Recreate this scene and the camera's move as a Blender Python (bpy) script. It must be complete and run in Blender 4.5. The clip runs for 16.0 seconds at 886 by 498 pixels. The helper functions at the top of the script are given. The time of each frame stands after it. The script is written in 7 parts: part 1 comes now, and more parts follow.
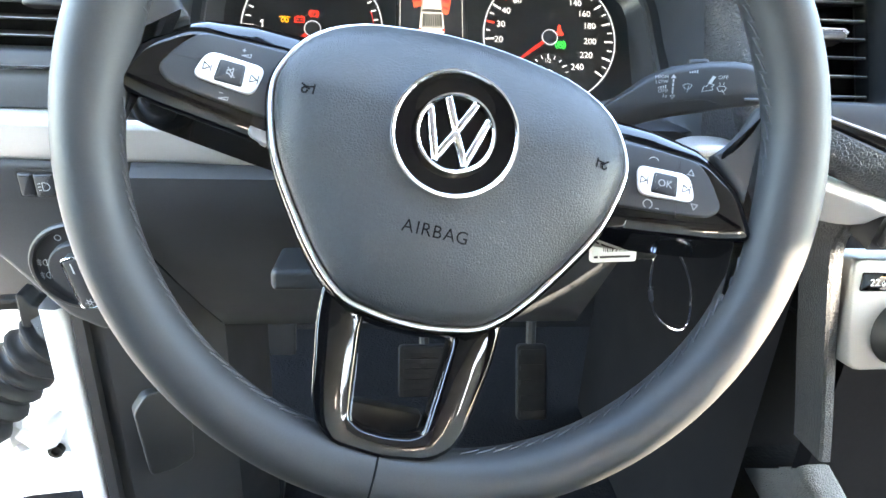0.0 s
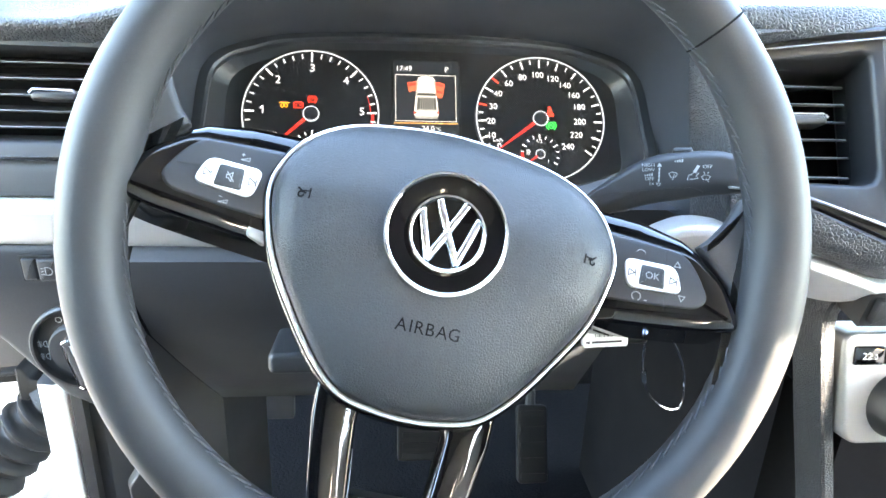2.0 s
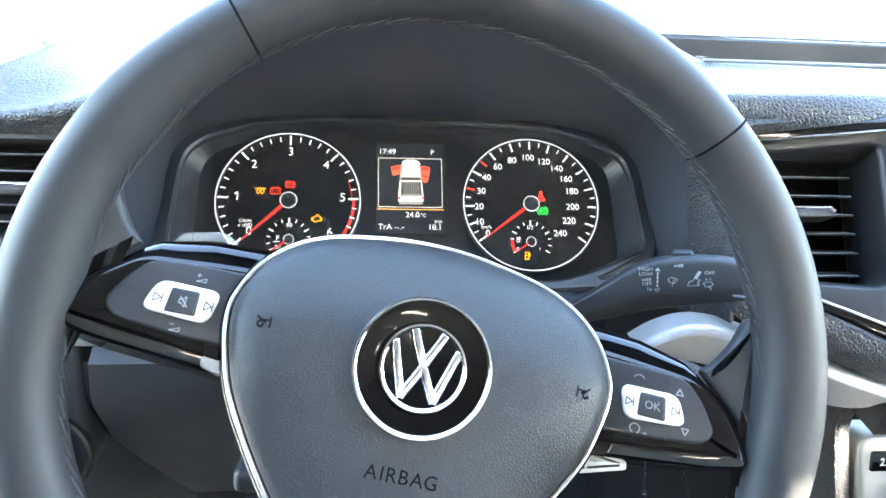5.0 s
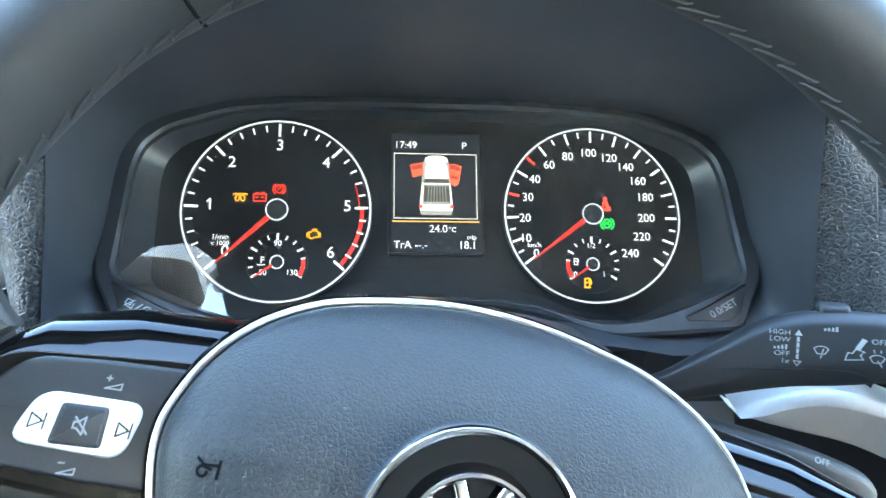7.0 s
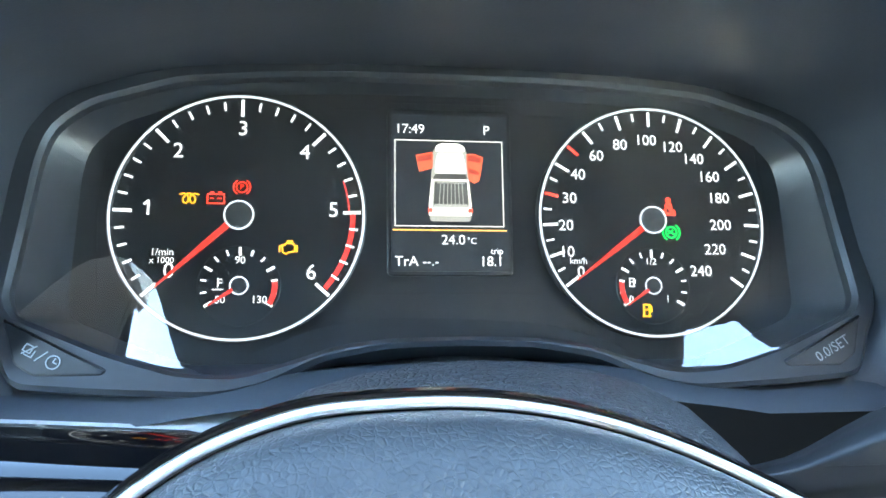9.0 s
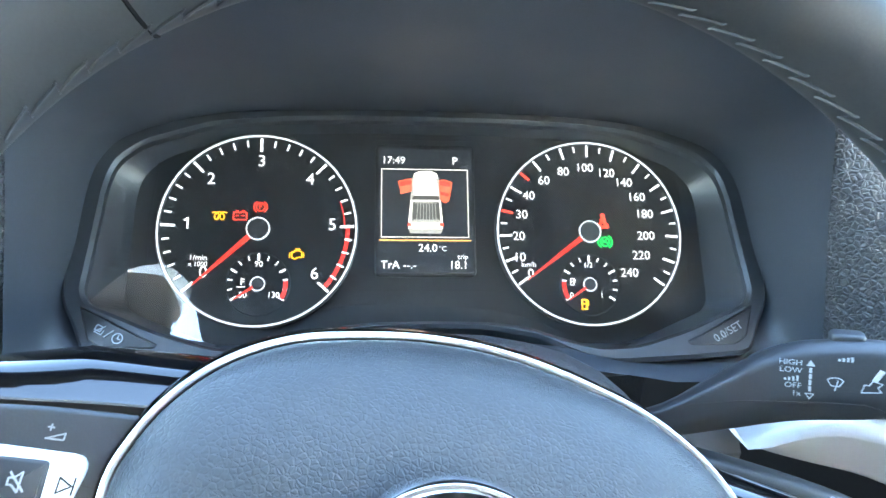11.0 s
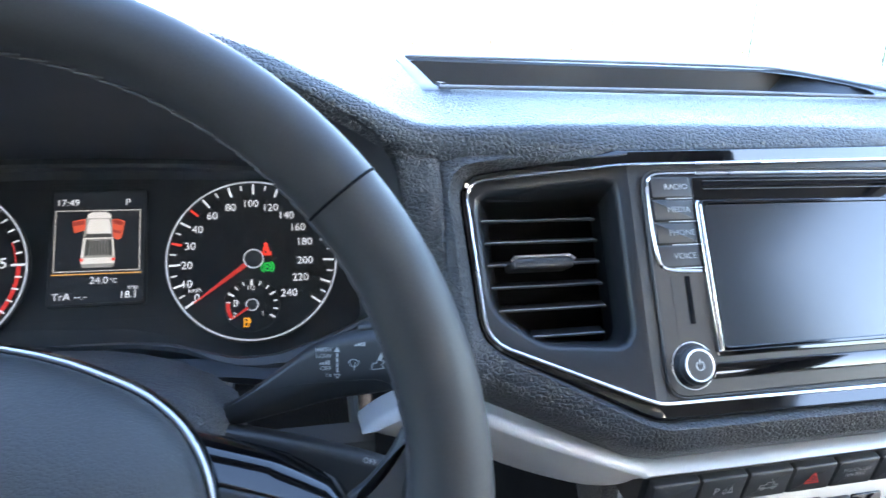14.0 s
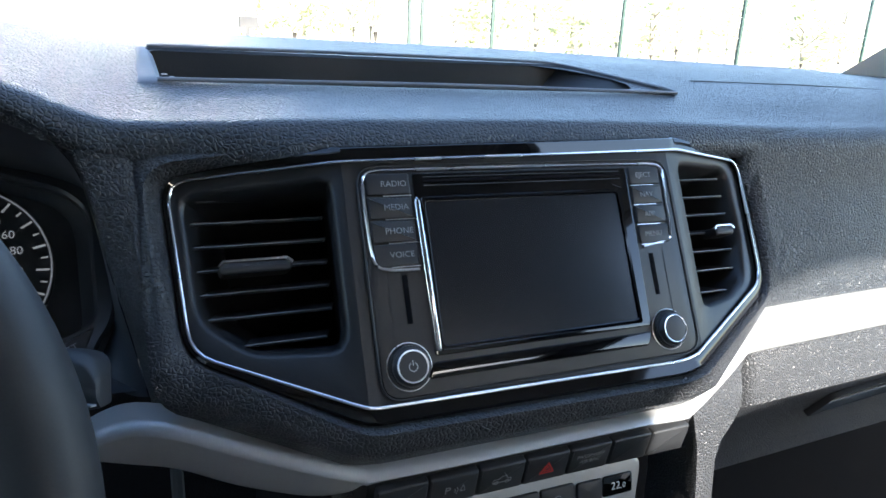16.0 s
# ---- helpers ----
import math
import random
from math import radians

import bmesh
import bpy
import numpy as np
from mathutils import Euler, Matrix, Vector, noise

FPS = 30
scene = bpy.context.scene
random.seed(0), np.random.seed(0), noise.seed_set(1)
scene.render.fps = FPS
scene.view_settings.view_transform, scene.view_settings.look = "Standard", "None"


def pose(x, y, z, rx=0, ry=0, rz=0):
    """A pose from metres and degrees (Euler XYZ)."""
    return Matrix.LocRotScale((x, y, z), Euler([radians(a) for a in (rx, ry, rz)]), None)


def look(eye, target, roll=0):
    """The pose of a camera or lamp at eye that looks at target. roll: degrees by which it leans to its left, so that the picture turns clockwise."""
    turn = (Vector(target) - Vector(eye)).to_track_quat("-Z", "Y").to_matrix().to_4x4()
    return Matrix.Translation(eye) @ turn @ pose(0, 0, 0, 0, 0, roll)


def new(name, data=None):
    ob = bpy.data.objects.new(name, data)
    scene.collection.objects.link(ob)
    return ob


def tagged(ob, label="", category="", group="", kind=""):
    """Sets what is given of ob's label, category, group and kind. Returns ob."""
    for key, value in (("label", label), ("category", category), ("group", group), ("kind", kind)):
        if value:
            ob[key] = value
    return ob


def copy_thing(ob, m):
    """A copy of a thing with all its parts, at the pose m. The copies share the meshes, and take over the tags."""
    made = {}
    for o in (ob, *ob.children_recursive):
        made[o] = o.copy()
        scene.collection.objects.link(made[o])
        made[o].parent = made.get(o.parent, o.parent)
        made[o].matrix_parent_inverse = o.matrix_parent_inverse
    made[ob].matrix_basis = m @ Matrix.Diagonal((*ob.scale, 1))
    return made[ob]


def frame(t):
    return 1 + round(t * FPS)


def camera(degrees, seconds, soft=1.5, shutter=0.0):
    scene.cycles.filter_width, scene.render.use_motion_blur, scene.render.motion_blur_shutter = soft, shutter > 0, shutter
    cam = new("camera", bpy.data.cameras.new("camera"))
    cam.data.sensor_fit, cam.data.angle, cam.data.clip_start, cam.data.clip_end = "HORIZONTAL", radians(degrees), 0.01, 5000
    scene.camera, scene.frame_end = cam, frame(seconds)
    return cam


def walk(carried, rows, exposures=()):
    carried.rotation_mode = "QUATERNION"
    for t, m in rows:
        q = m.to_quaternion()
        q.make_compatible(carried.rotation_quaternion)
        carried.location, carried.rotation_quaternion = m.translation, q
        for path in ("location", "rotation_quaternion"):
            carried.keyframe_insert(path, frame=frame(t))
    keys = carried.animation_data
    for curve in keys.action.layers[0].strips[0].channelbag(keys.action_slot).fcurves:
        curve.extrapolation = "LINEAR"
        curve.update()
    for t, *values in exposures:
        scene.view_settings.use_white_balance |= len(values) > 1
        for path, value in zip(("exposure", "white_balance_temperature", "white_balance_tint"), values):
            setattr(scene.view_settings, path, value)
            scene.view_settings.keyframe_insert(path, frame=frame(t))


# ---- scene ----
from mathutils.bvhtree import BVHTree

cam = camera(66.7, 16.0, soft=1.5, shutter=0.35)
PATH = [
    (0, (-0.047, 0.014, 1.452), (0.166, 1.811, 0.601), 3.0),
    (0.5, (-0.046, 0.013, 1.458), (0.18, 1.824, 0.64), 3.4),
    (1, (-0.045, 0.013, 1.465), (0.171, 1.839, 0.679), 2.8),
    (1.5, (-0.045, 0.013, 1.471), (0.182, 1.85, 0.713), 2.8),
    (2, (-0.044, 0.016, 1.478), (0.167, 1.867, 0.751), 2.4),
    (2.5, (-0.042, 0.017, 1.487), (0.183, 1.883, 0.803), 2.4),
    (3, (-0.042, 0.019, 1.496), (0.184, 1.897, 0.848), 2.4),
    (3.5, (-0.041, 0.018, 1.506), (0.186, 1.903, 0.875), 2.5),
    (4, (-0.039, 0.021, 1.51), (0.18, 1.911, 0.893), 2.6),
    (4.2, (-0.037, 0.025, 1.508), (0.196, 1.916, 0.899), 2.7),
    (6.3, (-0.0295, 0.14, 1.5034), (0.1494, 2.0188, 0.8427), 2.17),
    (6.5, (-0.0299, 0.152, 1.5022), (0.1521, 2.0278, 0.8329), 2.38),
    (7, (-0.032, 0.1818, 1.5014), (0.1499, 2.0377, 0.7816), 2.53),
    (7.5, (-0.0325, 0.2128, 1.4958), (0.1644, 2.0624, 0.7594), 2.72),
    (8, (-0.035, 0.2408, 1.4908), (0.1867, 2.0815, 0.7421), 2.92),
    (8.5, (-0.0325, 0.2618, 1.4832), (0.1912, 2.099, 0.7233), 2.89),
    (9, (-0.038, 0.2753, 1.4827), (0.1926, 2.1052, 0.709), 3.17),
    (9.2, (-0.038, 0.2783, 1.4817), (0.1926, 2.1111, 0.714), 3.16),
    (11.3, (-0.022, 0.1851, 1.5065), (0.154, 2.0535, 0.8157), 2.24),
    (11.5, (-0.02, 0.1761, 1.5094), (0.153, 2.0458, 0.8191), 2.23),
    (12, (-0.0106, 0.1496, 1.5096), (0.1614, 2.0283, 0.8464), 2.28),
    (12.5, (0.0175, 0.13, 1.5105), (0.2842, 2.0143, 0.8948), 2.06),
    (13, (0.05, 0.1242, 1.5113), (0.4195, 2.0027, 0.9344), 2.14),
    (13.5, (0.0785, 0.1176, 1.513), (0.4963, 1.9874, 0.9384), 2.29),
    (14, (0.107, 0.12, 1.512), (0.5843, 1.981, 0.9561), 2.04),
    (14.5, (0.142, 0.112, 1.516), (0.721, 1.944, 0.962), 2.1),
    (15, (0.17, 0.109, 1.519), (0.842, 1.91, 0.968), 2.0),
    (15.5, (0.19, 0.105, 1.52), (0.93, 1.879, 0.968), 2.5),
    (16, (0.204, 0.107, 1.516), (0.979, 1.861, 0.951), 2.8),
]
walk(cam, [(t, look(eye, target, roll)) for t, eye, target, roll in PATH],
     exposures=[(0, 6.0, 7800, 10), (2, 6.2, 7600, 10), (4.2, 5.8, 7300, 10), (6.3, 5.75, 6900, 4), (8, 5.75, 6600, 1), (9, 5.95, 6600, 1), (11.3, 6.15, 6600, 4), (12.2, 6.1, 6600, 6), (13.5, 5.25, 6500, 11), (14.2, 4.5, 6500, 12), (15, 3.4, 6300, 10), (15.6, 2.95, 6300, 10), (16, 2.9, 6300, 10)])

# ---- light ----
SUN_AZIMUTH, SUN_HEIGHT = 176.0, 20.0      # degrees: clockwise from ahead, and above the horizon
world = bpy.data.worlds.new("sky_world")
scene.world = world
world.use_nodes = True
wn = world.node_tree
sky = wn.nodes.new("ShaderNodeTexSky")
sky.sky_type, sky.sun_disc = "NISHITA", False
sky.dust_density, sky.ozone_density = 1.0, 2.0
sky.sun_elevation, sky.sun_rotation = radians(SUN_HEIGHT), radians(SUN_AZIMUTH)
wn.links.new(sky.outputs["Color"], wn.nodes["Background"].inputs["Color"])
wn.nodes["Background"].inputs["Strength"].default_value = 0.15
sun_data = bpy.data.lights.new("sun", "SUN")
sun_data.energy, sun_data.angle, sun_data.color = 3.2, radians(0.6), (1.0, 0.94, 0.85)
sun = new("sun", sun_data)
_az, _el = radians(SUN_AZIMUTH), radians(SUN_HEIGHT)
TO_SUN = Vector((math.sin(_az) * math.cos(_el), math.cos(_az) * math.cos(_el), math.sin(_el)))
sun.matrix_world = look(TO_SUN * 30, (0, 0, 0))


# ---- building tools ----
def plane(o, tilt, yaw=0, rot=0):
    """A frame on a leaning face: x along it, y up it, z out of it towards the cabin."""
    tl, yw, ro = radians(tilt), radians(yaw), radians(rot)
    ux = Vector((math.cos(yw), math.sin(yw), 0))
    uz = Vector((-math.sin(yw) * math.sin(tl), math.cos(yw) * math.sin(tl), math.cos(tl)))
    a, b = ux * math.cos(ro) + uz * math.sin(ro), uz * math.cos(ro) - ux * math.sin(ro)
    return basis(o, a, b)


def basis(o, a, b):
    a, b = Vector(a), Vector(b)
    n = a.cross(b).normalized()
    return Matrix(((a.x, b.x, n.x, o[0]), (a.y, b.y, n.y, o[1]), (a.z, b.z, n.z, o[2]), (0, 0, 0, 1)))


def thing(name, at, label, category, kind="", group=""):
    ob = new(name)
    ob.empty_display_size = 0.02
    ob.matrix_basis = Matrix.Translation(at)
    return tagged(ob, label, category, group, kind)


def part(name, bm, material, parent=None, label="", smooth=40, normals=True):
    """Links a bmesh, whose vertices are in world places, as one mesh object under a thing or part."""
    if normals:
        bmesh.ops.recalc_face_normals(bm, faces=bm.faces[:])
    me = bpy.data.meshes.new(name)
    bm.to_mesh(me)
    bm.free()
    return link(name, me, material, parent, label, smooth)


def link(name, me, material, parent=None, label="", smooth=40):
    me.materials.clear()
    me.materials.append(material)
    if smooth:
        me.shade_smooth()
        me.set_sharp_from_angle(angle=radians(smooth))
    ob = new(name, me)
    if parent:
        ob.parent = parent
        ob.matrix_parent_inverse = total(parent).inverted()
    if label:
        ob["label"] = label
    return ob


def total(ob):
    m = ob.matrix_basis.copy()
    while ob.parent:
        m = ob.parent.matrix_basis @ ob.matrix_parent_inverse @ m
        ob = ob.parent
    return m


def mm(pts):
    return [(x / 1000, y / 1000) for x, y in pts]


def mirror(half):
    """A closed outline from its right half, given from the top middle to the bottom middle."""
    return half + [(-x, y) for x, y in reversed(half) if abs(x) > 1e-9]


def rounded(pts, r, k=5):
    """A closed outline with each corner rounded by an arc-like curve of k + 1 points."""
    out, n = [], len(pts)
    for i in range(n):
        p, a, b = Vector(pts[i]), Vector(pts[i - 1]), Vector(pts[(i + 1) % n])
        rr = r[i] if isinstance(r, (list, tuple)) else r
        da, db = (a - p), (b - p)
        s = min(rr, da.length * 0.48, db.length * 0.48)
        pa, pb = p + da.normalized() * s, p + db.normalized() * s
        for j in range(k + 1):
            f = j / k
            out.append(tuple(pa * (1 - f) ** 2 + p * 2 * f * (1 - f) + pb * f ** 2))
    return out


def box2(x0, y0, x1, y1, r=0.0, k=4):
    pts = [(x0, y0), (x1, y0), (x1, y1), (x0, y1)]
    return rounded(pts, r, k) if r else pts


def curve2(pts, per=6, closed=True):
    """A smooth line through points of any dimension (Catmull-Rom)."""
    out, n = [], len(pts)
    P = [Vector(p) for p in pts]
    for i in range(n if closed else n - 1):
        if closed:
            a, b, c, d = P[i - 1], P[i], P[(i + 1) % n], P[(i + 2) % n]
        else:
            a, b, c, d = P[max(i - 1, 0)], P[i], P[i + 1], P[min(i + 2, n - 1)]
        for j in range(per):
            f = j / per
            out.append(0.5 * (2 * b + (c - a) * f + (2 * a - 5 * b + 4 * c - d) * f * f + (3 * b - a - 3 * c + d) * f ** 3))
    if not closed:
        out.append(P[-1])
    return [tuple(p) for p in out]


def inset(pts, d):
    """A closed outline moved inwards by d (outwards: minus)."""
    n = len(pts)
    area = sum(pts[i][0] * pts[(i + 1) % n][1] - pts[(i + 1) % n][0] * pts[i][1] for i in range(n))
    s = 1 if area > 0 else -1
    out = []
    for i in range(n):
        p, a, b = Vector(pts[i]), Vector(pts[i - 1]), Vector(pts[(i + 1) % n])
        e1, e2 = (p - a), (b - p)
        if e1.length < 1e-9 or e2.length < 1e-9:
            e1 = e2 = b - a
        e1, e2 = e1.normalized(), e2.normalized()
        n1, n2 = Vector((-e1.y, e1.x)) * s, Vector((-e2.y, e2.x)) * s
        m = n1 + n2
        m = m / max(m.length_squared / 2, 0.35) if m.length > 1e-6 else n1
        out.append(tuple(p + m * d))
    return out


def ring(bm, M, pts, d):
    return [bm.verts.new(M @ Vector((x, y, d))) for x, y in pts]


def bridge(bm, a, b, closed=True):
    n = len(a)
    for i in range(n if closed else n - 1):
        j = (i + 1) % n
        try:
            bm.faces.new((a[i], a[j], b[j], b[i]))
        except ValueError:
            pass


def slab(bm, M, pts, d0, d1, r=0.0, k=3, back=False):
    """A plate with the outline pts, from depth d0 to d1 of the frame M, its front edge rounded by r."""
    loops = [ring(bm, M, pts, d0)]
    if r:
        for i in range(k + 1):
            a = math.pi / 2 * i / k
            loops.append(ring(bm, M, inset(pts, r * (1 - math.cos(a))), d1 - r + r * math.sin(a)))
    else:
        loops.append(ring(bm, M, pts, d1))
    for a, b in zip(loops, loops[1:]):
        bridge(bm, a, b)
    bm.faces.new(loops[-1])
    if back:
        bm.faces.new(loops[0][::-1])
    return bm


def rim_slab(bm, M, outer, inner, d0, d1, r=0.0):
    """A plate with a hole. Both outlines have the same number of points."""
    lo = [(outer, d0)]
    lo += [(outer, d1 - r), (inset(outer, r), d1)] if r else [(outer, d1)]
    lo += [(inset(inner, -r), d1), (inner, d1 - r)] if r else [(inner, d1)]
    lo += [(inner, d0)]
    loops = [ring(bm, M, p, d) for p, d in lo]
    for a, b in zip(loops, loops[1:] + loops[:1]):
        bridge(bm, a, b)
    return bm


def resample(pts, n):
    """A closed outline of n points at even steps."""
    P = [Vector(p) for p in pts] + [Vector(pts[0])]
    L = [0.0]
    for a, b in zip(P, P[1:]):
        L.append(L[-1] + (b - a).length)
    out, j = [], 0
    for i in range(n):
        s = L[-1] * i / n
        while L[j + 1] < s:
            j += 1
        f = (s - L[j]) / max(L[j + 1] - L[j], 1e-9)
        out.append(tuple(P[j].lerp(P[j + 1], f)))
    return out


def tube(bm, path, radius, segs=8, closed=False, flat=1.0, up=(0, 0, 1)):
    """A round bar along a path of points; radius may be a function of the share of the way."""
    P, n = [Vector(p) for p in path], len(path)
    loops, up = [], Vector(up)
    for i in range(n):
        a = P[i - 1] if (closed or i) else P[i]
        b = P[(i + 1) % n] if (closed or i < n - 1) else P[i]
        t = (b - a).normalized()
        s = t.cross(up)
        s = s.normalized() if s.length > 1e-4 else t.orthogonal().normalized()
        u = s.cross(t)
        r = radius(i / max(n - 1, 1)) if callable(radius) else radius
        loops.append([bm.verts.new(P[i] + s * (r * math.cos(2 * math.pi * j / segs)) + u * (r * flat * math.sin(2 * math.pi * j / segs))) for j in range(segs)])
    for a, b in zip(loops, loops[1:]):
        bridge(bm, a, b)
    if closed:
        bridge(bm, loops[-1], loops[0])
    else:
        bm.faces.new(loops[0][::-1])
        bm.faces.new(loops[-1])
    return bm


def grid(bm, rows, closed=False):
    """A surface over rows of world points."""
    R = [[bm.verts.new(p) for p in row] for row in rows]
    for a, b in zip(R, R[1:]):
        bridge(bm, a, b, closed)
    return R


def lathe(bm, M, profile, segs=40, cap=True):
    """A turned body: profile of (radius, depth) about the frame's z axis."""
    loops = [[bm.verts.new(M @ Vector((r * math.cos(2 * math.pi * j / segs), r * math.sin(2 * math.pi * j / segs), d))) for j in range(segs)] for r, d in profile]
    for a, b in zip(loops, loops[1:]):
        bridge(bm, a, b)
    if cap:
        bm.faces.new(loops[-1])
    return bm


def strokes(bm, M, lines, width, d=0.0003, thick=0.0002):
    """Flat painted lines: each polyline becomes thin bars of the given width."""
    for line in lines:
        for p, q in zip(line, line[1:]):
            p, q = Vector(p), Vector(q)
            e = (q - p)
            if e.length < 1e-7:
                continue
            e.normalize()
            s = Vector((-e.y, e.x)) * width / 2
            p2, q2 = p - e * width * 0.3, q + e * width * 0.3
            slab(bm, M, [tuple(p2 - s), tuple(q2 - s), tuple(q2 + s), tuple(p2 + s)], d - thick, d)
    return bm


def arc(cx, cy, r, a0, a1, n=16):
    return [(cx + r * math.cos(radians(a0 + (a1 - a0) * i / n)), cy + r * math.sin(radians(a0 + (a1 - a0) * i / n))) for i in range(n + 1)]


def M2(M, x, y, d=0.0, rot=0.0):
    return M @ Matrix.Translation((x, y, d)) @ Matrix.Rotation(radians(rot), 4, "Z")


def lettering(body, M, size, material, parent, d=0.0003, align="CENTER", name="lettering", wide=1.0, bold=0.0):
    cu = bpy.data.curves.new("letters", "FONT")
    cu.body, cu.size, cu.align_x, cu.align_y = body, size, align, "CENTER"
    cu.resolution_u, cu.offset = 3, bold
    ob = bpy.data.objects.new("letters", cu)
    me = bpy.data.meshes.new_from_object(ob)
    me.transform(M @ Matrix.Translation((0, 0, d)) @ Matrix.Diagonal((wide, 1, 1, 1)))
    bpy.data.objects.remove(ob)
    bpy.data.curves.remove(cu)
    return link(name, me, material, parent, smooth=0)


def solid(ob, thickness, offset=-1):
    m = ob.modifiers.new("thickness", "SOLIDIFY")
    m.thickness, m.offset = thickness, offset
    return ob


# ---- materials ----
def mat(name, color, rough, metal=0.0, grain=0.0, scale=400.0, vary=0.12, rvary=0.1, spec=0.5, kind="noise", stain=9.0, coat=0.0):
    """A painted, moulded or cast surface: two scales of variation in colour and gloss, and a fine relief."""
    m = bpy.data.materials.new(name)
    m.use_nodes = True
    nt = m.node_tree
    N, K = nt.nodes, nt.links
    b = N["Principled BSDF"]
    tc = N.new("ShaderNodeTexCoord")
    big = N.new("ShaderNodeTexNoise")
    big.inputs["Scale"].default_value, big.inputs["Detail"].default_value = stain, 4
    fine = N.new("ShaderNodeTexNoise")
    fine.inputs["Scale"].default_value, fine.inputs["Detail"].default_value = scale * 0.8, 2
    add = N.new("ShaderNodeMath")
    add.operation = "ADD"
    for n in (big, fine):
        K.new(tc.outputs["Object"], n.inputs["Vector"])
    K.new(big.outputs["Fac"], add.inputs[0]), K.new(fine.outputs["Fac"], add.inputs[1])
    ramp = N.new("ShaderNodeMapRange")
    ramp.inputs["From Min"].default_value, ramp.inputs["From Max"].default_value = 0.6, 1.4
    ramp.inputs["To Min"].default_value, ramp.inputs["To Max"].default_value = 1 - vary, 1 + vary
    K.new(add.outputs[0], ramp.inputs["Value"])
    mul = N.new("ShaderNodeVectorMath")
    mul.operation = "SCALE"
    mul.inputs[0].default_value = color
    K.new(ramp.outputs["Result"], mul.inputs["Scale"])
    K.new(mul.outputs["Vector"], b.inputs["Base Color"])
    rr = N.new("ShaderNodeMapRange")
    rr.inputs["From Min"].default_value, rr.inputs["From Max"].default_value = 0.3, 0.7
    rr.inputs["To Min"].default_value, rr.inputs["To Max"].default_value = max(rough - rvary, 0.02), min(rough + rvary, 1)
    K.new(big.outputs["Fac"], rr.inputs["Value"])
    K.new(rr.outputs["Result"], b.inputs["Roughness"])
    b.inputs["Metallic"].default_value = metal
    b.inputs["Specular IOR Level"].default_value = spec
    b.inputs["Coat Weight"].default_value = coat
    if grain:
        bump = N.new("ShaderNodeBump")
        bump.inputs["Distance"].default_value, bump.inputs["Strength"].default_value = grain, 1.0
        if kind == "leather":
            warp = N.new("ShaderNodeTexNoise")
            warp.inputs["Scale"].default_value = scale * 0.5
            K.new(tc.outputs["Object"], warp.inputs["Vector"])
            mixv = N.new("ShaderNodeMix")
            mixv.data_type, mixv.blend_type = "RGBA", "LINEAR_LIGHT"
            mixv.inputs["Factor"].default_value = 0.35 / scale
            K.new(tc.outputs["Object"], mixv.inputs["A"]), K.new(warp.outputs["Color"], mixv.inputs["B"])
            vor = N.new("ShaderNodeTexVoronoi")
            vor.feature = "DISTANCE_TO_EDGE"
            vor.inputs["Scale"].default_value = scale
            K.new(mixv.outputs["Result"], vor.inputs["Vector"])
            top = N.new("ShaderNodeMapRange")
            top.interpolation_type = "SMOOTHSTEP"
            top.inputs["From Min"].default_value, top.inputs["From Max"].default_value = 0.0, 0.24
            top.inputs["To Min"].default_value, top.inputs["To Max"].default_value = 0.0, 1.0
            K.new(vor.outputs["Distance"], top.inputs["Value"])
            K.new(top.outputs["Result"], bump.inputs["Height"])
        else:
            K.new(fine.outputs["Fac"], bump.inputs["Height"])
        K.new(bump.outputs["Normal"], b.inputs["Normal"])
    return m


def glow(name, color, strength):
    m = bpy.data.materials.new(name)
    m.use_nodes = True
    b = m.node_tree.nodes["Principled BSDF"]
    b.inputs["Base Color"].default_value = (*[c * 0.4 for c in color], 1)
    b.inputs["Emission Color"].default_value = (*color, 1)
    b.inputs["Emission Strength"].default_value = strength
    return m


def clear(name, tint=(1, 1, 1), base=0.04, rough=0.0):
    """Clear thin glazing: what is behind it, and a mirror image as strong as the angle gives."""
    m = bpy.data.materials.new(name)
    m.use_nodes = True
    nt = m.node_tree
    N, K = nt.nodes, nt.links
    N.remove(N["Principled BSDF"])
    tr, gl, fr, mx = N.new("ShaderNodeBsdfTransparent"), N.new("ShaderNodeBsdfGlossy"), N.new("ShaderNodeLayerWeight"), N.new("ShaderNodeMixShader")
    tr.inputs["Color"].default_value = (*tint, 1)
    gl.inputs["Roughness"].default_value = rough
    pw, ma = N.new("ShaderNodeMath"), N.new("ShaderNodeMath")
    pw.operation, ma.operation = "POWER", "MULTIPLY_ADD"
    pw.inputs[1].default_value = 5.0
    ma.inputs[1].default_value, ma.inputs[2].default_value = 1 - base, base
    K.new(fr.outputs["Facing"], pw.inputs[0]), K.new(pw.outputs[0], ma.inputs[0]), K.new(ma.outputs[0], mx.inputs[0])
    K.new(tr.outputs[0], mx.inputs[1]), K.new(gl.outputs[0], mx.inputs[2])
    K.new(mx.outputs[0], N["Material Output"].inputs["Surface"])
    return m


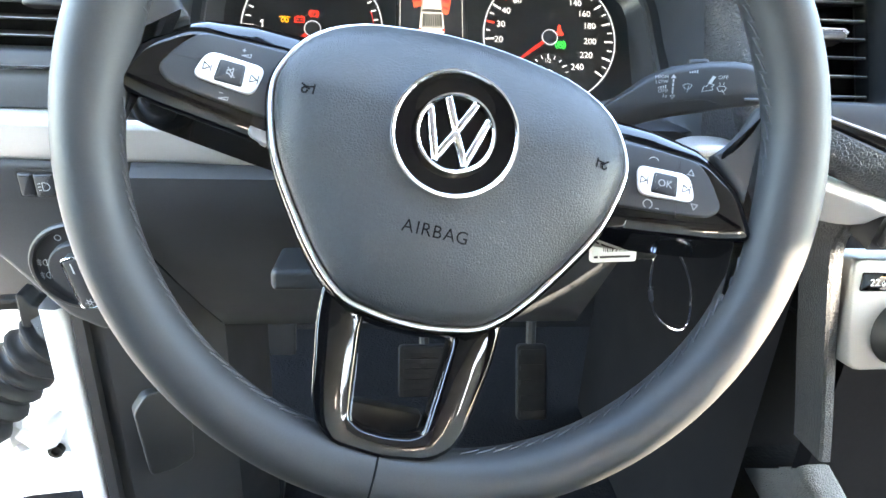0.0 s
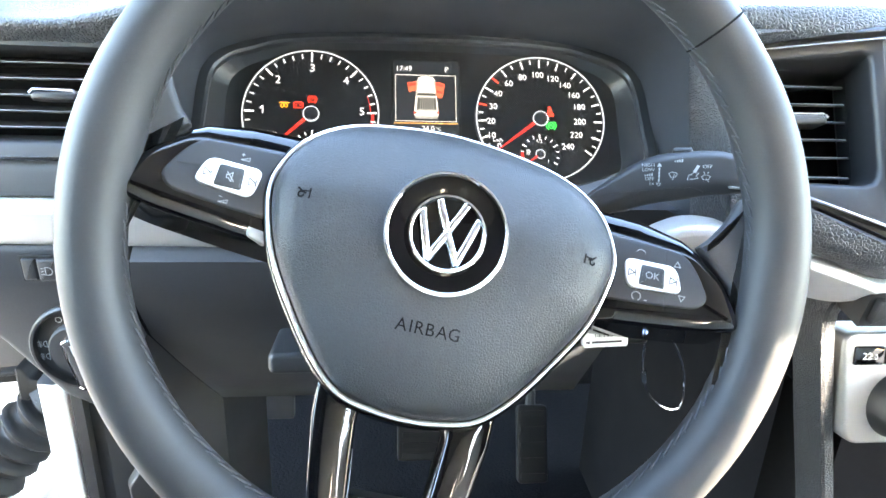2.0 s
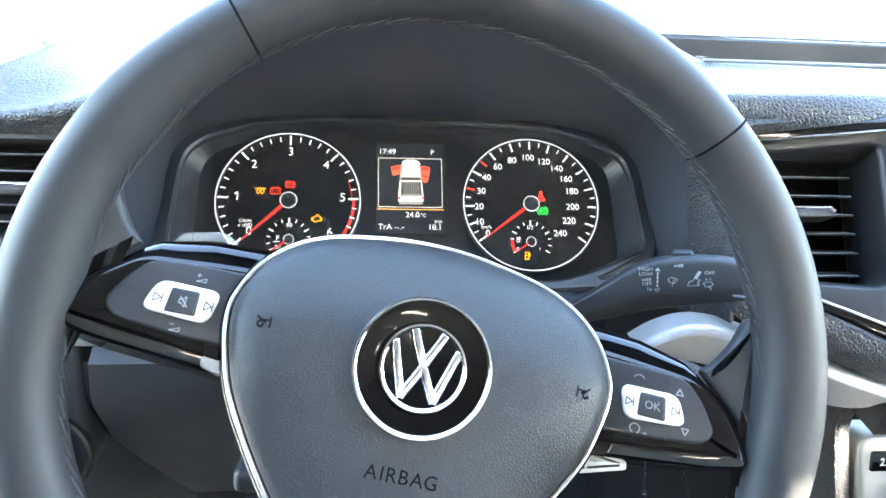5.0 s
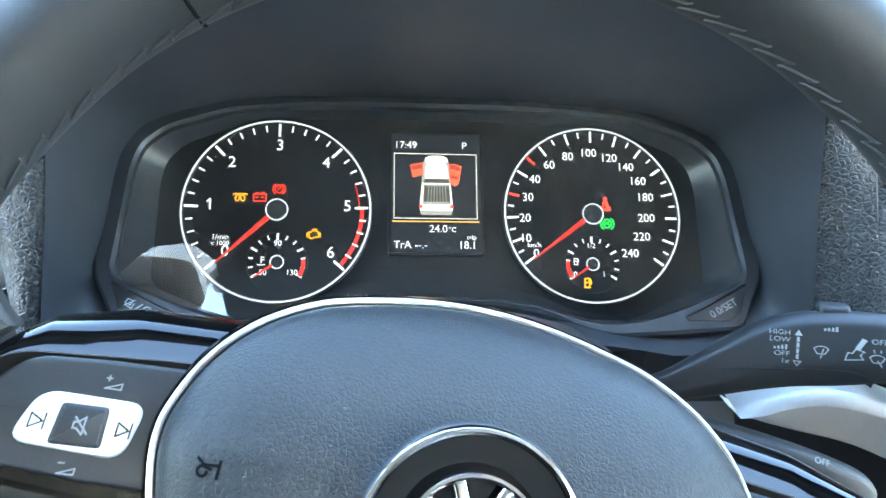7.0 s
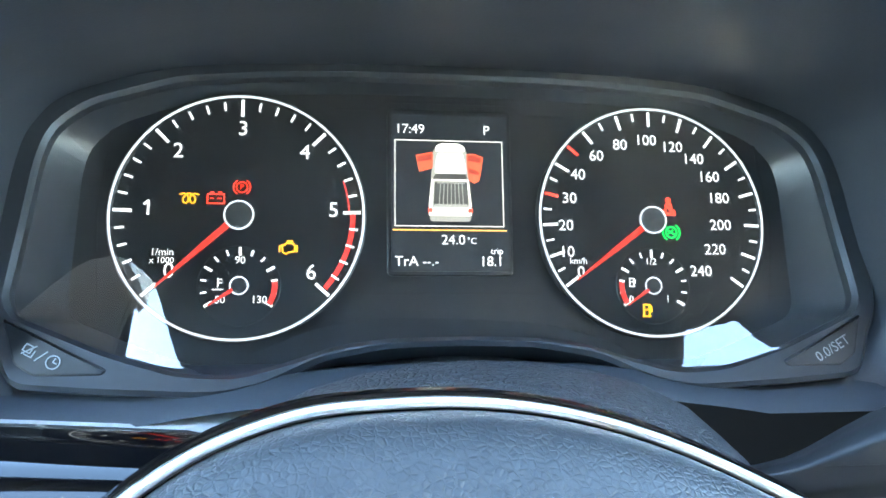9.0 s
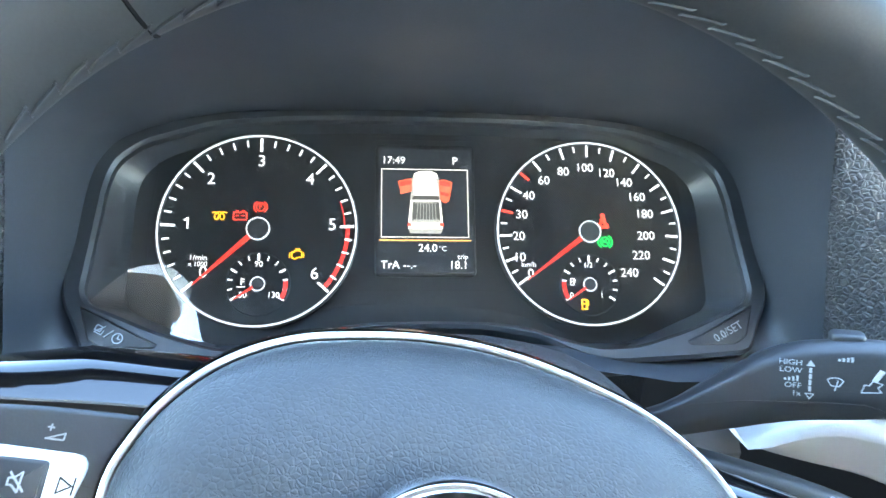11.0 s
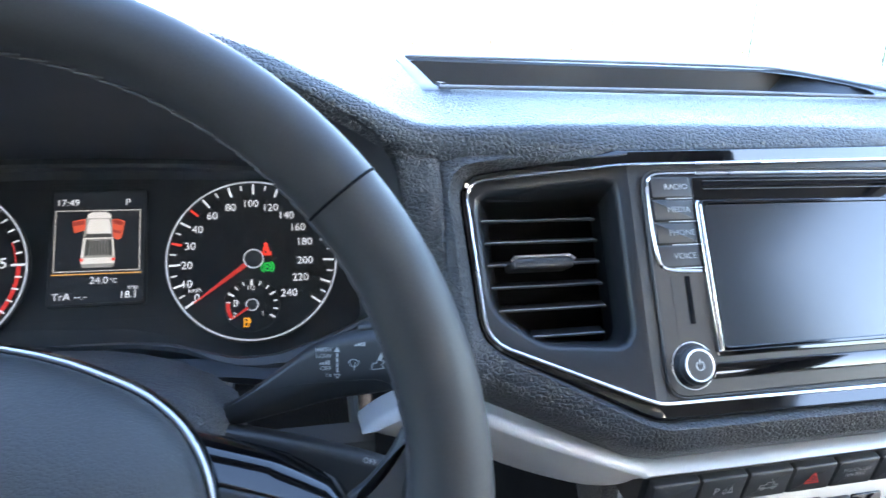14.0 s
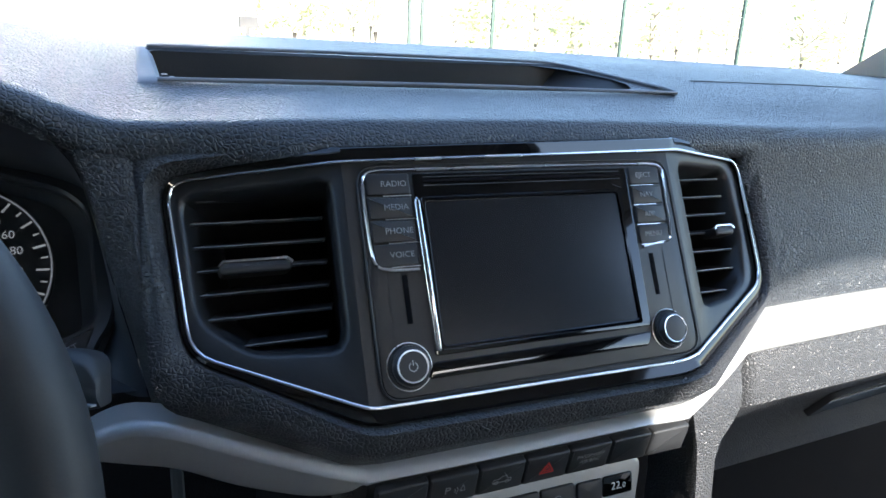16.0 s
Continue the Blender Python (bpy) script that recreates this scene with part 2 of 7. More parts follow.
DASH = mat("dash_soft_plastic", (0.036, 0.038, 0.042), 0.42, grain=0.00055, scale=400, kind="leather", spec=0.5, rvary=0.03)
DASHTOP = mat("dash_top_soft_plastic", (0.031, 0.036, 0.042), 0.40, grain=0.00075, scale=370, kind="leather", spec=0.55, rvary=0.03)
DASH_SMOOTH = mat("dash_hard_plastic", (0.019, 0.0205, 0.023), 0.52, grain=0.00010, scale=900)
HOOD = mat("cluster_hood_plastic", (0.028, 0.033, 0.042), 0.52, grain=0.00003, scale=1200)
PANEL = mat("console_panel_plastic", (0.012, 0.0126, 0.0138), 0.42, grain=0.00005, scale=1500)
LEATHER = mat("wheel_leather", (0.026, 0.0262, 0.027), 0.52, grain=0.00004, scale=1400, rvary=0.03, spec=0.38)
AIRBAG = mat("airbag_cover_plastic", (0.030, 0.032, 0.034), 0.42, grain=0.00010, scale=640, kind="leather", rvary=0.04, spec=0.40)
PIANO = mat("piano_black", (0.0022, 0.0022, 0.0026), 0.05, rvary=0.03, vary=0.05)
DISC = mat("emblem_black", (0.0022, 0.0022, 0.0026), 0.06, rvary=0.02, vary=0.05, spec=0.22)
BUTTON = mat("soft_touch_button", (0.018, 0.019, 0.021), 0.48, grain=0.00004, scale=1600)
CHROME = mat("chrome", (0.86, 0.87, 0.88), 0.10, metal=1.0, rvary=0.06, vary=0.04)
SATIN = mat("satin_chrome", (0.86, 0.86, 0.85), 0.36, metal=1.0, rvary=0.08, vary=0.05)
SILVER = mat("silver_paint_trim", (0.52, 0.52, 0.52), 0.42, metal=0.5, grain=0.00003, scale=1800, vary=0.05)
WHITEKEY = mat("pale_silver_key", (0.70, 0.70, 0.69), 0.40, metal=0.2, vary=0.04)
DARK = mat("dark_carpet", (0.006, 0.006, 0.007), 0.95, grain=0.002, scale=300, spec=0.1)
RUBBER = mat("black_rubber", (0.006, 0.006, 0.0065), 0.6, grain=0.0002, scale=500, spec=0.25)
SLAT = mat("vent_slat_plastic", (0.012, 0.012, 0.014), 0.4)
# Paler than the slats: the sheen of their edges is in this colour
SLATEDGE = mat("pale_edge_line", (0.16, 0.165, 0.17), 0.3)
BEZEL = mat("cluster_bezel_satin", (0.022, 0.025, 0.030), 0.36, rvary=0.03)
# For dark marks, and for openings whose shade is put into the colour
BLACKHOLE = mat("black_marks_and_shade", (0.006, 0.006, 0.007), 0.9, spec=0.05)
DIAL = mat("dial_face", (0.005, 0.0055, 0.007), 0.55, grain=0.00003, scale=1500, vary=0.05)
DIALSURF = mat("cluster_mask", (0.008, 0.009, 0.011), 0.5, grain=0.00005, scale=1500)
BODYWHITE = mat("white_car_paint", (0.55, 0.56, 0.57), 0.25, coat=0.6, vary=0.03)
LINER = mat("pale_grey_headliner", (0.42, 0.41, 0.395), 0.9, grain=0.0005, scale=600)
THREAD = mat("grey_thread", (0.045, 0.046, 0.05), 0.6)
HUBCAP = mat("dial_hub_cap", (0.045, 0.048, 0.054), 0.45)
# Pale so that the unseen rear wall shows bright in the chrome
REARTRIM = mat("pale_rear_wall", (0.40, 0.39, 0.37), 0.85, grain=0.0004, scale=700)
ICON = mat("printed_white", (0.37, 0.38, 0.39), 0.6, vary=0.05)
ICONDIM = mat("printed_grey", (0.27, 0.27, 0.275), 0.6, vary=0.05)
INKDARK = mat("moulded_dark_mark", (0.010, 0.010, 0.011), 0.5)
SCREEN = mat("screen_glass_off", (0.005, 0.007, 0.010), 0.19, rvary=0.02, vary=0.05, spec=0.6)
LABELWHITE = mat("white_label", (0.75, 0.75, 0.73), 0.6, vary=0.03)
RED = glow("lit_red", (1.0, 0.06, 0.03), 0.0382)
REDZONE = glow("lit_red_zone", (0.85, 0.05, 0.04), 0.024)
NEEDLE = glow("lit_needle", (0.9, 0.05, 0.03), 0.0196)
AMBER = glow("lit_amber", (1.0, 0.42, 0.02), 0.0378)
GREEN = glow("lit_green", (0.02, 0.75, 0.10), 0.0294)
WHITE = glow("lit_white", (0.95, 0.97, 1.0), 0.0344)
RING = glow("lit_ring", (0.85, 0.90, 0.97), 0.0214)
ORANGE = glow("display_orange", (1.0, 0.5, 0.12), 0.0336)
DISPLAY = glow("display_ground", (0.020, 0.024, 0.032), 0.0112)
D_LIGHT = glow("display_pale", (0.95, 0.90, 0.82), 0.0314)
D_MID = glow("display_grey", (0.35, 0.34, 0.31), 0.0308)
D_DARK = glow("display_dark", (0.07, 0.07, 0.065), 0.0224)
HAZARD = mat("red_print", (0.62, 0.05, 0.04), 0.5)
GLASS = clear("window_glass")
COVER = clear("cluster_cover", base=0.125)
TRAY = mat("tray_liner", (0.005, 0.0055, 0.007), 0.7, grain=0.0001, scale=900)

CABDARK = mat("dark_seat_cloth", (0.030, 0.030, 0.032), 0.9, grain=0.0005, scale=600)
# Pale edges; on tray cheek and stalk tip the sheen is in this colour
EDGEGREY = mat("pale_edge_and_sheen", (0.13, 0.14, 0.155), 0.5, grain=0.00003, scale=1500, vary=0.06)
DIMCHROME = mat("fine_chrome_line", (0.72, 0.73, 0.75), 0.28, metal=1.0, vary=0.05)
LCD = glow("lit_climate_digits", (0.80, 0.84, 0.86), 0.018)
PLATE = mat("silver_metallic_plate", (0.32, 0.32, 0.315), 0.42, metal=0.5, grain=0.00003, scale=1800, vary=0.05)


# ---- the place outside ----
def block(bm, x0, x1, y0, y1, z0, z1):
    slab(bm, Matrix.Identity(4), [(x0, y0), (x1, y0), (x1, y1), (x0, y1)], z0, z1, back=True)
    return bm


ASPHALT = mat("asphalt", (0.16, 0.155, 0.15), 0.9, grain=0.01, scale=60, stain=0.6)
WALLPAINT = mat("pale_render_wall", (0.46, 0.455, 0.43), 0.8, grain=0.004, scale=30, stain=0.5)
FENCE = mat("green_fence_steel", (0.03, 0.06, 0.045), 0.5)
BARK = mat("bark", (0.42, 0.37, 0.30), 0.9, grain=0.02, scale=30)
LEAF = mat("leaf", (0.34, 0.36, 0.17), 0.7, vary=0.4, stain=3)
TYRE = mat("tyre", (0.02, 0.02, 0.02), 0.8)

bm = bmesh.new()
slab(bm, Matrix.Identity(4), [(-4800, -4800), (4800, -4800), (4800, 4800), (-4800, 4800)], -0.2, 0.0)
tagged(part("ground", bm, ASPHALT), "pale sunlit asphalt yard around the vehicle", "ground", kind="structure")

hall = thing("workshop_building", (-7, 15, 0), "pale rendered workshop building with panel joints", "building")
bm = bmesh.new()
block(bm, -16, 1.7, 14.0, 24, 0, 6.2)
part("wall", bm, WALLPAINT, hall)
bm = bmesh.new()
block(bm, -16.2, 1.9, 13.8, 24.2, 6.2, 6.5)
part("roof", bm, SATIN, hall)
for x in (-10.4, -5.6, -0.9, 0.45):
    bm = bmesh.new()
    block(bm, x, x + 0.09, 13.95, 13.998, 0, 6.2)
    part("joint_strip", bm, ICONDIM, hall)
bm = bmesh.new()
block(bm, -1.35, -0.98, 13.88, 13.998, 0, 6.2)
part("downpipe", bm, LABELWHITE, hall)
bm = bmesh.new()
block(bm, 1.85, 2.18, 13.5, 13.75, 1.75, 1.95)
block(bm, 1.95, 2.02, 13.5, 13.56, 0, 1.75)
tagged(part("wall_lantern", bm, DASH_SMOOTH), "dark box lantern on a short post", "lamp")

post = thing("fence_post", (0, 0, 0), "dark green steel fence post", "fence post", group="posts of the yard fence")
bm = bmesh.new()
block(bm, -0.03, 0.03, -0.03, 0.03, 0, 3.4)
part("post", bm, FENCE, post)
bm = bmesh.new()
block(bm, -0.04, 0.04, -0.04, 0.04, 3.4, 3.45)
part("cap", bm, FENCE, post)
FENCE_Y = 12.0
for s in (0.504, 0.751, 1.02, 1.359, 1.75, 2.2):
    copy_thing(post, Matrix.Translation((0.2 + s * FENCE_Y, FENCE_Y, 0)))
for i, s in enumerate((0.366, 0.386)):
    m = Matrix.Translation((0.2 + s * FENCE_Y, FENCE_Y, 0))
    if i:
        copy_thing(post, m)
    else:
        post.matrix_basis = m
bm = bmesh.new()
for i in range(14):
    block(bm, 0.2 + 0.366 * FENCE_Y, 0.2 + 0.386 * FENCE_Y, FENCE_Y - 0.01, FENCE_Y + 0.01, 0.25 * i + 0.1, 0.25 * i + 0.125)
tagged(part("gate_rungs", bm, FENCE), "green steel rungs between two fence posts", "fence", kind="stuff")
bm = bmesh.new()
for i in range(15):
    z = 0.1 + 0.22 * i
    block(bm, 4.6, 27, FENCE_Y - 0.003, FENCE_Y + 0.003, z, z + 0.006)
tagged(part("fence_wires", bm, SATIN), "thin steel wires of the yard fence", "fence", kind="stuff")


def tree(x, y, h, seed):
    rnd = random.Random(seed)
    t = thing("tree", (x, y, 0), "pale green sunlit tree behind the fence", "tree", group="trees behind the yard")
    bm = bmesh.new()
    tube(bm, [(x, y, 0), (x + 0.1, y, h * 0.3), (x - 0.1, y + 0.1, h * 0.6), (x + 0.05, y, h * 0.92)], lambda f: 0.16 * (1 - f) + 0.02, 7)
    for i in range(9):
        a, z = rnd.uniform(0, 6.28), h * rnd.uniform(0.3, 0.75)
        L = h * rnd.uniform(0.18, 0.33)
        tube(bm, [(x, y, z), (x + math.cos(a) * L * 0.5, y + math.sin(a) * L * 0.5, z + L * 0.35), (x + math.cos(a) * L, y + math.sin(a) * L, z + L * 0.55)], lambda f: 0.06 * (1 - f) + 0.01, 5)
    part("trunk", bm, BARK, t)
    bm = bmesh.new()
    for i in range(60):
        a, z = rnd.uniform(0, 6.28), rnd.uniform(0.28, 1.0)
        r = h * 0.33 * math.sqrt(rnd.random()) * (1.15 - 0.6 * z)
        cx, cy, cz = x + r * math.cos(a), y + r * math.sin(a), h * z
        for j in range(22):
            p = Vector((rnd.gauss(cx, h * 0.045), rnd.gauss(cy, h * 0.045), rnd.gauss(cz, h * 0.04)))
            u = Vector((rnd.gauss(0, 1), rnd.gauss(0, 1), rnd.gauss(0, 1))).normalized()
            v = u.orthogonal().normalized()
            s = rnd.uniform(0.08, 0.18)
            bm.faces.new([bm.verts.new(p + u * s * ax + v * s * bx) for ax, bx in ((-1, 0), (0, -0.5), (1, 0), (0, 0.5))])
    part("crown", bm, LEAF, t, normals=False)


for i, (x, y, h) in enumerate([(6.0, 30, 6.5), (10.5, 33, 7.5), (14.0, 27, 5.5), (19.5, 33, 7), (24, 29, 6), (30, 34, 7.5), (36, 30, 6), (8.5, 40, 8), (27, 40, 8), (12.5, 44, 9), (17, 38, 7), (21.5, 45, 9), (24.5, 37, 6.5), (33, 44, 9), (39, 38, 7.5), (43, 46, 9), (47, 36, 7), (15.5, 50, 10), (30, 52, 10), (37.5, 54, 10), (50, 50, 10)]):
    tree(x, y, h, 10 + i)


def parked_car(x, y, yaw, paint, label):
    car = thing("parked_car", (x, y, 0), label, "car", group="cars parked beyond the fence")
    F = Matrix.Translation((x, y, 0)) @ Matrix.Rotation(radians(yaw), 4, "Z") @ Matrix.Rotation(radians(90), 4, "X")
    side = rounded([(-2.1, 0.35), (2.1, 0.35), (2.12, 0.75), (1.9, 0.9), (1.1, 0.97), (0.5, 1.42), (-1.2, 1.45), (-1.85, 1.0), (-2.1, 0.9)], 0.12, 3)
    bm = bmesh.new()
    slab(bm, F, side, -0.85, 0.85, 0.12, back=True)
    part("body", bm, paint, car)
    for z in (0.856, -0.86):
        bm = bmesh.new()
        slab(bm, F, rounded([(-1.5, 1.0), (0.95, 1.0), (0.42, 1.34), (-1.1, 1.36)], 0.06, 3), z - 0.01, z, back=True)
        part("side_window", bm, PIANO, car)
    for wx in (-1.3, 1.3):
        for wz in (-0.8, 0.68):
            bm = bmesh.new()
            lathe(bm, F @ Matrix.Translation((wx, 0.32, wz)), [(0.0, 0), (0.3, 0), (0.32, 0.03), (0.32, 0.15), (0.3, 0.18), (0.0, 0.18)], 20, cap=False)
            part("wheel", bm, TYRE, car)


PAINTS = [mat("white_far_paint", (0.7, 0.7, 0.7), 0.3), mat("grey_far_paint", (0.12, 0.13, 0.14), 0.3), mat("brown_red_far_paint", (0.20, 0.09, 0.07), 0.3)]
for x, y, w, c, lab in [(14.6, 20.5, 4, 1, "dark grey car parked beyond the fence"), (16.8, 24, 8, 0, "white car parked beyond the fence"), (19.5, 21.5, 0, 2, "brownish red car parked beyond the fence"), (9.6, 24, -6, 1, "grey car parked beyond the fence"), (25.5, 20, 5, 0, "white car parked at the fence"), (32, 21, 3, 1, "dark car parked at the fence")]:
    parked_car(x, y, w, PAINTS[c], lab)

# ---- cabin shell ----
bm = bmesh.new()
block(bm, -0.62, 1.32, -0.95, 0.16, 2.10, 2.15)
block(bm, -0.62, 1.32, 0.12, 0.16, 1.985, 2.10)
tagged(part("ceiling", bm, LINER), "pale grey cloth headliner of the cab", "ceiling", kind="structure")
bm = bmesh.new()
# unseen wall added to shape the sun: slits, and a window whose upper edge falls towards the driver's side
WX = [(-0.62, 0, 0), (0.141, 0, 0), (0.142, 1.620, 1.643), (0.172, 1.635, 1.660), (0.203, 1.659, 1.687), (0.223, 1.681, 1.715), (0.239, 1.703, 1.747), (0.249, 1.723, 1.773), (0.264, 1.740, 1.773), (0.265, 0, 0), (0.385, 0, 0), (0.386, 1.600, 1.750), (0.404, 1.60, 1.755), (0.405, 0, 0), (0.575, 0, 0), (0.576, 1.745, 1.805), (0.609, 1.745, 1.820), (0.610, 1.60, 1.820), (0.68, 1.60, 1.855), (0.705, 1.730, 1.862), (0.80, 1.748, 1.878), (1.259, 1.755, 1.882), (1.26, 0, 0), (1.32, 0, 0)]
for (xa, la, ha), (xb, lb, hb) in zip(WX, WX[1:]):
    if la == 0 or lb == 0:
        block(bm, xa, xb, -0.95, -0.90, 0.75, 2.10)
        continue
    for q in ([(xa, 0.75), (xb, 0.75), (xb, lb), (xa, la)], [(xa, ha), (xb, hb), (xb, 2.10), (xa, 2.10)]):
        slab(bm, basis((0, -0.90, 0), (1, 0, 0), (0, 0, 1)), q, 0.0, 0.05, back=True)
tagged(part("wall_rear_sun_mask", bm, REARTRIM), "unseen pale rear wall of the cab, its openings cut to place the sun", "wall", kind="structure")
bm = bmesh.new()
block(bm, -0.62, 1.32, -0.95, 1.15, 0.70, 0.74)
tagged(part("floor", bm, DARK), "dark carpeted cab floor", "floor", kind="structure")
bm = bmesh.new()
block(bm, -0.62, 1.36, 1.15, 1.20, 0.70, 1.47)
tagged(part("wall_front", bm, DARK), "dark bulkhead behind the footwell", "wall", kind="structure")
for x in (-0.64, 1.30):
    bm = bmesh.new()
    block(bm, x, x + 0.05, -0.60, -0.50, 0.74, 2.07)
    tagged(part("wall_pillar", bm, CABDARK), "dark trimmed door pillar of the cab", "pillar", kind="structure")
    bm = bmesh.new()
    block(bm, x, x + 0.05, -0.95, 0.24, 2.07, 2.10)
    tagged(part("trim_roof_rail", bm, LINER), "pale roof rail above the open door", "trim", kind="structure")

# Unseen wall added to limit the light that enters from the right
bm = bmesh.new()
block(bm, 1.32, 1.37, -0.95, 0.75, 0.70, 0.92)
block(bm, 1.32, 1.37, -0.95, -0.60, 1.26, 2.10)
tagged(part("wall_right_blocker", bm, DARK), "unseen dark wall that limits light from the right side", "wall", kind="structure")
# Unseen wall added across the door opening to hold back light from the left
bm = bmesh.new()
block(bm, -0.66, -0.62, -0.95, 0.24, 0.55, 1.38)
block(bm, -0.66, -0.62, -0.95, 0.04, 1.38, 2.10)
tagged(part("wall_left_blocker", bm, DARK), "unseen dark wall that blocks light from the open left door", "wall", kind="structure")

# windscreen and its pillars
WS0, WS1 = Vector((0, 1.04, 1.50)), Vector((0, 0.16, 1.99))
bm = bmesh.new()
grid(bm, [[(x, WS0.y + (WS1.y - WS0.y) * f + 0.05 * (1 - ((x - 0.36) / 0.95) ** 2), WS0.z + (WS1.z - WS0.z) * f) for x in np.linspace(-0.46, 1.27, 61)] for f in np.linspace(0, 1, 13)])
glass = tagged(part("window_1", bm, GLASS, smooth=0), "clear windscreen above the dashboard", "windscreen", kind="structure")
solid(glass, 0.004)
glass.visible_shadow = False
PILLAR = mat("pale_pillar_trim", (0.62, 0.61, 0.58), 0.75, grain=0.0003, scale=900)
for s, x0, x1 in ((1, 1.24, 1.32),):
    bm = bmesh.new()
    rows = []
    for f in np.linspace(0, 1, 8):
        c = Vector((x0 + (x1 - x0) * f * 0.3, 1.00 - 0.78 * f, 1.40 + 0.52 * f))
        rows.append([c + Vector(v) for v in ((0, 0.03, 0.02), (-0.035 * -s, -0.01, 0), (-0.03 * -s, -0.05, -0.01), (0.03 * s, -0.075, -0.03), (0.07 * s, -0.03, -0.02), (0.05 * s, 0.04, 0.02))])
    grid(bm, rows, closed=True)
    tagged(part("trim_windscreen_pillar", bm, PILLAR), "pale plastic windscreen pillar trim", "pillar", kind="structure")
# driver's side: pillar trim and the dark door seal beside it
bm = bmesh.new()
grid(bm, [[(-0.358 - k * 0.20, 0.715 - k * 0.47, z), (-0.350 - k * 0.20, 0.722 - k * 0.47, z), (-0.335 - k * 0.20, 0.740 - k * 0.47, z - 0.004), (-0.318 - k * 0.20, 0.775 - k * 0.47, z - 0.006), (-0.310 - k * 0.20, 0.84 - k * 0.47, z - 0.004), (-0.330 - k * 0.20, 0.88 - k * 0.47, z)] for z, k in ((1.38, 0), (1.46, 0.02), (1.52, 0.06), (1.62, 0.26), (1.78, 0.62), (1.96, 1.0))])
pillar = tagged(part("trim_windscreen_pillar", bm, PILLAR), "pale plastic windscreen pillar trim", "pillar", kind="structure")
GT = basis((-0.3305, 0.7475, 1.4985), (0.30, 0.954, 0), (-0.05, 0.016, 0.9986))
bm = bmesh.new()
slab(bm, GT, [(0.0125 * math.cos(w), 0.0215 * math.sin(w)) for w in np.linspace(0, 2 * math.pi, 33)[:-1]], -0.006, 0.0012, 0.0008)
grille = part("speaker_grille", bm, PILLAR, pillar, "pale oval tweeter grille")
for i in range(15):
    y = -0.0190 + 0.0027 * i
    w = 0.0115 * math.sqrt(max(0.02, 1 - (y / 0.0208) ** 2))
    bm = bmesh.new()
    slab(bm, GT, box2(-w, y - 0.0005, w, y + 0.0005), 0.0005, 0.0014)
    part("slot", bm, ICONDIM, grille, smooth=0)
bm = bmesh.new()
grid(bm, [[(-0.356 - k * 0.20, 0.722 - k * 0.47, z), (-0.360 - k * 0.20, 0.700 - k * 0.47, z), (-0.374 - k * 0.20, 0.690 - k * 0.47, z), (-0.41 - k * 0.20, 0.692 - k * 0.47, z), (-0.47 - k * 0.18, 0.715 - k * 0.47, z)] for z, k in ((1.05, 0), (1.38, 0), (1.46, 0.02), (1.52, 0.06), (1.62, 0.26), (1.78, 0.62), (1.96, 1.0))])
tagged(part("trim_door_seal", bm, RUBBER), "black rubber door seal along the pillar", "seal", kind="structure")


# ---- dashboard ----
def lerp_table(x, table):
    for (x0, *a), (x1, *b) in zip(table, table[1:]):
        if x <= x1:
            f = max(0.0, (x - x0) / (x1 - x0))
            f = f * f * (3 - 2 * f)
            return [p + (q - p) * f for p, q in zip(a, b)]
    return list(table[-1][1:])


# x, crest y, crest z, front y, front z
CREST = [(-0.62, 0.480, 1.444, 0.494, 1.430), (-0.235, 0.478, 1.450, 0.492, 1.436), (-0.19, 0.472, 1.462, 0.474, 1.452), (-0.15, 0.468, 1.490, 0.466, 1.478),
         (-0.085, 0.462, 1.519, 0.458, 1.507), (0.0, 0.460, 1.530, 0.456, 1.517), (0.085, 0.462, 1.519, 0.458, 1.507), (0.15, 0.468, 1.490, 0.466, 1.478),
         (0.185, 0.473, 1.475, 0.476, 1.452), (0.21, 0.472, 1.475, 0.476, 1.4535), (0.29, 0.465, 1.4775, 0.4565, 1.4590), (0.53, 0.465, 1.478, 0.4565, 1.4610),
         (0.615, 0.477, 1.472, 0.473, 1.4545), (1.36, 0.482, 1.468, 0.476, 1.450)]
COLS = [-0.62, -0.5, -0.4, -0.32, -0.26, -0.235, -0.21, -0.19, -0.17, -0.15, -0.12, -0.085, -0.04, 0.0, 0.04, 0.085, 0.12, 0.15, 0.17, 0.185, 0.20, 0.23, 0.26, 0.29, 0.37, 0.45, 0.565, 0.64, 0.72, 0.85, 1.0, 1.2, 1.36]
TRAY0, TRAY1 = COLS.index(0.20), COLS.index(0.565)


def dash_row(x, y, cy, cz):
    base = 1.493 + (y - 0.55) * 0.16 if y < 0.66 else 1.5106 + (y - 0.66) * 0.03
    base -= 0.014 * max(0.0, abs(x - 0.35) - 0.35) ** 1.0
    if x < 0.2:
        base -= 0.018 * min(1.0, max(0.0, (-x) / 0.3)) * max(0.0, 1 - (y - 0.5) / 0.5)
    base -= 0.42 * max(0.0, -0.262 - x) * min(1.0, max(0.0, (y - 0.47) / 0.10))
    lift = max(0.0, cz - 1.478) * max(0.0, 1 - (y - 0.48) / 0.34)
    return base + lift


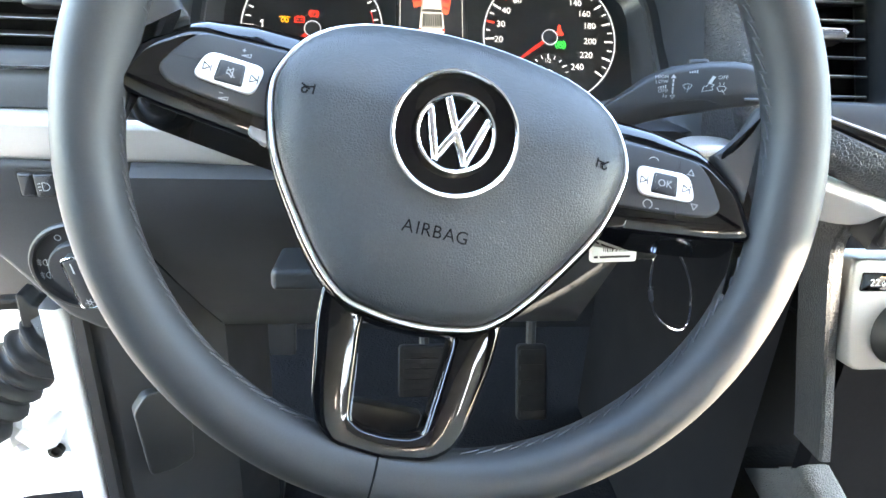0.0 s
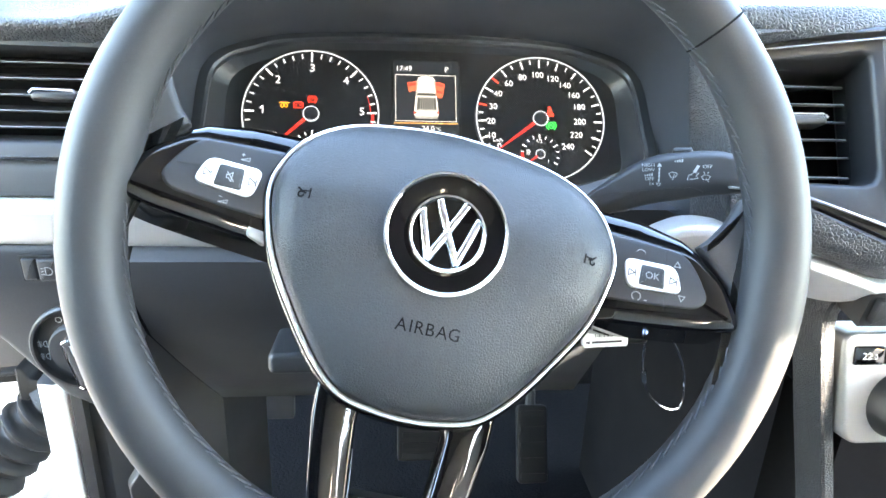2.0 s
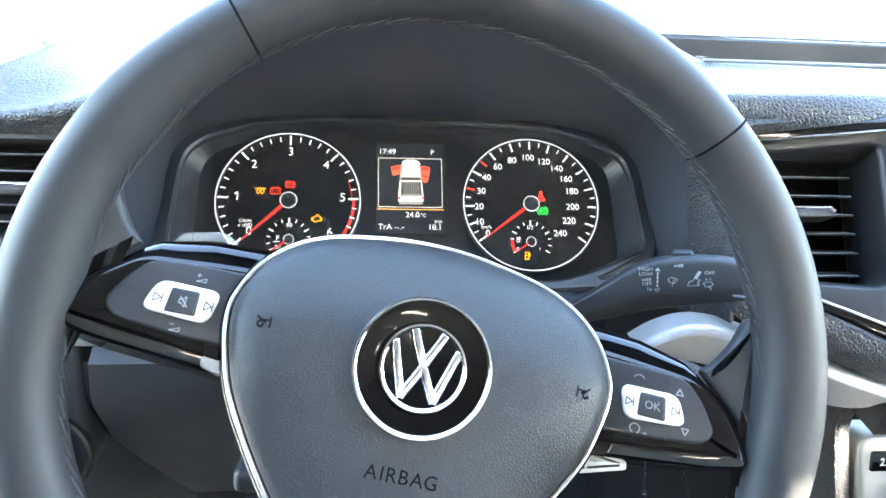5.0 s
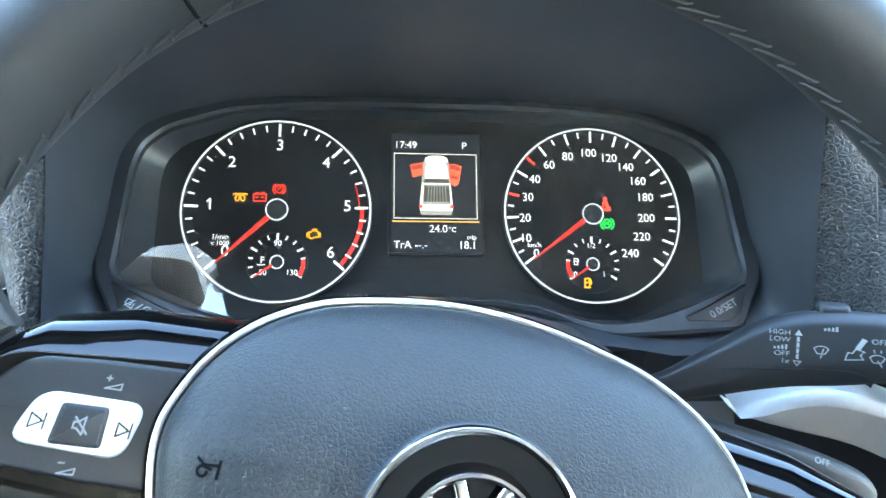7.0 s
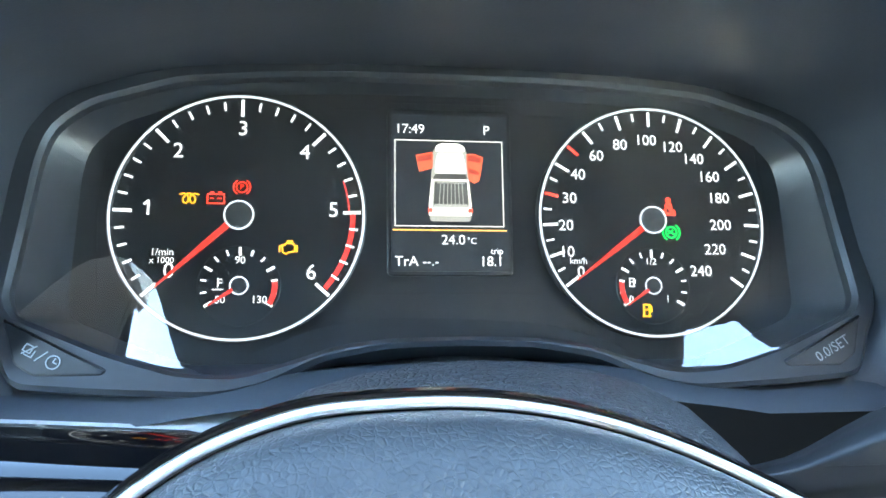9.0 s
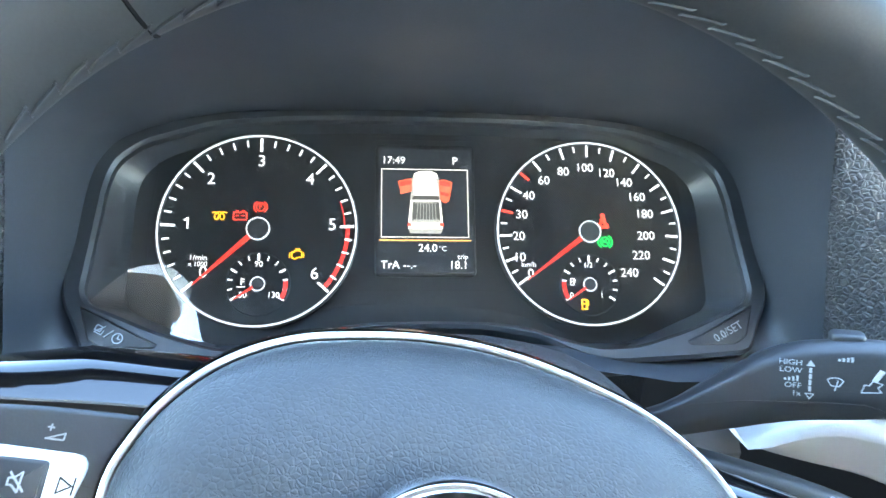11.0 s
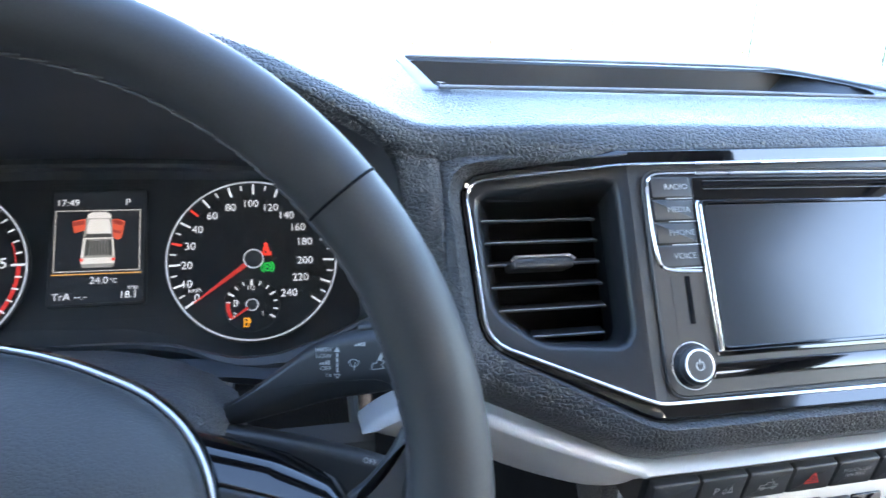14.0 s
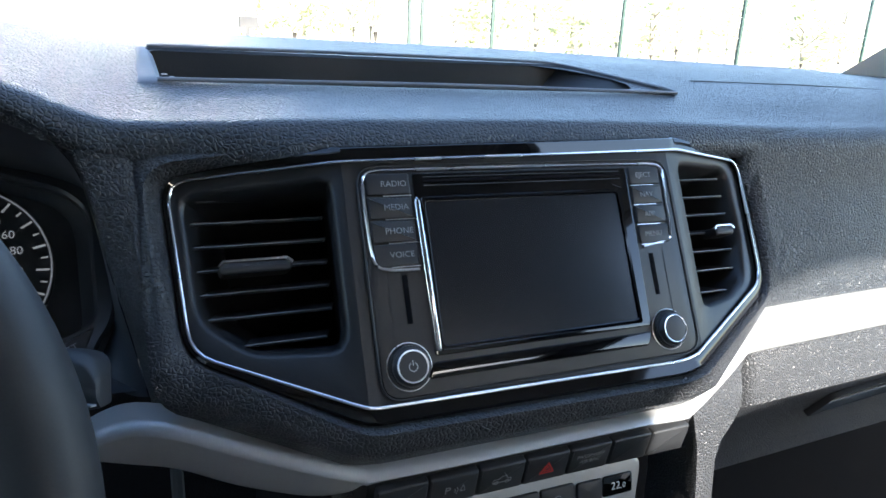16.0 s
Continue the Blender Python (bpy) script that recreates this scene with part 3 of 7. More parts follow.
rows = []
for i, x in enumerate(COLS):
    cy, cz, fy, fz = lerp_table(x, CREST)
    row = [(x, y, dash_row(x, y, cy, cz)) for y in (1.06, 0.92, 0.80, 0.70)]
    for y in (0.642, 0.548):
        xx = x + (0.035 if y < 0.6 else -0.02) * (1 if i == TRAY1 else 0)
        row.append((xx, y, dash_row(x, y, cy, cz) - (0.002 if y < 0.6 else 0)))
    row.append((x, cy + 0.045, max(dash_row(x, cy + 0.045, cy, cz), cz) * 0.5 + cz * 0.5 + 0.001))
    row += [(x, cy + 0.020, cz + 0.0022), (x, cy + 0.0085, cz + 0.0008), (x, cy + 0.0035, cz - 0.0006), (x, cy + 0.0005, cz - 0.0035), (x, fy * 0.4 + cy * 0.6 - 0.002, (cz + fz) / 2 - 0.001), (x, fy, fz), (x, fy + 0.006, fz - 0.006)]
    rows.append(row)
bm = bmesh.new()
V = [[bm.verts.new(p) for p in row] for row in rows]
for i in range(len(V) - 1):
    for j in range(len(V[0]) - 1):
        if j == 4 and TRAY0 <= i < TRAY1:
            continue
        bm.faces.new((V[i][j], V[i][j + 1], V[i + 1][j + 1], V[i + 1][j]))
dash = thing("dashboard", (0.36, 0.60, 1.30), "dark grey grained plastic dashboard with silver trim", "dashboard", kind="structure")
top = part("top_pad", bm, DASHTOP, dash, "dark grained soft top of the dashboard", smooth=60)
sub = top.modifiers.new("round", "SUBSURF")
sub.levels = sub.render_levels = 2
sub.boundary_smooth = "PRESERVE_CORNERS"

# storage tray in the top
zf, zr = 1.4905, 1.5085
bm = bmesh.new()
top_loop = [(0.20, 0.548, zf), (0.600, 0.548, zf), (0.545, 0.642, zr), (0.20, 0.642, zr)]
lip = [(0.205, 0.551, zf - 0.001), (0.596, 0.551, zf - 0.001), (0.542, 0.638, zr - 0.002), (0.203, 0.638, zr - 0.002)]
deep = [(0.210, 0.557, 1.455), (0.500, 0.557, 1.455), (0.505, 0.634, 1.455), (0.208, 0.634, 1.455)]
L0, L1, L2 = ([bm.verts.new(p) for p in q] for q in (top_loop, lip, deep))
bridge(bm, L0, L1), bridge(bm, L1, L2)
bm.faces.new(L2)
tray = part("storage_tray", bm, TRAY, dash, "open storage tray in the dashboard top", smooth=20)
bm = bmesh.new()
tube(bm, curve2([(0.206, 0.644, zr + 0.001), (0.35, 0.645, zr + 0.002), (0.50, 0.644, zr + 0.002), (0.545, 0.640, zr), (0.580, 0.590, 1.4995), (0.600, 0.552, 1.4925), (0.570, 0.5475, 1.492), (0.40, 0.547, 1.493), (0.21, 0.547, 1.492)], 6, False), 0.0014, 8)
part("tray_edge", bm, EDGEGREY, tray, "pale edge strip round the tray")
# The cheek's pale grey holds the sky reflected at a low angle
bm = bmesh.new()
grid(bm, [[(0.198, y, z - 0.004), (0.1985, y, z + 0.0035), (0.201, y, z + 0.005), (0.201 + w, y, z + 0.005), (0.2045 + w, y + 0.0005, z + 0.001), (0.2065 + w, y + 0.001, z - 0.036)] for y, z, w in ((0.5435, 1.4805, 0.014), (0.5445, 1.4840, 0.0125), (0.547, 1.4860, 0.011), (0.56, 1.4885, 0.0080), (0.60, 1.4970, 0.0060), (0.63, 1.5025, 0.0045), (0.641, 1.504, 0.003), (0.645, 1.500, 0.002))])
part("tray_cheek", bm, EDGEGREY, tray, "end cheek of the tray, sky sheen in its pale grey", smooth=40)
bm = bmesh.new()
grid(bm, [[(0.596, 0.552, zf - 0.0012), (0.568, 0.596, 1.499), (0.542, 0.637, zr - 0.0022)], [(0.540, 0.554, 1.472), (0.535, 0.596, 1.479), (0.522, 0.636, 1.486)], [(0.495, 0.556, 1.458), (0.498, 0.596, 1.458), (0.503, 0.635, 1.458)]])
part("tray_ramp", bm, DASH_SMOOTH, tray, "sloping end of the tray", smooth=50)
for x in (0.290, 0.455):
    bm = bmesh.new()
    tube(bm, curve2([(x, 0.562, 1.457), (x + 0.004, 0.570, 1.476), (x + 0.012, 0.590, 1.4835), (x + 0.022, 0.610, 1.4845), (x + 0.03, 0.632, 1.474)], 5, False), 0.005, 8, flat=0.5)
    part("tray_rib", bm, DASH_SMOOTH, tray)
bm = bmesh.new()
block(bm, 0.2125, 0.2160, 0.551, 0.566, 1.46, 1.4945)
block(bm, 0.2170, 0.2200, 0.552, 0.568, 1.46, 1.4930)
block(bm, 0.2210, 0.2235, 0.553, 0.568, 1.46, 1.4915)
part("tray_clip", bm, BUTTON, tray)
bm = bmesh.new()
tube(bm, [(0.66, 0.60, 1.4985), (0.80, 0.605, 1.498), (1.0, 0.61, 1.495), (1.25, 0.60, 1.490)], 0.0022, 6)
part("airbag_seam", bm, INKDARK, dash)
# instrument hood: the tunnel from its mouth down to the cluster
B = plane((0, 0.540, 1.389), 43)
K = plane((0, 0.551, 1.381), 32)
mouth = [(0.193, 0.474, 1.325), (0.187, 0.474, 1.36), (0.1775, 0.475, 1.41), (0.1740, 0.475, 1.430), (0.1700, 0.474, 1.450), (0.1625, 0.470, 1.464), (0.150, 0.466, 1.4775), (0.085, 0.458, 1.507), (0.0, 0.456, 1.517)]
mouth = mouth + [(-x, y, z) for x, y, z in reversed(mouth[:-1])]
inner = [(0.163, -0.0725), (0.1755, -0.046), (0.1745, -0.014), (0.174, 0.020), (0.170, 0.037), (0.1575, 0.0512), (0.121, 0.0638), (0.080, 0.0673), (0.0, 0.069)]
inner = inner + [(-x, y) for x, y in reversed(inner[:-1])]
inner3 = [tuple(B @ Vector((x * 1.003, y * 1.006, -0.004))) for x, y in inner]
mouth_s, inner_s = curve2(mouth, 5, False), curve2(inner3, 5, False)
bm = bmesh.new()
grid(bm, [[tuple(Vector(a).lerp(Vector(b), f) + Vector((0, 0, -0.005 * math.sin(f * math.pi) * (1 - f)))) for a, b in zip(mouth_s, inner_s)] for f in np.linspace(0, 1, 7)])
part("cluster_hood", bm, HOOD, dash, "matt black hood round the instruments", smooth=60)
# faces beside the mouth
for s in (1, -1):
    bm = bmesh.new()
    rr = []
    for z, xi in ((1.300 if s > 0 else 1.332, 0.197 if s > 0 else 0.1916), (1.325 if s > 0 else 1.336, 0.193), (1.36, 0.187), (1.385, 0.182), (1.41, 0.1775), (1.43, 0.174), (1.450, 0.170), (1.464 if s > 0 else 1.4505, 0.1625 if s > 0 else 0.1698)):
        xo = 0.204
        if s > 0:
            f = (z - 1.338) / 0.121
            xo, yo = (0.197 - 0.007 * f, 0.429 + 0.046 * f) if f > 0 else (0.206 + 0.3 * (1.325 - z), 0.446 + 0.7 * (1.325 - z))
            rr.append([(xi, 0.480, z), (xi + 0.0005, 0.4752, z), (xi + (xo - xi) * 0.18, 0.4722 + (yo - 0.4722) * 0.08, z), (xi + (xo - xi) * 0.55, 0.4722 + (yo - 0.4722) * 0.45, z), (xo + 0.001, yo - 0.0006, z), (xo + 0.006, yo + 0.004, z)])
        else:
            rr.append([(s * xi, 0.480, z), (s * (xi + 0.001), 0.475, z), (s * (xi + 0.005), 0.4722, z), (s * (xi + xo) / 2, 0.472, z), (s * xo, 0.480, z), (s * (xo + 0.004), 0.50, z)])
    grid(bm, rr)
    part("hood_cheek", bm, DASH, dash, smooth=60)

# floor of the hood in front of the cluster
bm = bmesh.new()
grid(bm, [[(x, 0.478, 1.328 + 0.012 * max(0, 1 - (x / 0.12) ** 2)), (x, 0.490, 1.333 + 0.012 * max(0, 1 - (x / 0.12) ** 2)), (x, 0.515, 1.330)] for x in np.linspace(-0.2, 0.2, 21)])
part("hood_floor", bm, HOOD, dash, smooth=60)

# passenger-side front, and left front above and below the vent
bm = bmesh.new()
rr = []
for x, back in ((0.596, 0.024), (0.5975, 0.010), (0.601, 0.0035), (0.607, 0.0005), (0.615, 0), (0.63, 0), (0.66, 0), (0.72, 0), (0.85, 0), (1.0, 0), (1.2, 0), (1.36, 0)):
    cy, cz, fy, fz = lerp_table(x, CREST)
    rr.append([(x, cy + 0.012 + back, cz - 0.0006), (x, cy + 0.004 + back, cz - 0.0004), (x, cy - 0.0005 + back, cz - 0.0030), (x, fy - 0.0022 + back, cz * 0.6 + fz * 0.4), (x, fy - 0.0036 + back, fz + 0.002), (x, fy - 0.0036 + back, fz - 0.02), (x, 0.463 + back, 1.41), (x, 0.450 + back, 1.37), (x, 0.442 + back, 1.347), (x, 0.452 + back, 1.335)])
grid(bm, rr)
part("passenger_pad", bm, DASHTOP, dash, "grained passenger side of the dashboard", smooth=60)
bm = bmesh.new()
grid(bm, [[(x, 0.494, 1.437), (x, 0.4925, 1.432), (x, 0.500, 1.428)] for x in np.linspace(-0.60, -0.2, 9)])
grid(bm, [[(x, 0.500, 1.364), (x, 0.487, 1.362), (x, 0.482, 1.350), (x, 0.482, 1.334), (x, 0.49, 1.330)] for x in np.linspace(-0.60, -0.206, 9)])
part("left_front", bm, DASH_SMOOTH, dash, smooth=60)

# silver trim: x, y, top z, bottom z
TRIM = [(0.150, 0.456, 1.306, 1.3035), (0.163, 0.451, 1.3180, 1.2985), (0.182, 0.4435, 1.3278, 1.2965), (0.205, 0.432, 1.3285, 1.2960), (0.235, 0.418, 1.3205, 1.288), (0.270, 0.405, 1.311, 1.282), (0.292, 0.4, 1.3045, 1.2835), (0.302, 0.398, 1.3025, 1.2905),
        (0.35, 0.397, 1.302, 1.2915), (0.41, 0.397, 1.302, 1.2915), (0.47, 0.397, 1.302, 1.2915), (0.508, 0.398, 1.302, 1.287), (0.522, 0.402, 1.305, 1.280), (0.545, 0.410, 1.313, 1.282), (0.575, 0.420, 1.324, 1.293),
        (0.600, 0.429, 1.335, 1.303), (0.615, 0.432, 1.339, 1.3055), (0.66, 0.433, 1.342, 1.3065), (0.75, 0.434, 1.345, 1.3085), (0.9, 0.436, 1.349, 1.312), (1.1, 0.438, 1.353, 1.317), (1.34, 0.440, 1.357, 1.322)]


def trim_rows(stations):
    out = []
    for x, y, zt, zb in curve2(stations, 4, False):
        h = zt - zb
        out.append([(x, y + 0.020, zt + 0.001), (x, y + 0.004, zt), (x, y + 0.0008, zt - min(0.0015, h * 0.2)), (x, y - 0.0016, zt - min(0.0065, h * 0.4)), (x, y - 0.0010, zt - min(0.0080, h * 0.5)), (x, y + 0.0035, zb + h * 0.4), (x, y + 0.009, zb + min(0.003, h * 0.2)), (x, y + 0.012, zb), (x, y + 0.024, zb)])
    return out


bm = bmesh.new()
grid(bm, trim_rows(TRIM))
part("silver_trim", bm, SILVER, dash, "satin silver painted trim strip", smooth=50)
bm = bmesh.new()
grid(bm, trim_rows([(-0.60, 0.476, 1.333, 1.299), (-0.40, 0.474, 1.332, 1.298), (-0.25, 0.472, 1.331, 1.297), (-0.15, 0.470, 1.329, 1.296), (-0.07, 0.468, 1.327, 1.295)]))
part("silver_trim", bm, SILVER, dash, "satin silver painted trim strip", smooth=50)

# padded frame round the console panel
def panel_y(x, z):
    return 0.405 + 0.51 * (z - 1.357) + max(0.0, 0.296 - x) * 0.37 + max(0.0, x - 0.515) * 0.33


OUT = [(0.2085, 1.4428), (0.295, 1.4565), (0.523, 1.4600), (0.600, 1.447), (0.599, 1.3670), (0.4985, 1.338), (0.2955, 1.340), (0.2140, 1.3630)]
RAD = [0.012, 0.006, 0.006, 0.012, 0.012, 0.010, 0.008, 0.012]
NRM = Vector((0, -0.891, 0.454))


def on_panel(p, d):
    x, z = p
    return Vector((x, panel_y(x, z), z)) + NRM * d


A0 = rounded(OUT, RAD, 4)
hug = lambda d: [Vector(a).lerp(Vector(b), 0.35 + 0.65 * min(1.0, max(0.0, (a[0] - 0.222) / 0.05))) for a, b in zip(A0, inset(A0, -d))]
A1, A2 = hug(0.007), hug(0.011)
D_OUT = [(0.190, 1.459), (0.289, 1.4725), (0.527, 1.4735), (0.620, 1.460), (0.626, 1.352), (0.516, 1.303), (0.296, 1.304), (0.197, 1.338)]
D_Y = [0.476, 0.461, 0.461, 0.478, 0.446, 0.402, 0.402, 0.430]
A3 = rounded(D_OUT, [r + 0.006 for r in RAD], 4)


def d_y(p):
    w = [(1 / (1e-6 + (p[0] - q[0]) ** 2 + (p[1] - q[1]) ** 2) ** 1.5, y) for q, y in zip(D_OUT, D_Y)]
    return sum(a * y for a, y in w) / sum(a for a, _ in w)


bm = bmesh.new()
l1 = [on_panel(p, -0.012) for p in A1]
l1b = [on_panel(p, 0.001) for p in A1]
l2 = [on_panel(p, 0.006) for p in A2]
l3 = [Vector((p[0], d_y(p), p[1])) for p in A3]
lm = [(a + b) / 2 + Vector((0, -0.006, 0.0)) for a, b in zip(l2, l3)]


def tuck(q):
    """The upper run of the frame goes under the overhang of the top pad."""
    w = max(0.0, min(1.0, (q.z - 1.448) / 0.012)) * max(0.0, min(1.0, (q.x - 0.208) / 0.02)) * max(0.0, min(1.0, (0.612 - q.x) / 0.02))
    return q.lerp(Vector((q.x, max(q.y, 0.468), min(q.z, 1.464))), w)


l1b, l2, lm, l3 = ([tuck(q) for q in loop] for loop in (l1b, l2, lm, l3))
l4 = [p + Vector((0, 0.015, 0)) for p in l3]
loops = [[bm.verts.new(p) for p in q] for q in (l1, l1b, l2, lm, l3, l4)]
for a, b in zip(loops, loops[1:]):
    bridge(bm, a, b)
part("console_pad", bm, DASH, dash, "padded grained frame round the centre console", smooth=60)

# lower left: switch panel, knee panel
bm = bmesh.new()
LP = plane((-0.262, 0.486, 1.240), -4)
panel_l = rounded(mm([(-290, 58), (42, 58), (40, 20), (34, -40), (8, -90), (-20, -74), (-58, -20), (-110, 20), (-290, 26)]), 0.008, 4)
slab(bm, LP, panel_l, -0.05, 0.0, 0.006)
part("switch_panel", bm, DASH_SMOOTH, dash, "dark plastic panel with light switches")
bm = bmesh.new()
rr = []
for z, y, x0, x1 in ((1.297, 0.482, -0.213, 0.16), (1.288, 0.474, -0.214, 0.16), (1.262, 0.476, -0.216, 0.16), (1.250, 0.482, -0.217, 0.16), (1.215, 0.500, -0.215, 0.16), (1.174, 0.530, -0.206, 0.16), (1.134, 0.560, -0.196, 0.16), (1.101, 0.585, -0.186, 0.16), (1.085, 0.625, -0.186, 0.16)):
    rr.append([(x0 + (x1 - x0) * f, y + 0.0 * f, z) for f in np.linspace(0, 1, 8)])
R0 = grid(bm, rr)
edge = [r[0] for r in R0]
back = [bm.verts.new(v.co + Vector((0.004, 0.05, 0))) for v in edge]
bridge(bm, edge, back, False)
part("knee_panel", bm, DASH_SMOOTH, dash, "dark knee panel under the steering column", smooth=35)
# Near-black strip drawn in place of the open gap's depth
bm = bmesh.new()
grid(bm, [[Vector(r[0]) + Vector((-0.007, 0.010, -0.003)), Vector(r[0]) + Vector((-0.003, 0.006, -0.001)), Vector(r[0]) + Vector((0.002, 0.006, 0))] for r in rr[1:]])
part("panel_gap", bm, BLACKHOLE, dash, "dark gap beside the knee panel", smooth=60)
bm = bmesh.new()
grid(bm, [[(-0.337, 0.66, z), (-0.335, 0.604, z), (-0.332, 0.598, z), (-0.322, 0.598, z), (-0.320, 0.606, z), (-0.307, 0.606, z), (-0.305, 0.598, z), (-0.27, 0.602, z), (-0.20, 0.64, z), (-0.17, 0.72, z)] for z in (1.25, 1.08, 0.9, 0.72)])
part("kick_panel", bm, INKDARK, dash, smooth=40)
bm = bmesh.new()
slab(bm, plane((-0.262, 0.600, 0.955), 0, 28), rounded(mm([(-28, 42), (-14, 60), (30, 60), (24, -40), (0, -46), (-22, -44)]), 0.006, 3), -0.01, 0.0035, 0.002)
part("kick_panel_cover", bm, INKDARK, dash)
# steering column shroud
bm = bmesh.new()
W = plane((-0.007, 0.326, 1.3635), 20, 0, -13)
W0 = plane((-0.007, 0.326, 1.3635), 20)
for_r = []
arch = [(0, 47), (20, 46), (38, 43), (56, 38), (72, 30), (84, 20), (89, 8), (86, -10), (74, -40), (66, -62), (0, -68)]
arch = mm(arch + [(-x, y) for x, y in reversed(arch[1:-1])])
for d, k, ky in ((-0.045, 0.55, 0.45), (-0.050, 0.66, 0.62), (-0.075, 0.86, 0.88), (-0.105, 0.96, 0.97), (-0.128, 1.0, 1.0), (-0.132, 0.99, 0.985), (-0.135, 0.96, 0.94), (-0.15, 0.86, 0.82), (-0.19, 0.80, 0.78)):
    for_r.append([W0 @ Vector((x * k + 0.007, y * ky, d)) for x, y in arch])
R0 = grid(bm, for_r, closed=True)
bm.faces.new(R0[0])
col = thing("steering_column", (0, 0.42, 1.30), "black plastic steering column shroud", "steering column")
part("shroud", bm, DASH, col, "grained dark grey shroud", smooth=60)
bm = bmesh.new()
slab(bm, plane((-0.092, 0.412, 1.240), 10), box2(-0.020, -0.006, 0.024, 0.009, 0.005), -0.05, 0.004, 0.004)
part("adjusting_lever", bm, BUTTON, col)

# footwell
bm = bmesh.new()
FR = plane((-0.207, 0.745, 0.765), 48)
slab(bm, FR, box2(-0.042, -0.10, 0.042, 0.052, 0.010), -0.02, 0.004, 0.004)
rim_slab(bm, FR, box2(-0.042, -0.10, 0.042, 0.052, 0.010), box2(-0.038, -0.096, 0.038, 0.048, 0.008), 0.0, 0.0065, 0.001)
tagged(part("floor_mat", bm, RUBBER), "dark foot rest pad in the footwell", "foot rest")
bm = bmesh.new()
slab(bm, plane((-0.20, 0.90, 0.93), 15), box2(-0.045, -0.07, 0.04, 0.07, 0.004), -0.02, 0.0, 0.003)
tagged(part("footwell_panel", bm, DASH_SMOOTH), "dark plastic panel in the footwell", "panel")


def pedal(x, z, w, h, label):
    p = thing("pedal", (x, 0.86, z), label, "pedal", group="pedals in the footwell")
    F = plane((x, 0.86, z), 25)
    bm = bmesh.new()
    slab(bm, F, box2(-w, -h, w, h, 0.008), -0.012, 0, 0.003, back=True)
    for i in range(5):
        y = -h + h * 2 * (i + 0.5) / 5
        slab(bm, F, box2(-w * 0.8, y - 0.004, w * 0.8, y + 0.004), 0, 0.002)
    part("pad", bm, RUBBER, p)
    bm = bmesh.new()
    tube(bm, [F @ Vector((0, h, -0.012)), (x, 0.93, z + 0.16), (x, 1.12, z + 0.3)], 0.008, 8)
    part("arm", bm, DASH_SMOOTH, p)


pedal(0.035, 0.845, 0.040, 0.040, "black rubber brake pedal on a steel arm")
pedal(0.205, 0.82, 0.024, 0.060, "black rubber accelerator pedal on a steel arm")

# white door jamb, hinge, cable boot and check strap
jamb = thing("door_jamb", (-0.36, 0.62, 1.0), "white painted door jamb with an exposed hinge", "door jamb", kind="structure")
bm = bmesh.new()
grid(bm, [[(-0.366, 0.74, z), (-0.361, 0.602, z), (-0.359, 0.597, z), (-0.344, 0.595, z), (-0.338, 0.60, z), (-0.334, 0.66, z)] for z in (1.112, 1.0, 0.70)])
part("jamb_edge", bm, BODYWHITE, jamb, smooth=50)
bm = bmesh.new()
grid(bm, [[(-0.75, 0.66, z), (-0.50, 0.74, z), (-0.40, 0.75, z), (-0.364, 0.735, z)] for z in (1.36, 1.0, 0.3)])
part("jamb_face", bm, BODYWHITE, jamb, smooth=50)
bm = bmesh.new()
slab(bm, plane((-0.40, 0.655, 0.905), 0), rounded(mm([(-20, -18), (14, -20), (15, 22), (6, 24), (-2, 14), (-20, 12)]), 0.004), -0.06, 0.0, 0.003)
part("hinge_leaf", bm, BODYWHITE, jamb)
bm = bmesh.new()
tube(bm, [(-0.405, 0.63, 0.918), (-0.428, 0.635, 0.936)], 0.0085, 10)
lathe(bm, plane((-0.403, 0.640, 0.924), 0), [(0.013, -0.03), (0.013, 0.006), (0.010, 0.010), (0.004, 0.011)], 20)
part("hinge_arm", bm, BODYWHITE, jamb)
bm = bmesh.new()
slab(bm, plane((-0.437, 0.640, 0.912), 0, 25), rounded(mm([(-7, -38), (6, -34), (8, 20), (2, 30), (-7, 24)]), 0.003), -0.05, 0.004, 0.002)
part("hinge_plate", bm, BODYWHITE, jamb)
bm = bmesh.new()
lathe(bm, plane((-0.428, 0.632, 0.908), 0, 35), [(0.010, -0.01), (0.010, 0.008), (0.007, 0.010)], 6)
part("hinge_bolt", bm, BODYWHITE, jamb)
bm = bmesh.new()
lathe(bm, plane((-0.405, 0.6535, 0.894), 0), [(0.0085, -0.002), (0.0085, 0.006), (0.005, 0.006), (0.005, 0.002)], 16)
part("hinge_plug", bm, RUBBER, jamb)
bm = bmesh.new()
P = curve2([(-0.372, 0.66, 1.052), (-0.398, 0.652, 1.030), (-0.425, 0.645, 1.002), (-0.455, 0.63, 0.965), (-0.49, 0.61, 0.930)], 14, False)
tube(bm, P, lambda f: 0.031 + 0.0042 * math.sin(f * 50), 16)
boot = thing("cable_boot", (-0.42, 0.645, 1.0), "black rubber bellows for the door cables", "cable boot")
part("bellows", bm, RUBBER, boot)
part("collar", tube(bmesh.new(), [(-0.362, 0.664, 1.058), (-0.378, 0.658, 1.046)], 0.036, 16), RUBBER, boot)
strap = thing("door_check_strap", (-0.42, 0.66, 1.13), "black steel door check strap with a bracket", "check strap")
bm = bmesh.new()
slab(bm, plane((-0.47, 0.655, 1.082), 0, 8), box2(-0.09, -0.0065, 0.105, 0.0065, 0.002), -0.008, 0.004, 0.002, back=True)
part("strap", bm, RUBBER, strap)
bm = bmesh.new()
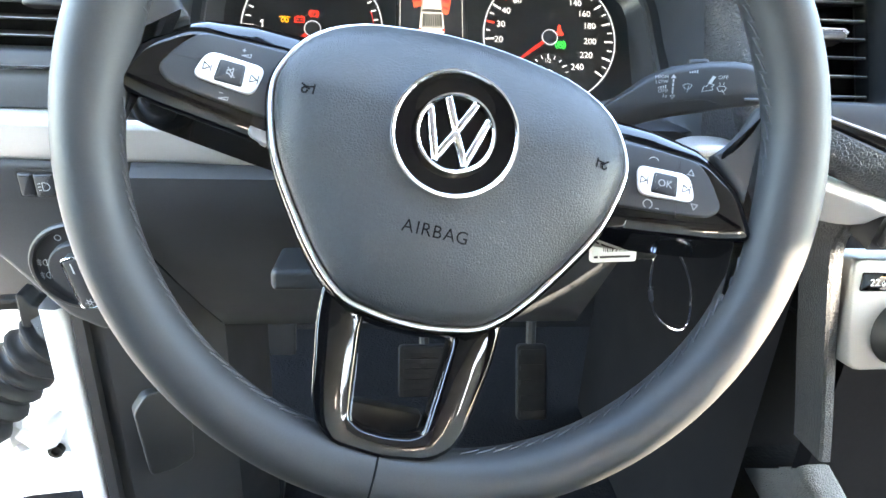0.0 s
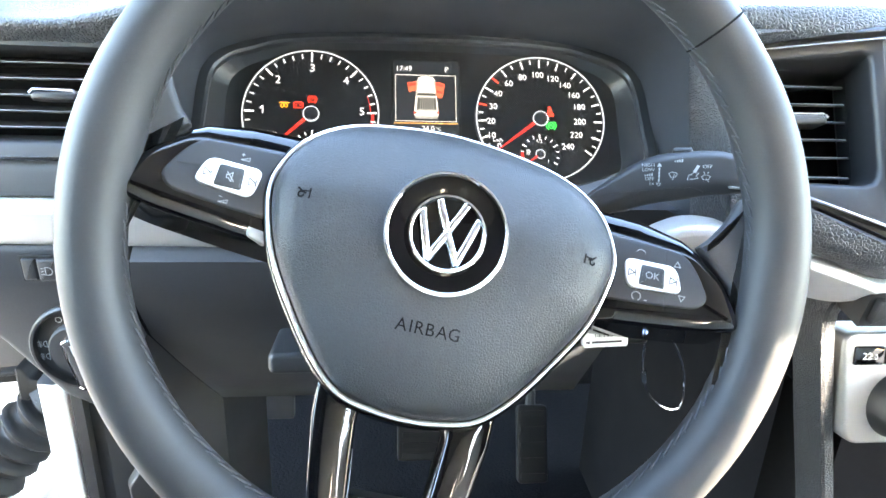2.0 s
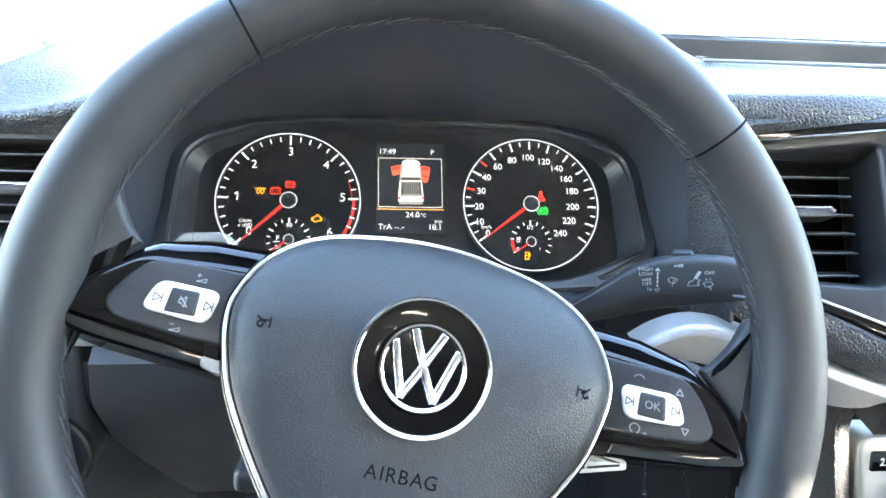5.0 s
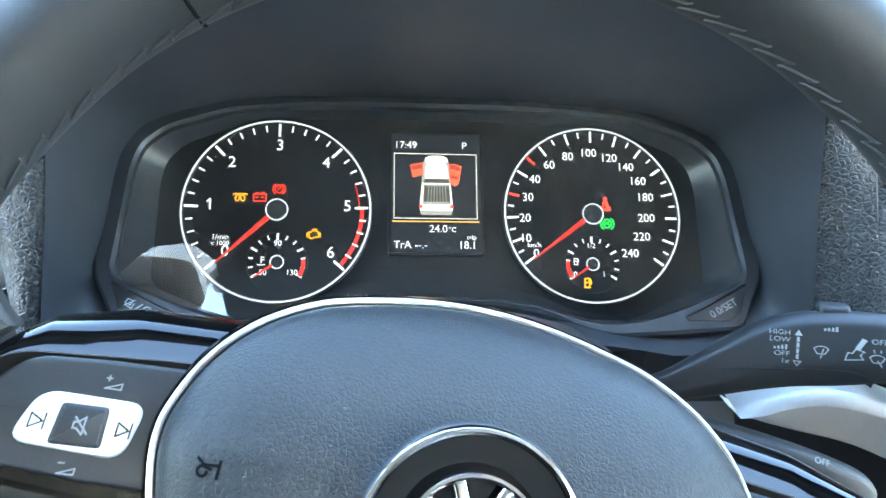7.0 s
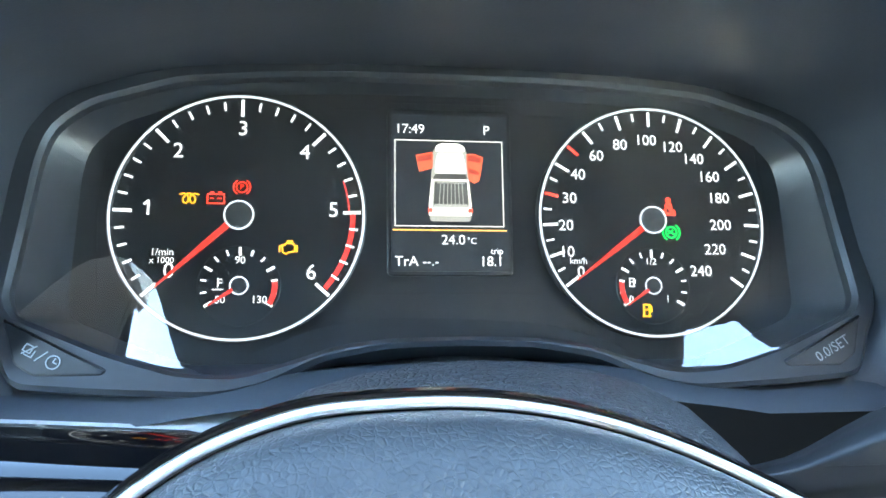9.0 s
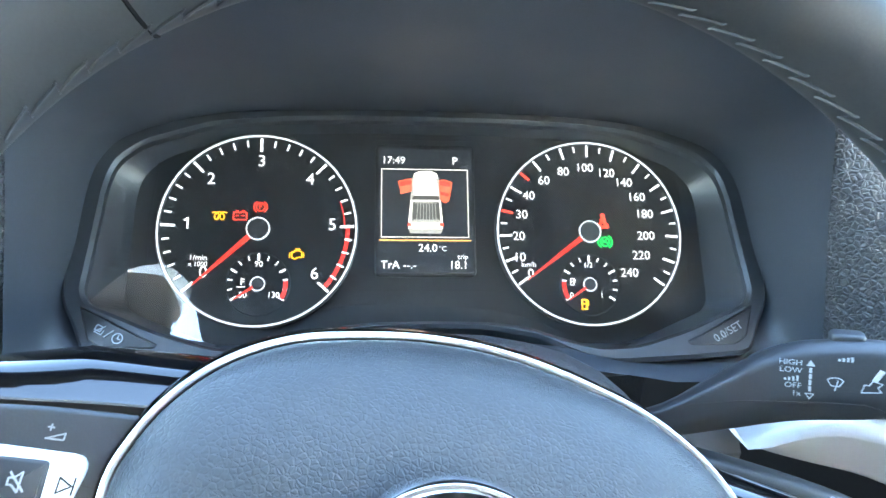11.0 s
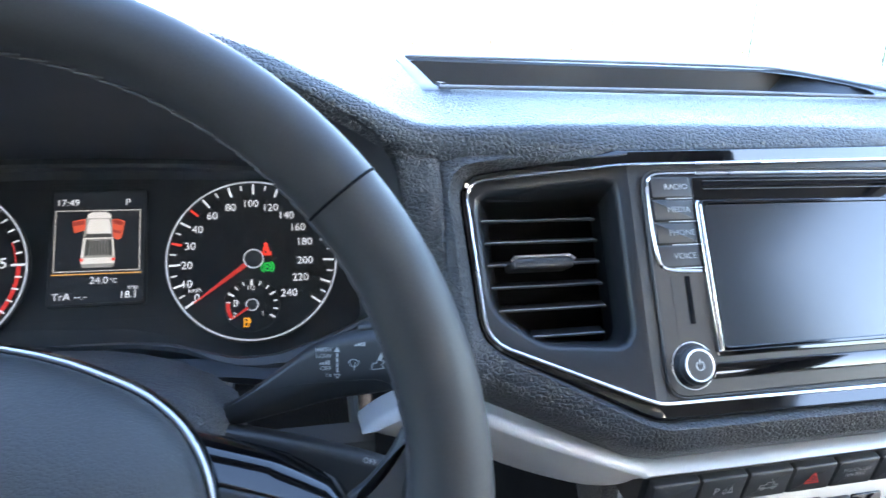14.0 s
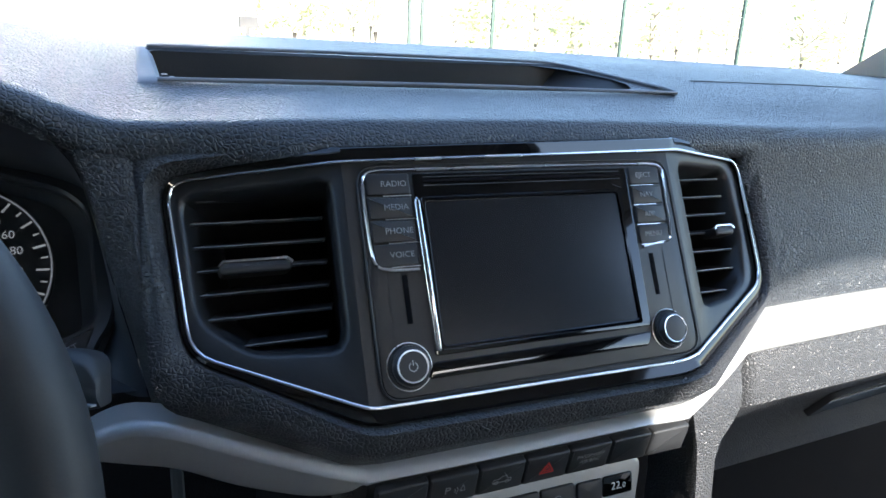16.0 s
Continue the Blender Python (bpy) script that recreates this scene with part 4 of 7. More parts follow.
slab(bm, plane((-0.397, 0.645, 1.082), 0), rounded(mm([(-6, -22), (3, -18), (10, -6), (22, -5), (22, 6), (8, 8), (2, 20), (-5, 22)]), 0.003), -0.02, 0.004, 0.002, back=True)
part("bracket", bm, RUBBER, strap)


# ---- steering wheel ----
wheel = thing("steering_wheel", tuple(W.translation), "black leather multifunction steering wheel turned a little clockwise", "steering wheel")
RIM_R, RIM_RAD, RIM_AX = 0.1705, 0.0150, 0.0165


def rim_point(a, b):
    """A point of the leather rim at angle a round the wheel and b round the section (degrees)."""
    ca, cb, sb = radians(a), math.cos(radians(b)), math.sin(radians(b))
    near = max(math.exp(-((a % 360 - c) / 13.0) ** 2) for c in (178, 2, 362, 270))
    thumb = max(math.exp(-((a % 360 - c) / 9.0) ** 2) for c in (151, 29))
    rad = RIM_RAD + 0.0030 * near * (1 if cb < 0 else 0.2) + 0.0012 * thumb * (1 if cb < 0 else 0)
    r = RIM_R + rad * cb
    return W @ Vector((r * math.cos(ca) + 0.003, r * math.sin(ca), (RIM_AX + 0.001 * thumb) * sb))


bm = bmesh.new()
grid_rows = [[rim_point(a, b) for b in range(0, 360, 12)] for a in range(0, 360, 3)]
R0 = grid(bm, grid_rows, closed=True)
bridge(bm, R0[-1], R0[0])
rim = part("rim", bm, LEATHER, wheel, "dark grey leather rim", smooth=60)
# seams across the rim, and the stitching along its inner side
for a in (51, 132, 268.5):
    bm = bmesh.new()
    pts = []
    for b in range(-10, 370, 12):
        p, q = rim_point(a, b), rim_point(a, b + 180)
        c = (p + q) / 2
        pts.append(c + (p - c) * 1.002)
    tube(bm, pts[:-2], 0.0006, 5, up=W.col[2].xyz)
    part("seam", bm, BLACKHOLE, rim, smooth=0)
bm = bmesh.new()
for i in range(116):
    a = i * 360 / 116
    if min(abs((a - c + 180) % 360 - 180) for c in (0, 180)) < 9 or abs(a - 270) < 13:
        continue
    pts = [rim_point(a + da, b) for da, b in ((-2.0, 166), (-1.8, 169), (-0.6, 172), (0.6, 176), (1.6, 181), (1.8, 185))]
    pts = [q + (q - (rim_point(a, 0) + rim_point(a, 180)) / 2).normalized() * 0.0003 for q in pts]
    tube(bm, pts, lambda f: 0.00022 + 0.00030 * math.sin(math.pi * f), 5)
    pts = [rim_point(a + da, b) for da, b in ((1.3, 167), (1.5, 172), (1.6, 178), (1.8, 185))]
    tube(bm, pts, 0.00026, 4)
stitch = part("stitching", bm, THREAD, rim, "grey thread stitching", smooth=0)
stitch["kind"] = "stuff"

# the airbag cover leans further back than the rim
H = W @ Matrix.Translation((0, 0, -0.021)) @ Matrix.Rotation(radians(-16.5), 4, "X")
HALF = [(0, 60.6), (20, 59.1), (40, 54.8), (57, 49.2), (73, 39.3), (85, 26), (92, 12), (94, 0), (91, -15), (83, -35), (68, -57), (51, -78), (35, -91), (18, -95.5), (0, -97)]
pad_outline = [(x * (1 - 0.036 * min(1.0, abs(x) / 0.092) ** 2), y) for x, y in curve2(mm(mirror(HALF)), 4)]
CX, CY = 0.0, -0.012
PROFILE = [(1.0, -0.012), (1.0, 0.002), (0.992, 0.0058), (0.975, 0.0094), (0.945, 0.0130), (0.90, 0.0166), (0.83, 0.0203), (0.73, 0.0237), (0.6, 0.0262), (0.45, 0.0276), (0.28, 0.0284), (0.12, 0.0286), (0.0, 0.0287)]


def saddle(x, y):
    """The sides of the cover stand nearer to the driver than its top and foot."""
    side = min(1.0, abs(x) / 0.092) ** 2
    return 0.013 * side * max(0.0, 1 - max(0.0, abs(y) - 0.03) / 0.07) - 0.008 * max(0.0, (y - 0.015) / 0.045) * (1 - side)


def lean(v, d):
    return d + (0.085 if v < 0 else -0.05) * v * min(1.0, max(0.0, d / 0.02))


cover_outline = inset(pad_outline, 0.0026)


def drape(ob, lift=0.0003):
    """Lays a mark on the airbag cover's surface."""
    out = H.col[2].xyz
    for v in ob.data.vertices:
        hit = COVER_TREE.ray_cast(v.co + out * 0.04, -out)[0]
        if hit:
            v.co = hit + out * lift
    return ob


def dome_d(x, y):
    """Depth of the airbag cover's surface at a place of the hub's plane."""
    a = math.atan2(y - CY, x - CX)
    edge = max(cover_outline, key=lambda p: math.cos(math.atan2(p[1] - CY, p[0] - CX) - a))
    f = math.hypot(x - CX, y - CY) / math.hypot(edge[0] - CX, edge[1] - CY)
    for (f1, d1), (f0, d0) in zip(PROFILE, PROFILE[1:]):
        if f >= f0:
            return lean(y, d0 + (d1 - d0) * (f - f0) / max(f1 - f0, 1e-6)) + saddle(*edge) * f * f
    return lean(y, PROFILE[-1][1])


bm = bmesh.new()
loops = []
for f, d in PROFILE[:-1]:
    loops.append([bm.verts.new(H @ Vector((CX + (x - CX) * f, CY + (y - CY) * f, lean(CY + (y - CY) * f, d) + saddle(x, y) * f * f))) for x, y in cover_outline])
for a, b in zip(loops, loops[1:]):
    bridge(bm, a, b)
mid = bm.verts.new(H @ Vector((CX, CY, lean(CY, PROFILE[-1][1]))))
for i in range(len(cover_outline)):
    bm.faces.new((loops[-1][i], loops[-1][(i + 1) % len(cover_outline)], mid))
COVER_TREE = BVHTree.FromBMesh(bm)
cover = part("airbag_cover", bm, AIRBAG, wheel, "grained dark grey airbag cover", smooth=70)
bm = bmesh.new()
tube(bm, [H @ Vector((x, y, 0.001 + saddle(x, y))) for x, y in inset(pad_outline, 0.001)], 0.0012, 8, closed=True, up=H.col[2].xyz)
part("chrome_outline", bm, SATIN, wheel, "thin chrome line round the airbag cover")
bm = bmesh.new()
lo = [[bm.verts.new(H @ Vector((x, y, d + saddle(x, y)))) for x, y in inset(pad_outline, k)] for k, d in ((-0.002, -0.024), (-0.002, -0.003), (-0.001, -0.0012), (0.008, -0.0012))]
for a, b in zip(lo, lo[1:]):
    bridge(bm, a, b)
part("gap", bm, PIANO, wheel)

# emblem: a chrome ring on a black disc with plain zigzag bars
EM = Matrix.Translation((-0.0085, 0.3147, 1.3681)) @ W.to_3x3().to_4x4() @ Matrix.Rotation(radians(-8), 4, "X") @ Matrix.Scale(0.955, 4)
bm = bmesh.new()
lathe(bm, EM, [(0.0318, -0.006), (0.0318, 0.0015), (0.0312, 0.0024), (0.0302, 0.0026), (0.0294, 0.0020), (0.0290, 0.0)], 64, cap=False)
part("emblem_ring", bm, CHROME, cover, "chrome ring round the emblem disc")
bm = bmesh.new()
lathe(bm, EM, [(0.0295, -0.003), (0.0290, 0.0008), (0.022, 0.0001), (0.0205, -0.0004), (0.001, -0.0006)], 64)
part("emblem_disc", bm, DISC, cover, "glossy black disc")
bm = bmesh.new()
lathe(bm, EM, [(0.0200, -0.001), (0.0200, 0.0026), (0.0194, 0.0036), (0.0185, 0.0038), (0.0177, 0.0032), (0.0174, 0.0)], 64, cap=False)
part("emblem_inner_ring", bm, CHROME, cover, "chrome inner ring")


for zig, d1 in (([(-7.0, 16.2), (-0.2, 1.5)], 0.0034), ([(0.2, 1.5), (7.0, 16.2)], 0.0034), ([(-14.6, 9.6), (-7.2, -13.8)], 0.0030), ([(-7.2, -13.8), (0, 0.6)], 0.0029), ([(0, 0.6), (7.2, -13.8)], 0.0030), ([(7.2, -13.8), (14.6, 9.6)], 0.0029)):
    a, b = (Vector(v) for v in mm(zig))
    e = (b - a).normalized()
    o = Vector((-e.y, e.x)) * 0.00215
    e = e * 0.0009
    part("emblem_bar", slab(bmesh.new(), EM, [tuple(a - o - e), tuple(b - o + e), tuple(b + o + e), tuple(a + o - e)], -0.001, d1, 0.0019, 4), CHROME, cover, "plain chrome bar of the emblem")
for i, ch in enumerate("AIRBAG"):
    u = (-13.2, -8.6, -4.6, 0.6, 6.4, 12.4)[i] / 1000
    drape(lettering(ch, M2(H, u, -0.0545, dome_d(u, -0.0545)), 0.0084, BLACKHOLE, cover, d=0.0))
for s in (-1, 1):
    hx, hy = s * 0.0715, -0.0040
    bm = bmesh.new()
    F = M2(H, hx, hy, dome_d(hx, hy) + 0.0014) @ Matrix.Rotation(radians(s * 10), 4, "Y")
    strokes(bm, F, [mm([(-3 * s, -2.2), (-3 * s, 2.2)]), mm([(-3 * s, 1.0), (1 * s, 0.6), (3 * s, 2.0)]), mm([(-1 * s, -0.2)] + arc(1.2 * s, -1.0, 1.3, 90, 360, 8))], 0.0008)
    drape(part("horn_mark", bm, BLACKHOLE, cover, smooth=0))

# spokes
SPOKE = mm([(64, 28.0), (100, 25.5), (131, 22.8), (148, 9), (157, -13), (139, -17.5), (112, -21), (88, -24), (64, -26.5)])
PADSH = mm([(70, 21.5), (108, 20.5), (126, 19), (133, 11), (139.5, -2), (134, -8), (110, -11), (70, -14)])
for s in (1, -1):
    f = lambda pts: [(s * x, y) for x, y in pts] if s > 0 else [(s * x, y) for x, y in reversed(pts)]
    Q = basis(tuple(W @ Vector((0, 0, -0.0352))), W.col[0].xyz + W.col[2].xyz * (0.258 * s), W.col[1].xyz - W.col[2].xyz * 0.27)
    QW = basis(tuple(W @ Vector((0, 0, -0.0325))), W.col[0].xyz + W.col[2].xyz * (0.235 * s), W.col[1].xyz - W.col[2].xyz * 0.10)
    bm = bmesh.new()
    so = rounded(f(SPOKE), 0.006, 4)
    lo = []
    for d, k, rise in ((-0.046, 0.0, 0.0070), (-0.034, 0.0, 0.0105), (-0.0285, 0.0, 0.0125), (-0.022, 0.0, 0.0122), (-0.015, 0.0, 0.0108), (-0.0105, 0.0, 0.0092), (-0.0080, 0.0, 0.0076), (-0.0062, 0.0, 0.0056), (-0.0046, 0.0, 0.0030), (-0.0034, 0.0004, 0.0010), (-0.0024, 0.0016, 0.0), (-0.0016, 0.0032, 0.0), (-0.0011, 0.0050, 0.0), (-0.0010, 0.0062, 0.0)):
        lo.append([bm.verts.new(Q @ Vector((x, y + rise * min(1.0, max(0.0, (y - 0.002) / 0.018)) * min(1.0, max(0.15, (0.140 - abs(x)) / 0.022)), d))) for x, y in inset(so, k)])
    for a, b in zip(lo, lo[1:]):
        bridge(bm, a, b)
    bm.faces.new(lo[-1])
    spoke = part("spoke", bm, PIANO, wheel, "glossy black spoke with buttons", smooth=60)
    bm = bmesh.new()
    slab(bm, Q, rounded(f(PADSH), 0.005, 4), -0.008, 0.0008, 0.0014)
    keypad = part("keypad", bm, BUTTON, spoke, "matt black button pad")
    bm = bmesh.new()
    P0 = M2(Q, 0.1105 if s > 0 else -0.1095, 0.0030) @ Matrix.Diagonal((1.05, 1.12, 1, 1))
    lozenge = rounded(mm([(-14 * s, 6.5), (11 * s, 7), (15 * s, -5), (-11.5 * s, -7)][::s]), 0.0045, 5)
    slab(bm, P0, lozenge, -0.004, 0.0024, 0.0010)
    rocker = part("rocker_key", bm, WHITEKEY, spoke, "pale silver rocker key")
    bm = bmesh.new()
    slab(bm, P0, rounded(mm([(-5.6, 4.9), (5.6, 4.9), (6.2, -4.9), (-6.2, -4.9)][::-1]), 0.0012, 3), 0.0, 0.0030, 0.0012)
    part("centre_key", bm, BUTTON, spoke, "dark centre key")
    for line in ([[(116.5, 20), (118, -11.5)]] if s > 0 else [[(-93, 3.0), (-95.5, 3.2)], [(-121, 6), (-137, 4.5)]]):
        part("key_joint", strokes(bmesh.new(), Q, [mm(line)], 0.0004, 0.0011), INKDARK, spoke, smooth=0)
    bm = bmesh.new()
    tri = lambda cx, cy, w, h, up: [mm([(cx - w, cy - h * up), (cx + w, cy - h * up), (cx, cy + h * up), (cx - w, cy - h * up)])]
    if s > 0:
        strokes(bm, Q, tri(122.5, 12.5, 1.6, 1.4, 1) + tri(126, -4.6, 1.6, 1.4, -1) + [mm(arc(104, 13.5, 2.6, 30, 150, 8)), mm(arc(104, -8.2, 2.2, -60, 240, 10)), mm([(108, -9.5), (109.5, -9.5)])], 0.00045, 0.0012)
    else:
        for cx, cy, k in ((-104.8, 13.8, 1), (-109.5, -8.8, -1)):
            strokes(bm, Q, [mm([(cx - 2.0, cy - 0.7), (cx + 2.0, cy - 0.7), (cx + 2.0, cy + 0.9), (cx - 2.0, cy - 0.7)]), mm([(cx - 2.2, cy + 2.0), (cx - 0.8, cy + 2.0)])] + ([mm([(cx - 1.5, cy + 1.3), (cx - 1.5, cy + 2.7)])] if k > 0 else []), 0.00036, 0.0012)
    part("key_mark", bm, ICONDIM, spoke, smooth=0)
    bm = bmesh.new()
    for dx in (-9.6, 10):
        strokes(bm, P0, [mm([(dx - 1.6, -1.6), (dx + 1.2, 0), (dx - 1.6, 1.6), (dx - 1.6, -1.6)]), mm([(dx + 1.6, -1.8), (dx + 1.6, 1.8)])], 0.0004, 0.0026)
    part("key_mark", bm, INKDARK, spoke, smooth=0)
    if s > 0:
        lettering("OK", P0, 0.0046, ICONDIM, spoke, d=0.0032, name="key_mark")
    else:
        bm = bmesh.new()
        strokes(bm, P0, [mm([(-1.5, -0.7), (-0.6, -0.7), (0.9, -2.0), (0.9, 2.0), (-0.6, 0.7), (-1.5, 0.7), (-1.5, -0.7)]), mm([(-1.5, 1.8), (2.0, -1.8)])], 0.0004, 0.0032)
        part("key_mark", bm, ICONDIM, spoke, smooth=0)
    # leather web where the rim meets the spoke
    bm = bmesh.new()
    web = rounded(f(mm([(131.5, 25.5), (137, 31), (144, 42), (149, 58), (166, 52), (170, 0), (166, -36), (147, -50), (153, -30), (159.5, -15), (148, 9), (132.5, 24)])), 0.006, 3)
    slab(bm, QW, web, -0.014, -0.0045, 0.0045, 4)
    part("rim_web", bm, LEATHER, rim, smooth=60)
    bm = bmesh.new()
    slab(bm, Q, rounded(f(mm([(83, -8.5), (97, -10.5), (95, -22), (85, -25)])), 0.002, 3), -0.006, -0.0010, 0.001)
    part("spoke_inlay", bm, PLATE if s < 0 else PIANO, spoke, "bright inset at the foot of the spoke")

# lower spoke: a glossy frame with an open window
half_o = [(0, -82), (30, -83), (46, -80), (45, -100), (38.5, -136), (34, -147), (24, -154.5), (0, -157)]
half_i = [(0, -92.5), (12, -93), (22.5, -94), (22.8, -100), (20.8, -122), (18.5, -142), (12, -145.5), (0, -146.5)]
outer = rounded(mm(mirror(half_o)), 0.004, 3)
innr = rounded(mm(mirror(half_i)), 0.0015, 3)
outer, innr = resample(outer, 72), resample(innr, 72)
bm = bmesh.new()
QB = basis(tuple(W @ Vector((0, 0, -0.0237))), W.col[0].xyz, W.col[1].xyz - W.col[2].xyz * 0.23)
rim_slab(bm, QB, outer, innr, -0.024, 0.0, 0.0018)
lower = part("lower_spoke", bm, PIANO, wheel, "glossy black lower spoke with an open window", smooth=50)
for m in (-1, 1):
    bm = bmesh.new()
    tube(bm, [QB @ Vector((m * x / 1000, y / 1000, d)) for x, y, d in ((21.7, -112, -0.0016), (20.4, -122, -0.0014), (18.6, -140, -0.0012), (17.6, -143, -0.0011))], lambda f: 0.0002 + 0.0005 * f, 6)
    part("bright_edge", bm, SLATEDGE, lower, "thin grey edge of the window")
bm = bmesh.new()
slab(bm, QB @ Matrix.Translation((0, 0, -0.009)) @ Matrix.Rotation(radians(8), 4, "X"), rounded(mm([(-19.6, -137.5), (19.6, -137.5), (18, -149), (-18, -149)][::-1]), 0.002, 3), -0.012, 0.0, 0.0012)
part("lower_inlay", bm, PANEL, lower, "dark satin ledge at the foot of the window")

# ---- instrument cluster ----
cluster = thing("instrument_cluster", (0, 0.53, 1.32), "lit black instrument cluster with two round dials", "instrument cluster")
half_b = [(0, 68.5), (40, 68.5), (80, 67), (121, 63.5), (157, 51), (169.5, 37), (173.5, 20), (174, -14), (175, -46), (163, -72.5), (131, -75), (91, -77), (74, -73.5), (54, -64), (29, -59.5), (0, -58.5)]
half_w = [(0, 61.5), (40, 61.5), (78, 60), (117, 56), (151, 43.5), (163, 32), (166, 18), (167, -14), (168, -40), (164.5, -46), (131, -60), (105, -68), (84, -69), (66, -64), (48, -58), (29, -55.5), (0, -55)]
bo = resample(rounded(mm(mirror(half_b)), 0.006, 4), 200)
bi = resample(rounded(mm(mirror(half_w)), 0.006, 4), 200)
bm = bmesh.new()
bo = [tuple(Vector(p).lerp(Vector(q), min(1.0, max(0.0, (p[1] + 0.055) / 0.02)))) for p, q in zip(bo, inset(bo, -0.004))]
rim_slab(bm, B, bo, bi, -0.03, 0.0046, 0.0018)
bezel = part("bezel", bm, BEZEL, cluster, "dark satin bezel round the dials", smooth=30)
# cover glass
bm = bmesh.new()
def glass_half(u, v, mid_lean, x0, end_lean, x1, fold, lean0, bow, swell, curl, curl_x):
    """One half of the cover: it leans more towards the driver below the middle than at its end."""
    f = min(1.0, max(0.0, (abs(u) - x0) / (x1 - x0)))
    low = mid_lean + (end_lean - mid_lean) * f * f * (3 - 2 * f)
    f = min(1.0, max(0.0, -v / fold))
    tl = radians(lean0 + (low - lean0) * f * f * (3 - 2 * f))
    return Vector((u, 0.537 + math.sin(tl) * v + bow * u * u - swell * v * v + curl * max(0.0, abs(u) - curl_x) ** 2, 1.392 + math.cos(tl) * v + swell * v * v))


def glass_point(u, v):
    f = min(1.0, max(0.0, (u + 0.045) / 0.09))
    a = glass_half(u, v, 62.17, 0.0515, 41.89, 0.1326, 0.0161, 40.78, 0.0272, -0.0991, -1.388, 0.1241)
    b = glass_half(u, v, 54.62, 0.0166, 38.81, 0.09, 0.0196, 38.28, -0.1282, 1.578, -1.813, 0.119) + Vector((0, 0.0025, -0.0025))
    return a.lerp(b, f * f * (3 - 2 * f))


lo = [[bm.verts.new(glass_point(x * k, y * k)) for x, y in inset(bi, 0.0002)] for k in np.linspace(1.0, 0.04, 60)]
for a, b in zip(lo, lo[1:]):
    bridge(bm, a, b)
bm.faces.new(lo[-1])
cg = part("cover_glass", bm, COVER, cluster, "clear cover over the dials", smooth=60)
cg.visible_shadow = False
# mask behind the glass, on the dials' plane
bm = bmesh.new()
slab(bm, K, mm(mirror([(0, 58.5), (112, 55), (150, 42), (160, 30), (164, -40), (120, -74), (0, -74)])), -0.02, -0.004)
mask = part("mask", bm, DIALSURF, cluster, "dark mask round the dials", smooth=0)
bm = bmesh.new()
n = len(bi)
wall0, wall1 = ring(bm, B, bi, -0.001), ring(bm, K, [(x * 0.945, y * (0.93 if y > 0 else 0.96)) for x, y in bi], -0.0036)
bridge(bm, wall0, wall1)
part("mask_wall", bm, BEZEL, mask, "satin bevel round the mask", smooth=50)
# raised lines of the mask
for line in ([(-52, 50), (-33, 50), (-29, 54), (29, 54), (33, 50), (52, 50)], [(-40, -33), (40, -33)], [(-146, 38), (-150, 0), (-148, -38)], [(146, 40), (151, 0), (148, -36)]):
    part("mask_line", strokes(bmesh.new(), K, [mm(line)], 0.0012, -0.0032), DIAL, mask, smooth=0)
for s in (-1, 1):
    bm = bmesh.new()
    strokes(bm, K, [mm([(s * 46, 57.5), (s * 50, 61), (s * 46, 64.5)]), mm([(s * 46, 61), (s * 41, 61)])], 0.0008, -0.0030)
    part("turn_arrow", bm, PANEL, mask, smooth=0)


def ticks(bm, F, angles, r0, r1, w):
    for a in angles:
        c, s = math.cos(radians(a)), math.sin(radians(a))
        strokes(bm, F, [[(r0 * c, r0 * s), (r1 * c, r1 * s)]], w, 0.0006)


def dial(cx, name, label):
    F = M2(K, cx, 0)
    d = part(name, lathe(bmesh.new(), F, [(0.0534, -0.006), (0.0539, 0.0005), (0.0525, 0.0012), (0.0518, 0.0006), (0.0513, 0.0), (0.001, 0.0)], 80), DIAL, cluster, label)
    bm = bmesh.new()
    lathe(bm, F, [(0.0530, 0.0012), (0.0528, 0.0016), (0.0521, 0.0016), (0.0519, 0.0012)], 96, cap=False)
    part("dial_ring", bm, RING, d, "pale lit ring")
    return F, d


def needle(F, d, ang, length, wid, hub):
    bm = bmesh.new()
    N_ = M2(F, 0, 0, 0.0, ang)
    slab(bm, N_, [(hub, -wid / 2), (length * 0.45, -wid * 0.42), (length, -wid * 0.12), (length, wid * 0.12), (length * 0.45, wid * 0.42), (hub, wid / 2)], 0.0009, 0.0015, 0.0002, 2)
    part("needle", bm, NEEDLE, d, "red needle")
    bm = bmesh.new()
    lathe(bm, F, [(hub * 1.05, 0.0012), (hub * 1.04, 0.0016), (hub * 0.94, 0.0017), (hub * 0.92, 0.0014)], 40, cap=False)
    part("hub_ring", bm, RING, d, "pale ring of the hub")
    bm = bmesh.new()
    lathe(bm, F, [(hub * 1.04, 0.0), (hub * 1.04, 0.0012), (hub * 0.9, 0.0013), (0.0005, 0.0016)], 40)
    part("hub", bm, HUBCAP, d)


def numeral(F, d, body, x, y, size):
    lettering(body, M2(F, x / 1000, y / 1000), size, WHITE, d, d=0.0006, name="numeral")
    if body == "1":
        flag = bmesh.new()
        strokes(flag, F, [mm([(x - 0.2, y + 3.1), (x - 1.7, y + 1.9)])], 0.0009, 0.0006)
        part("numeral_flag", flag, WHITE, d, smooth=0)


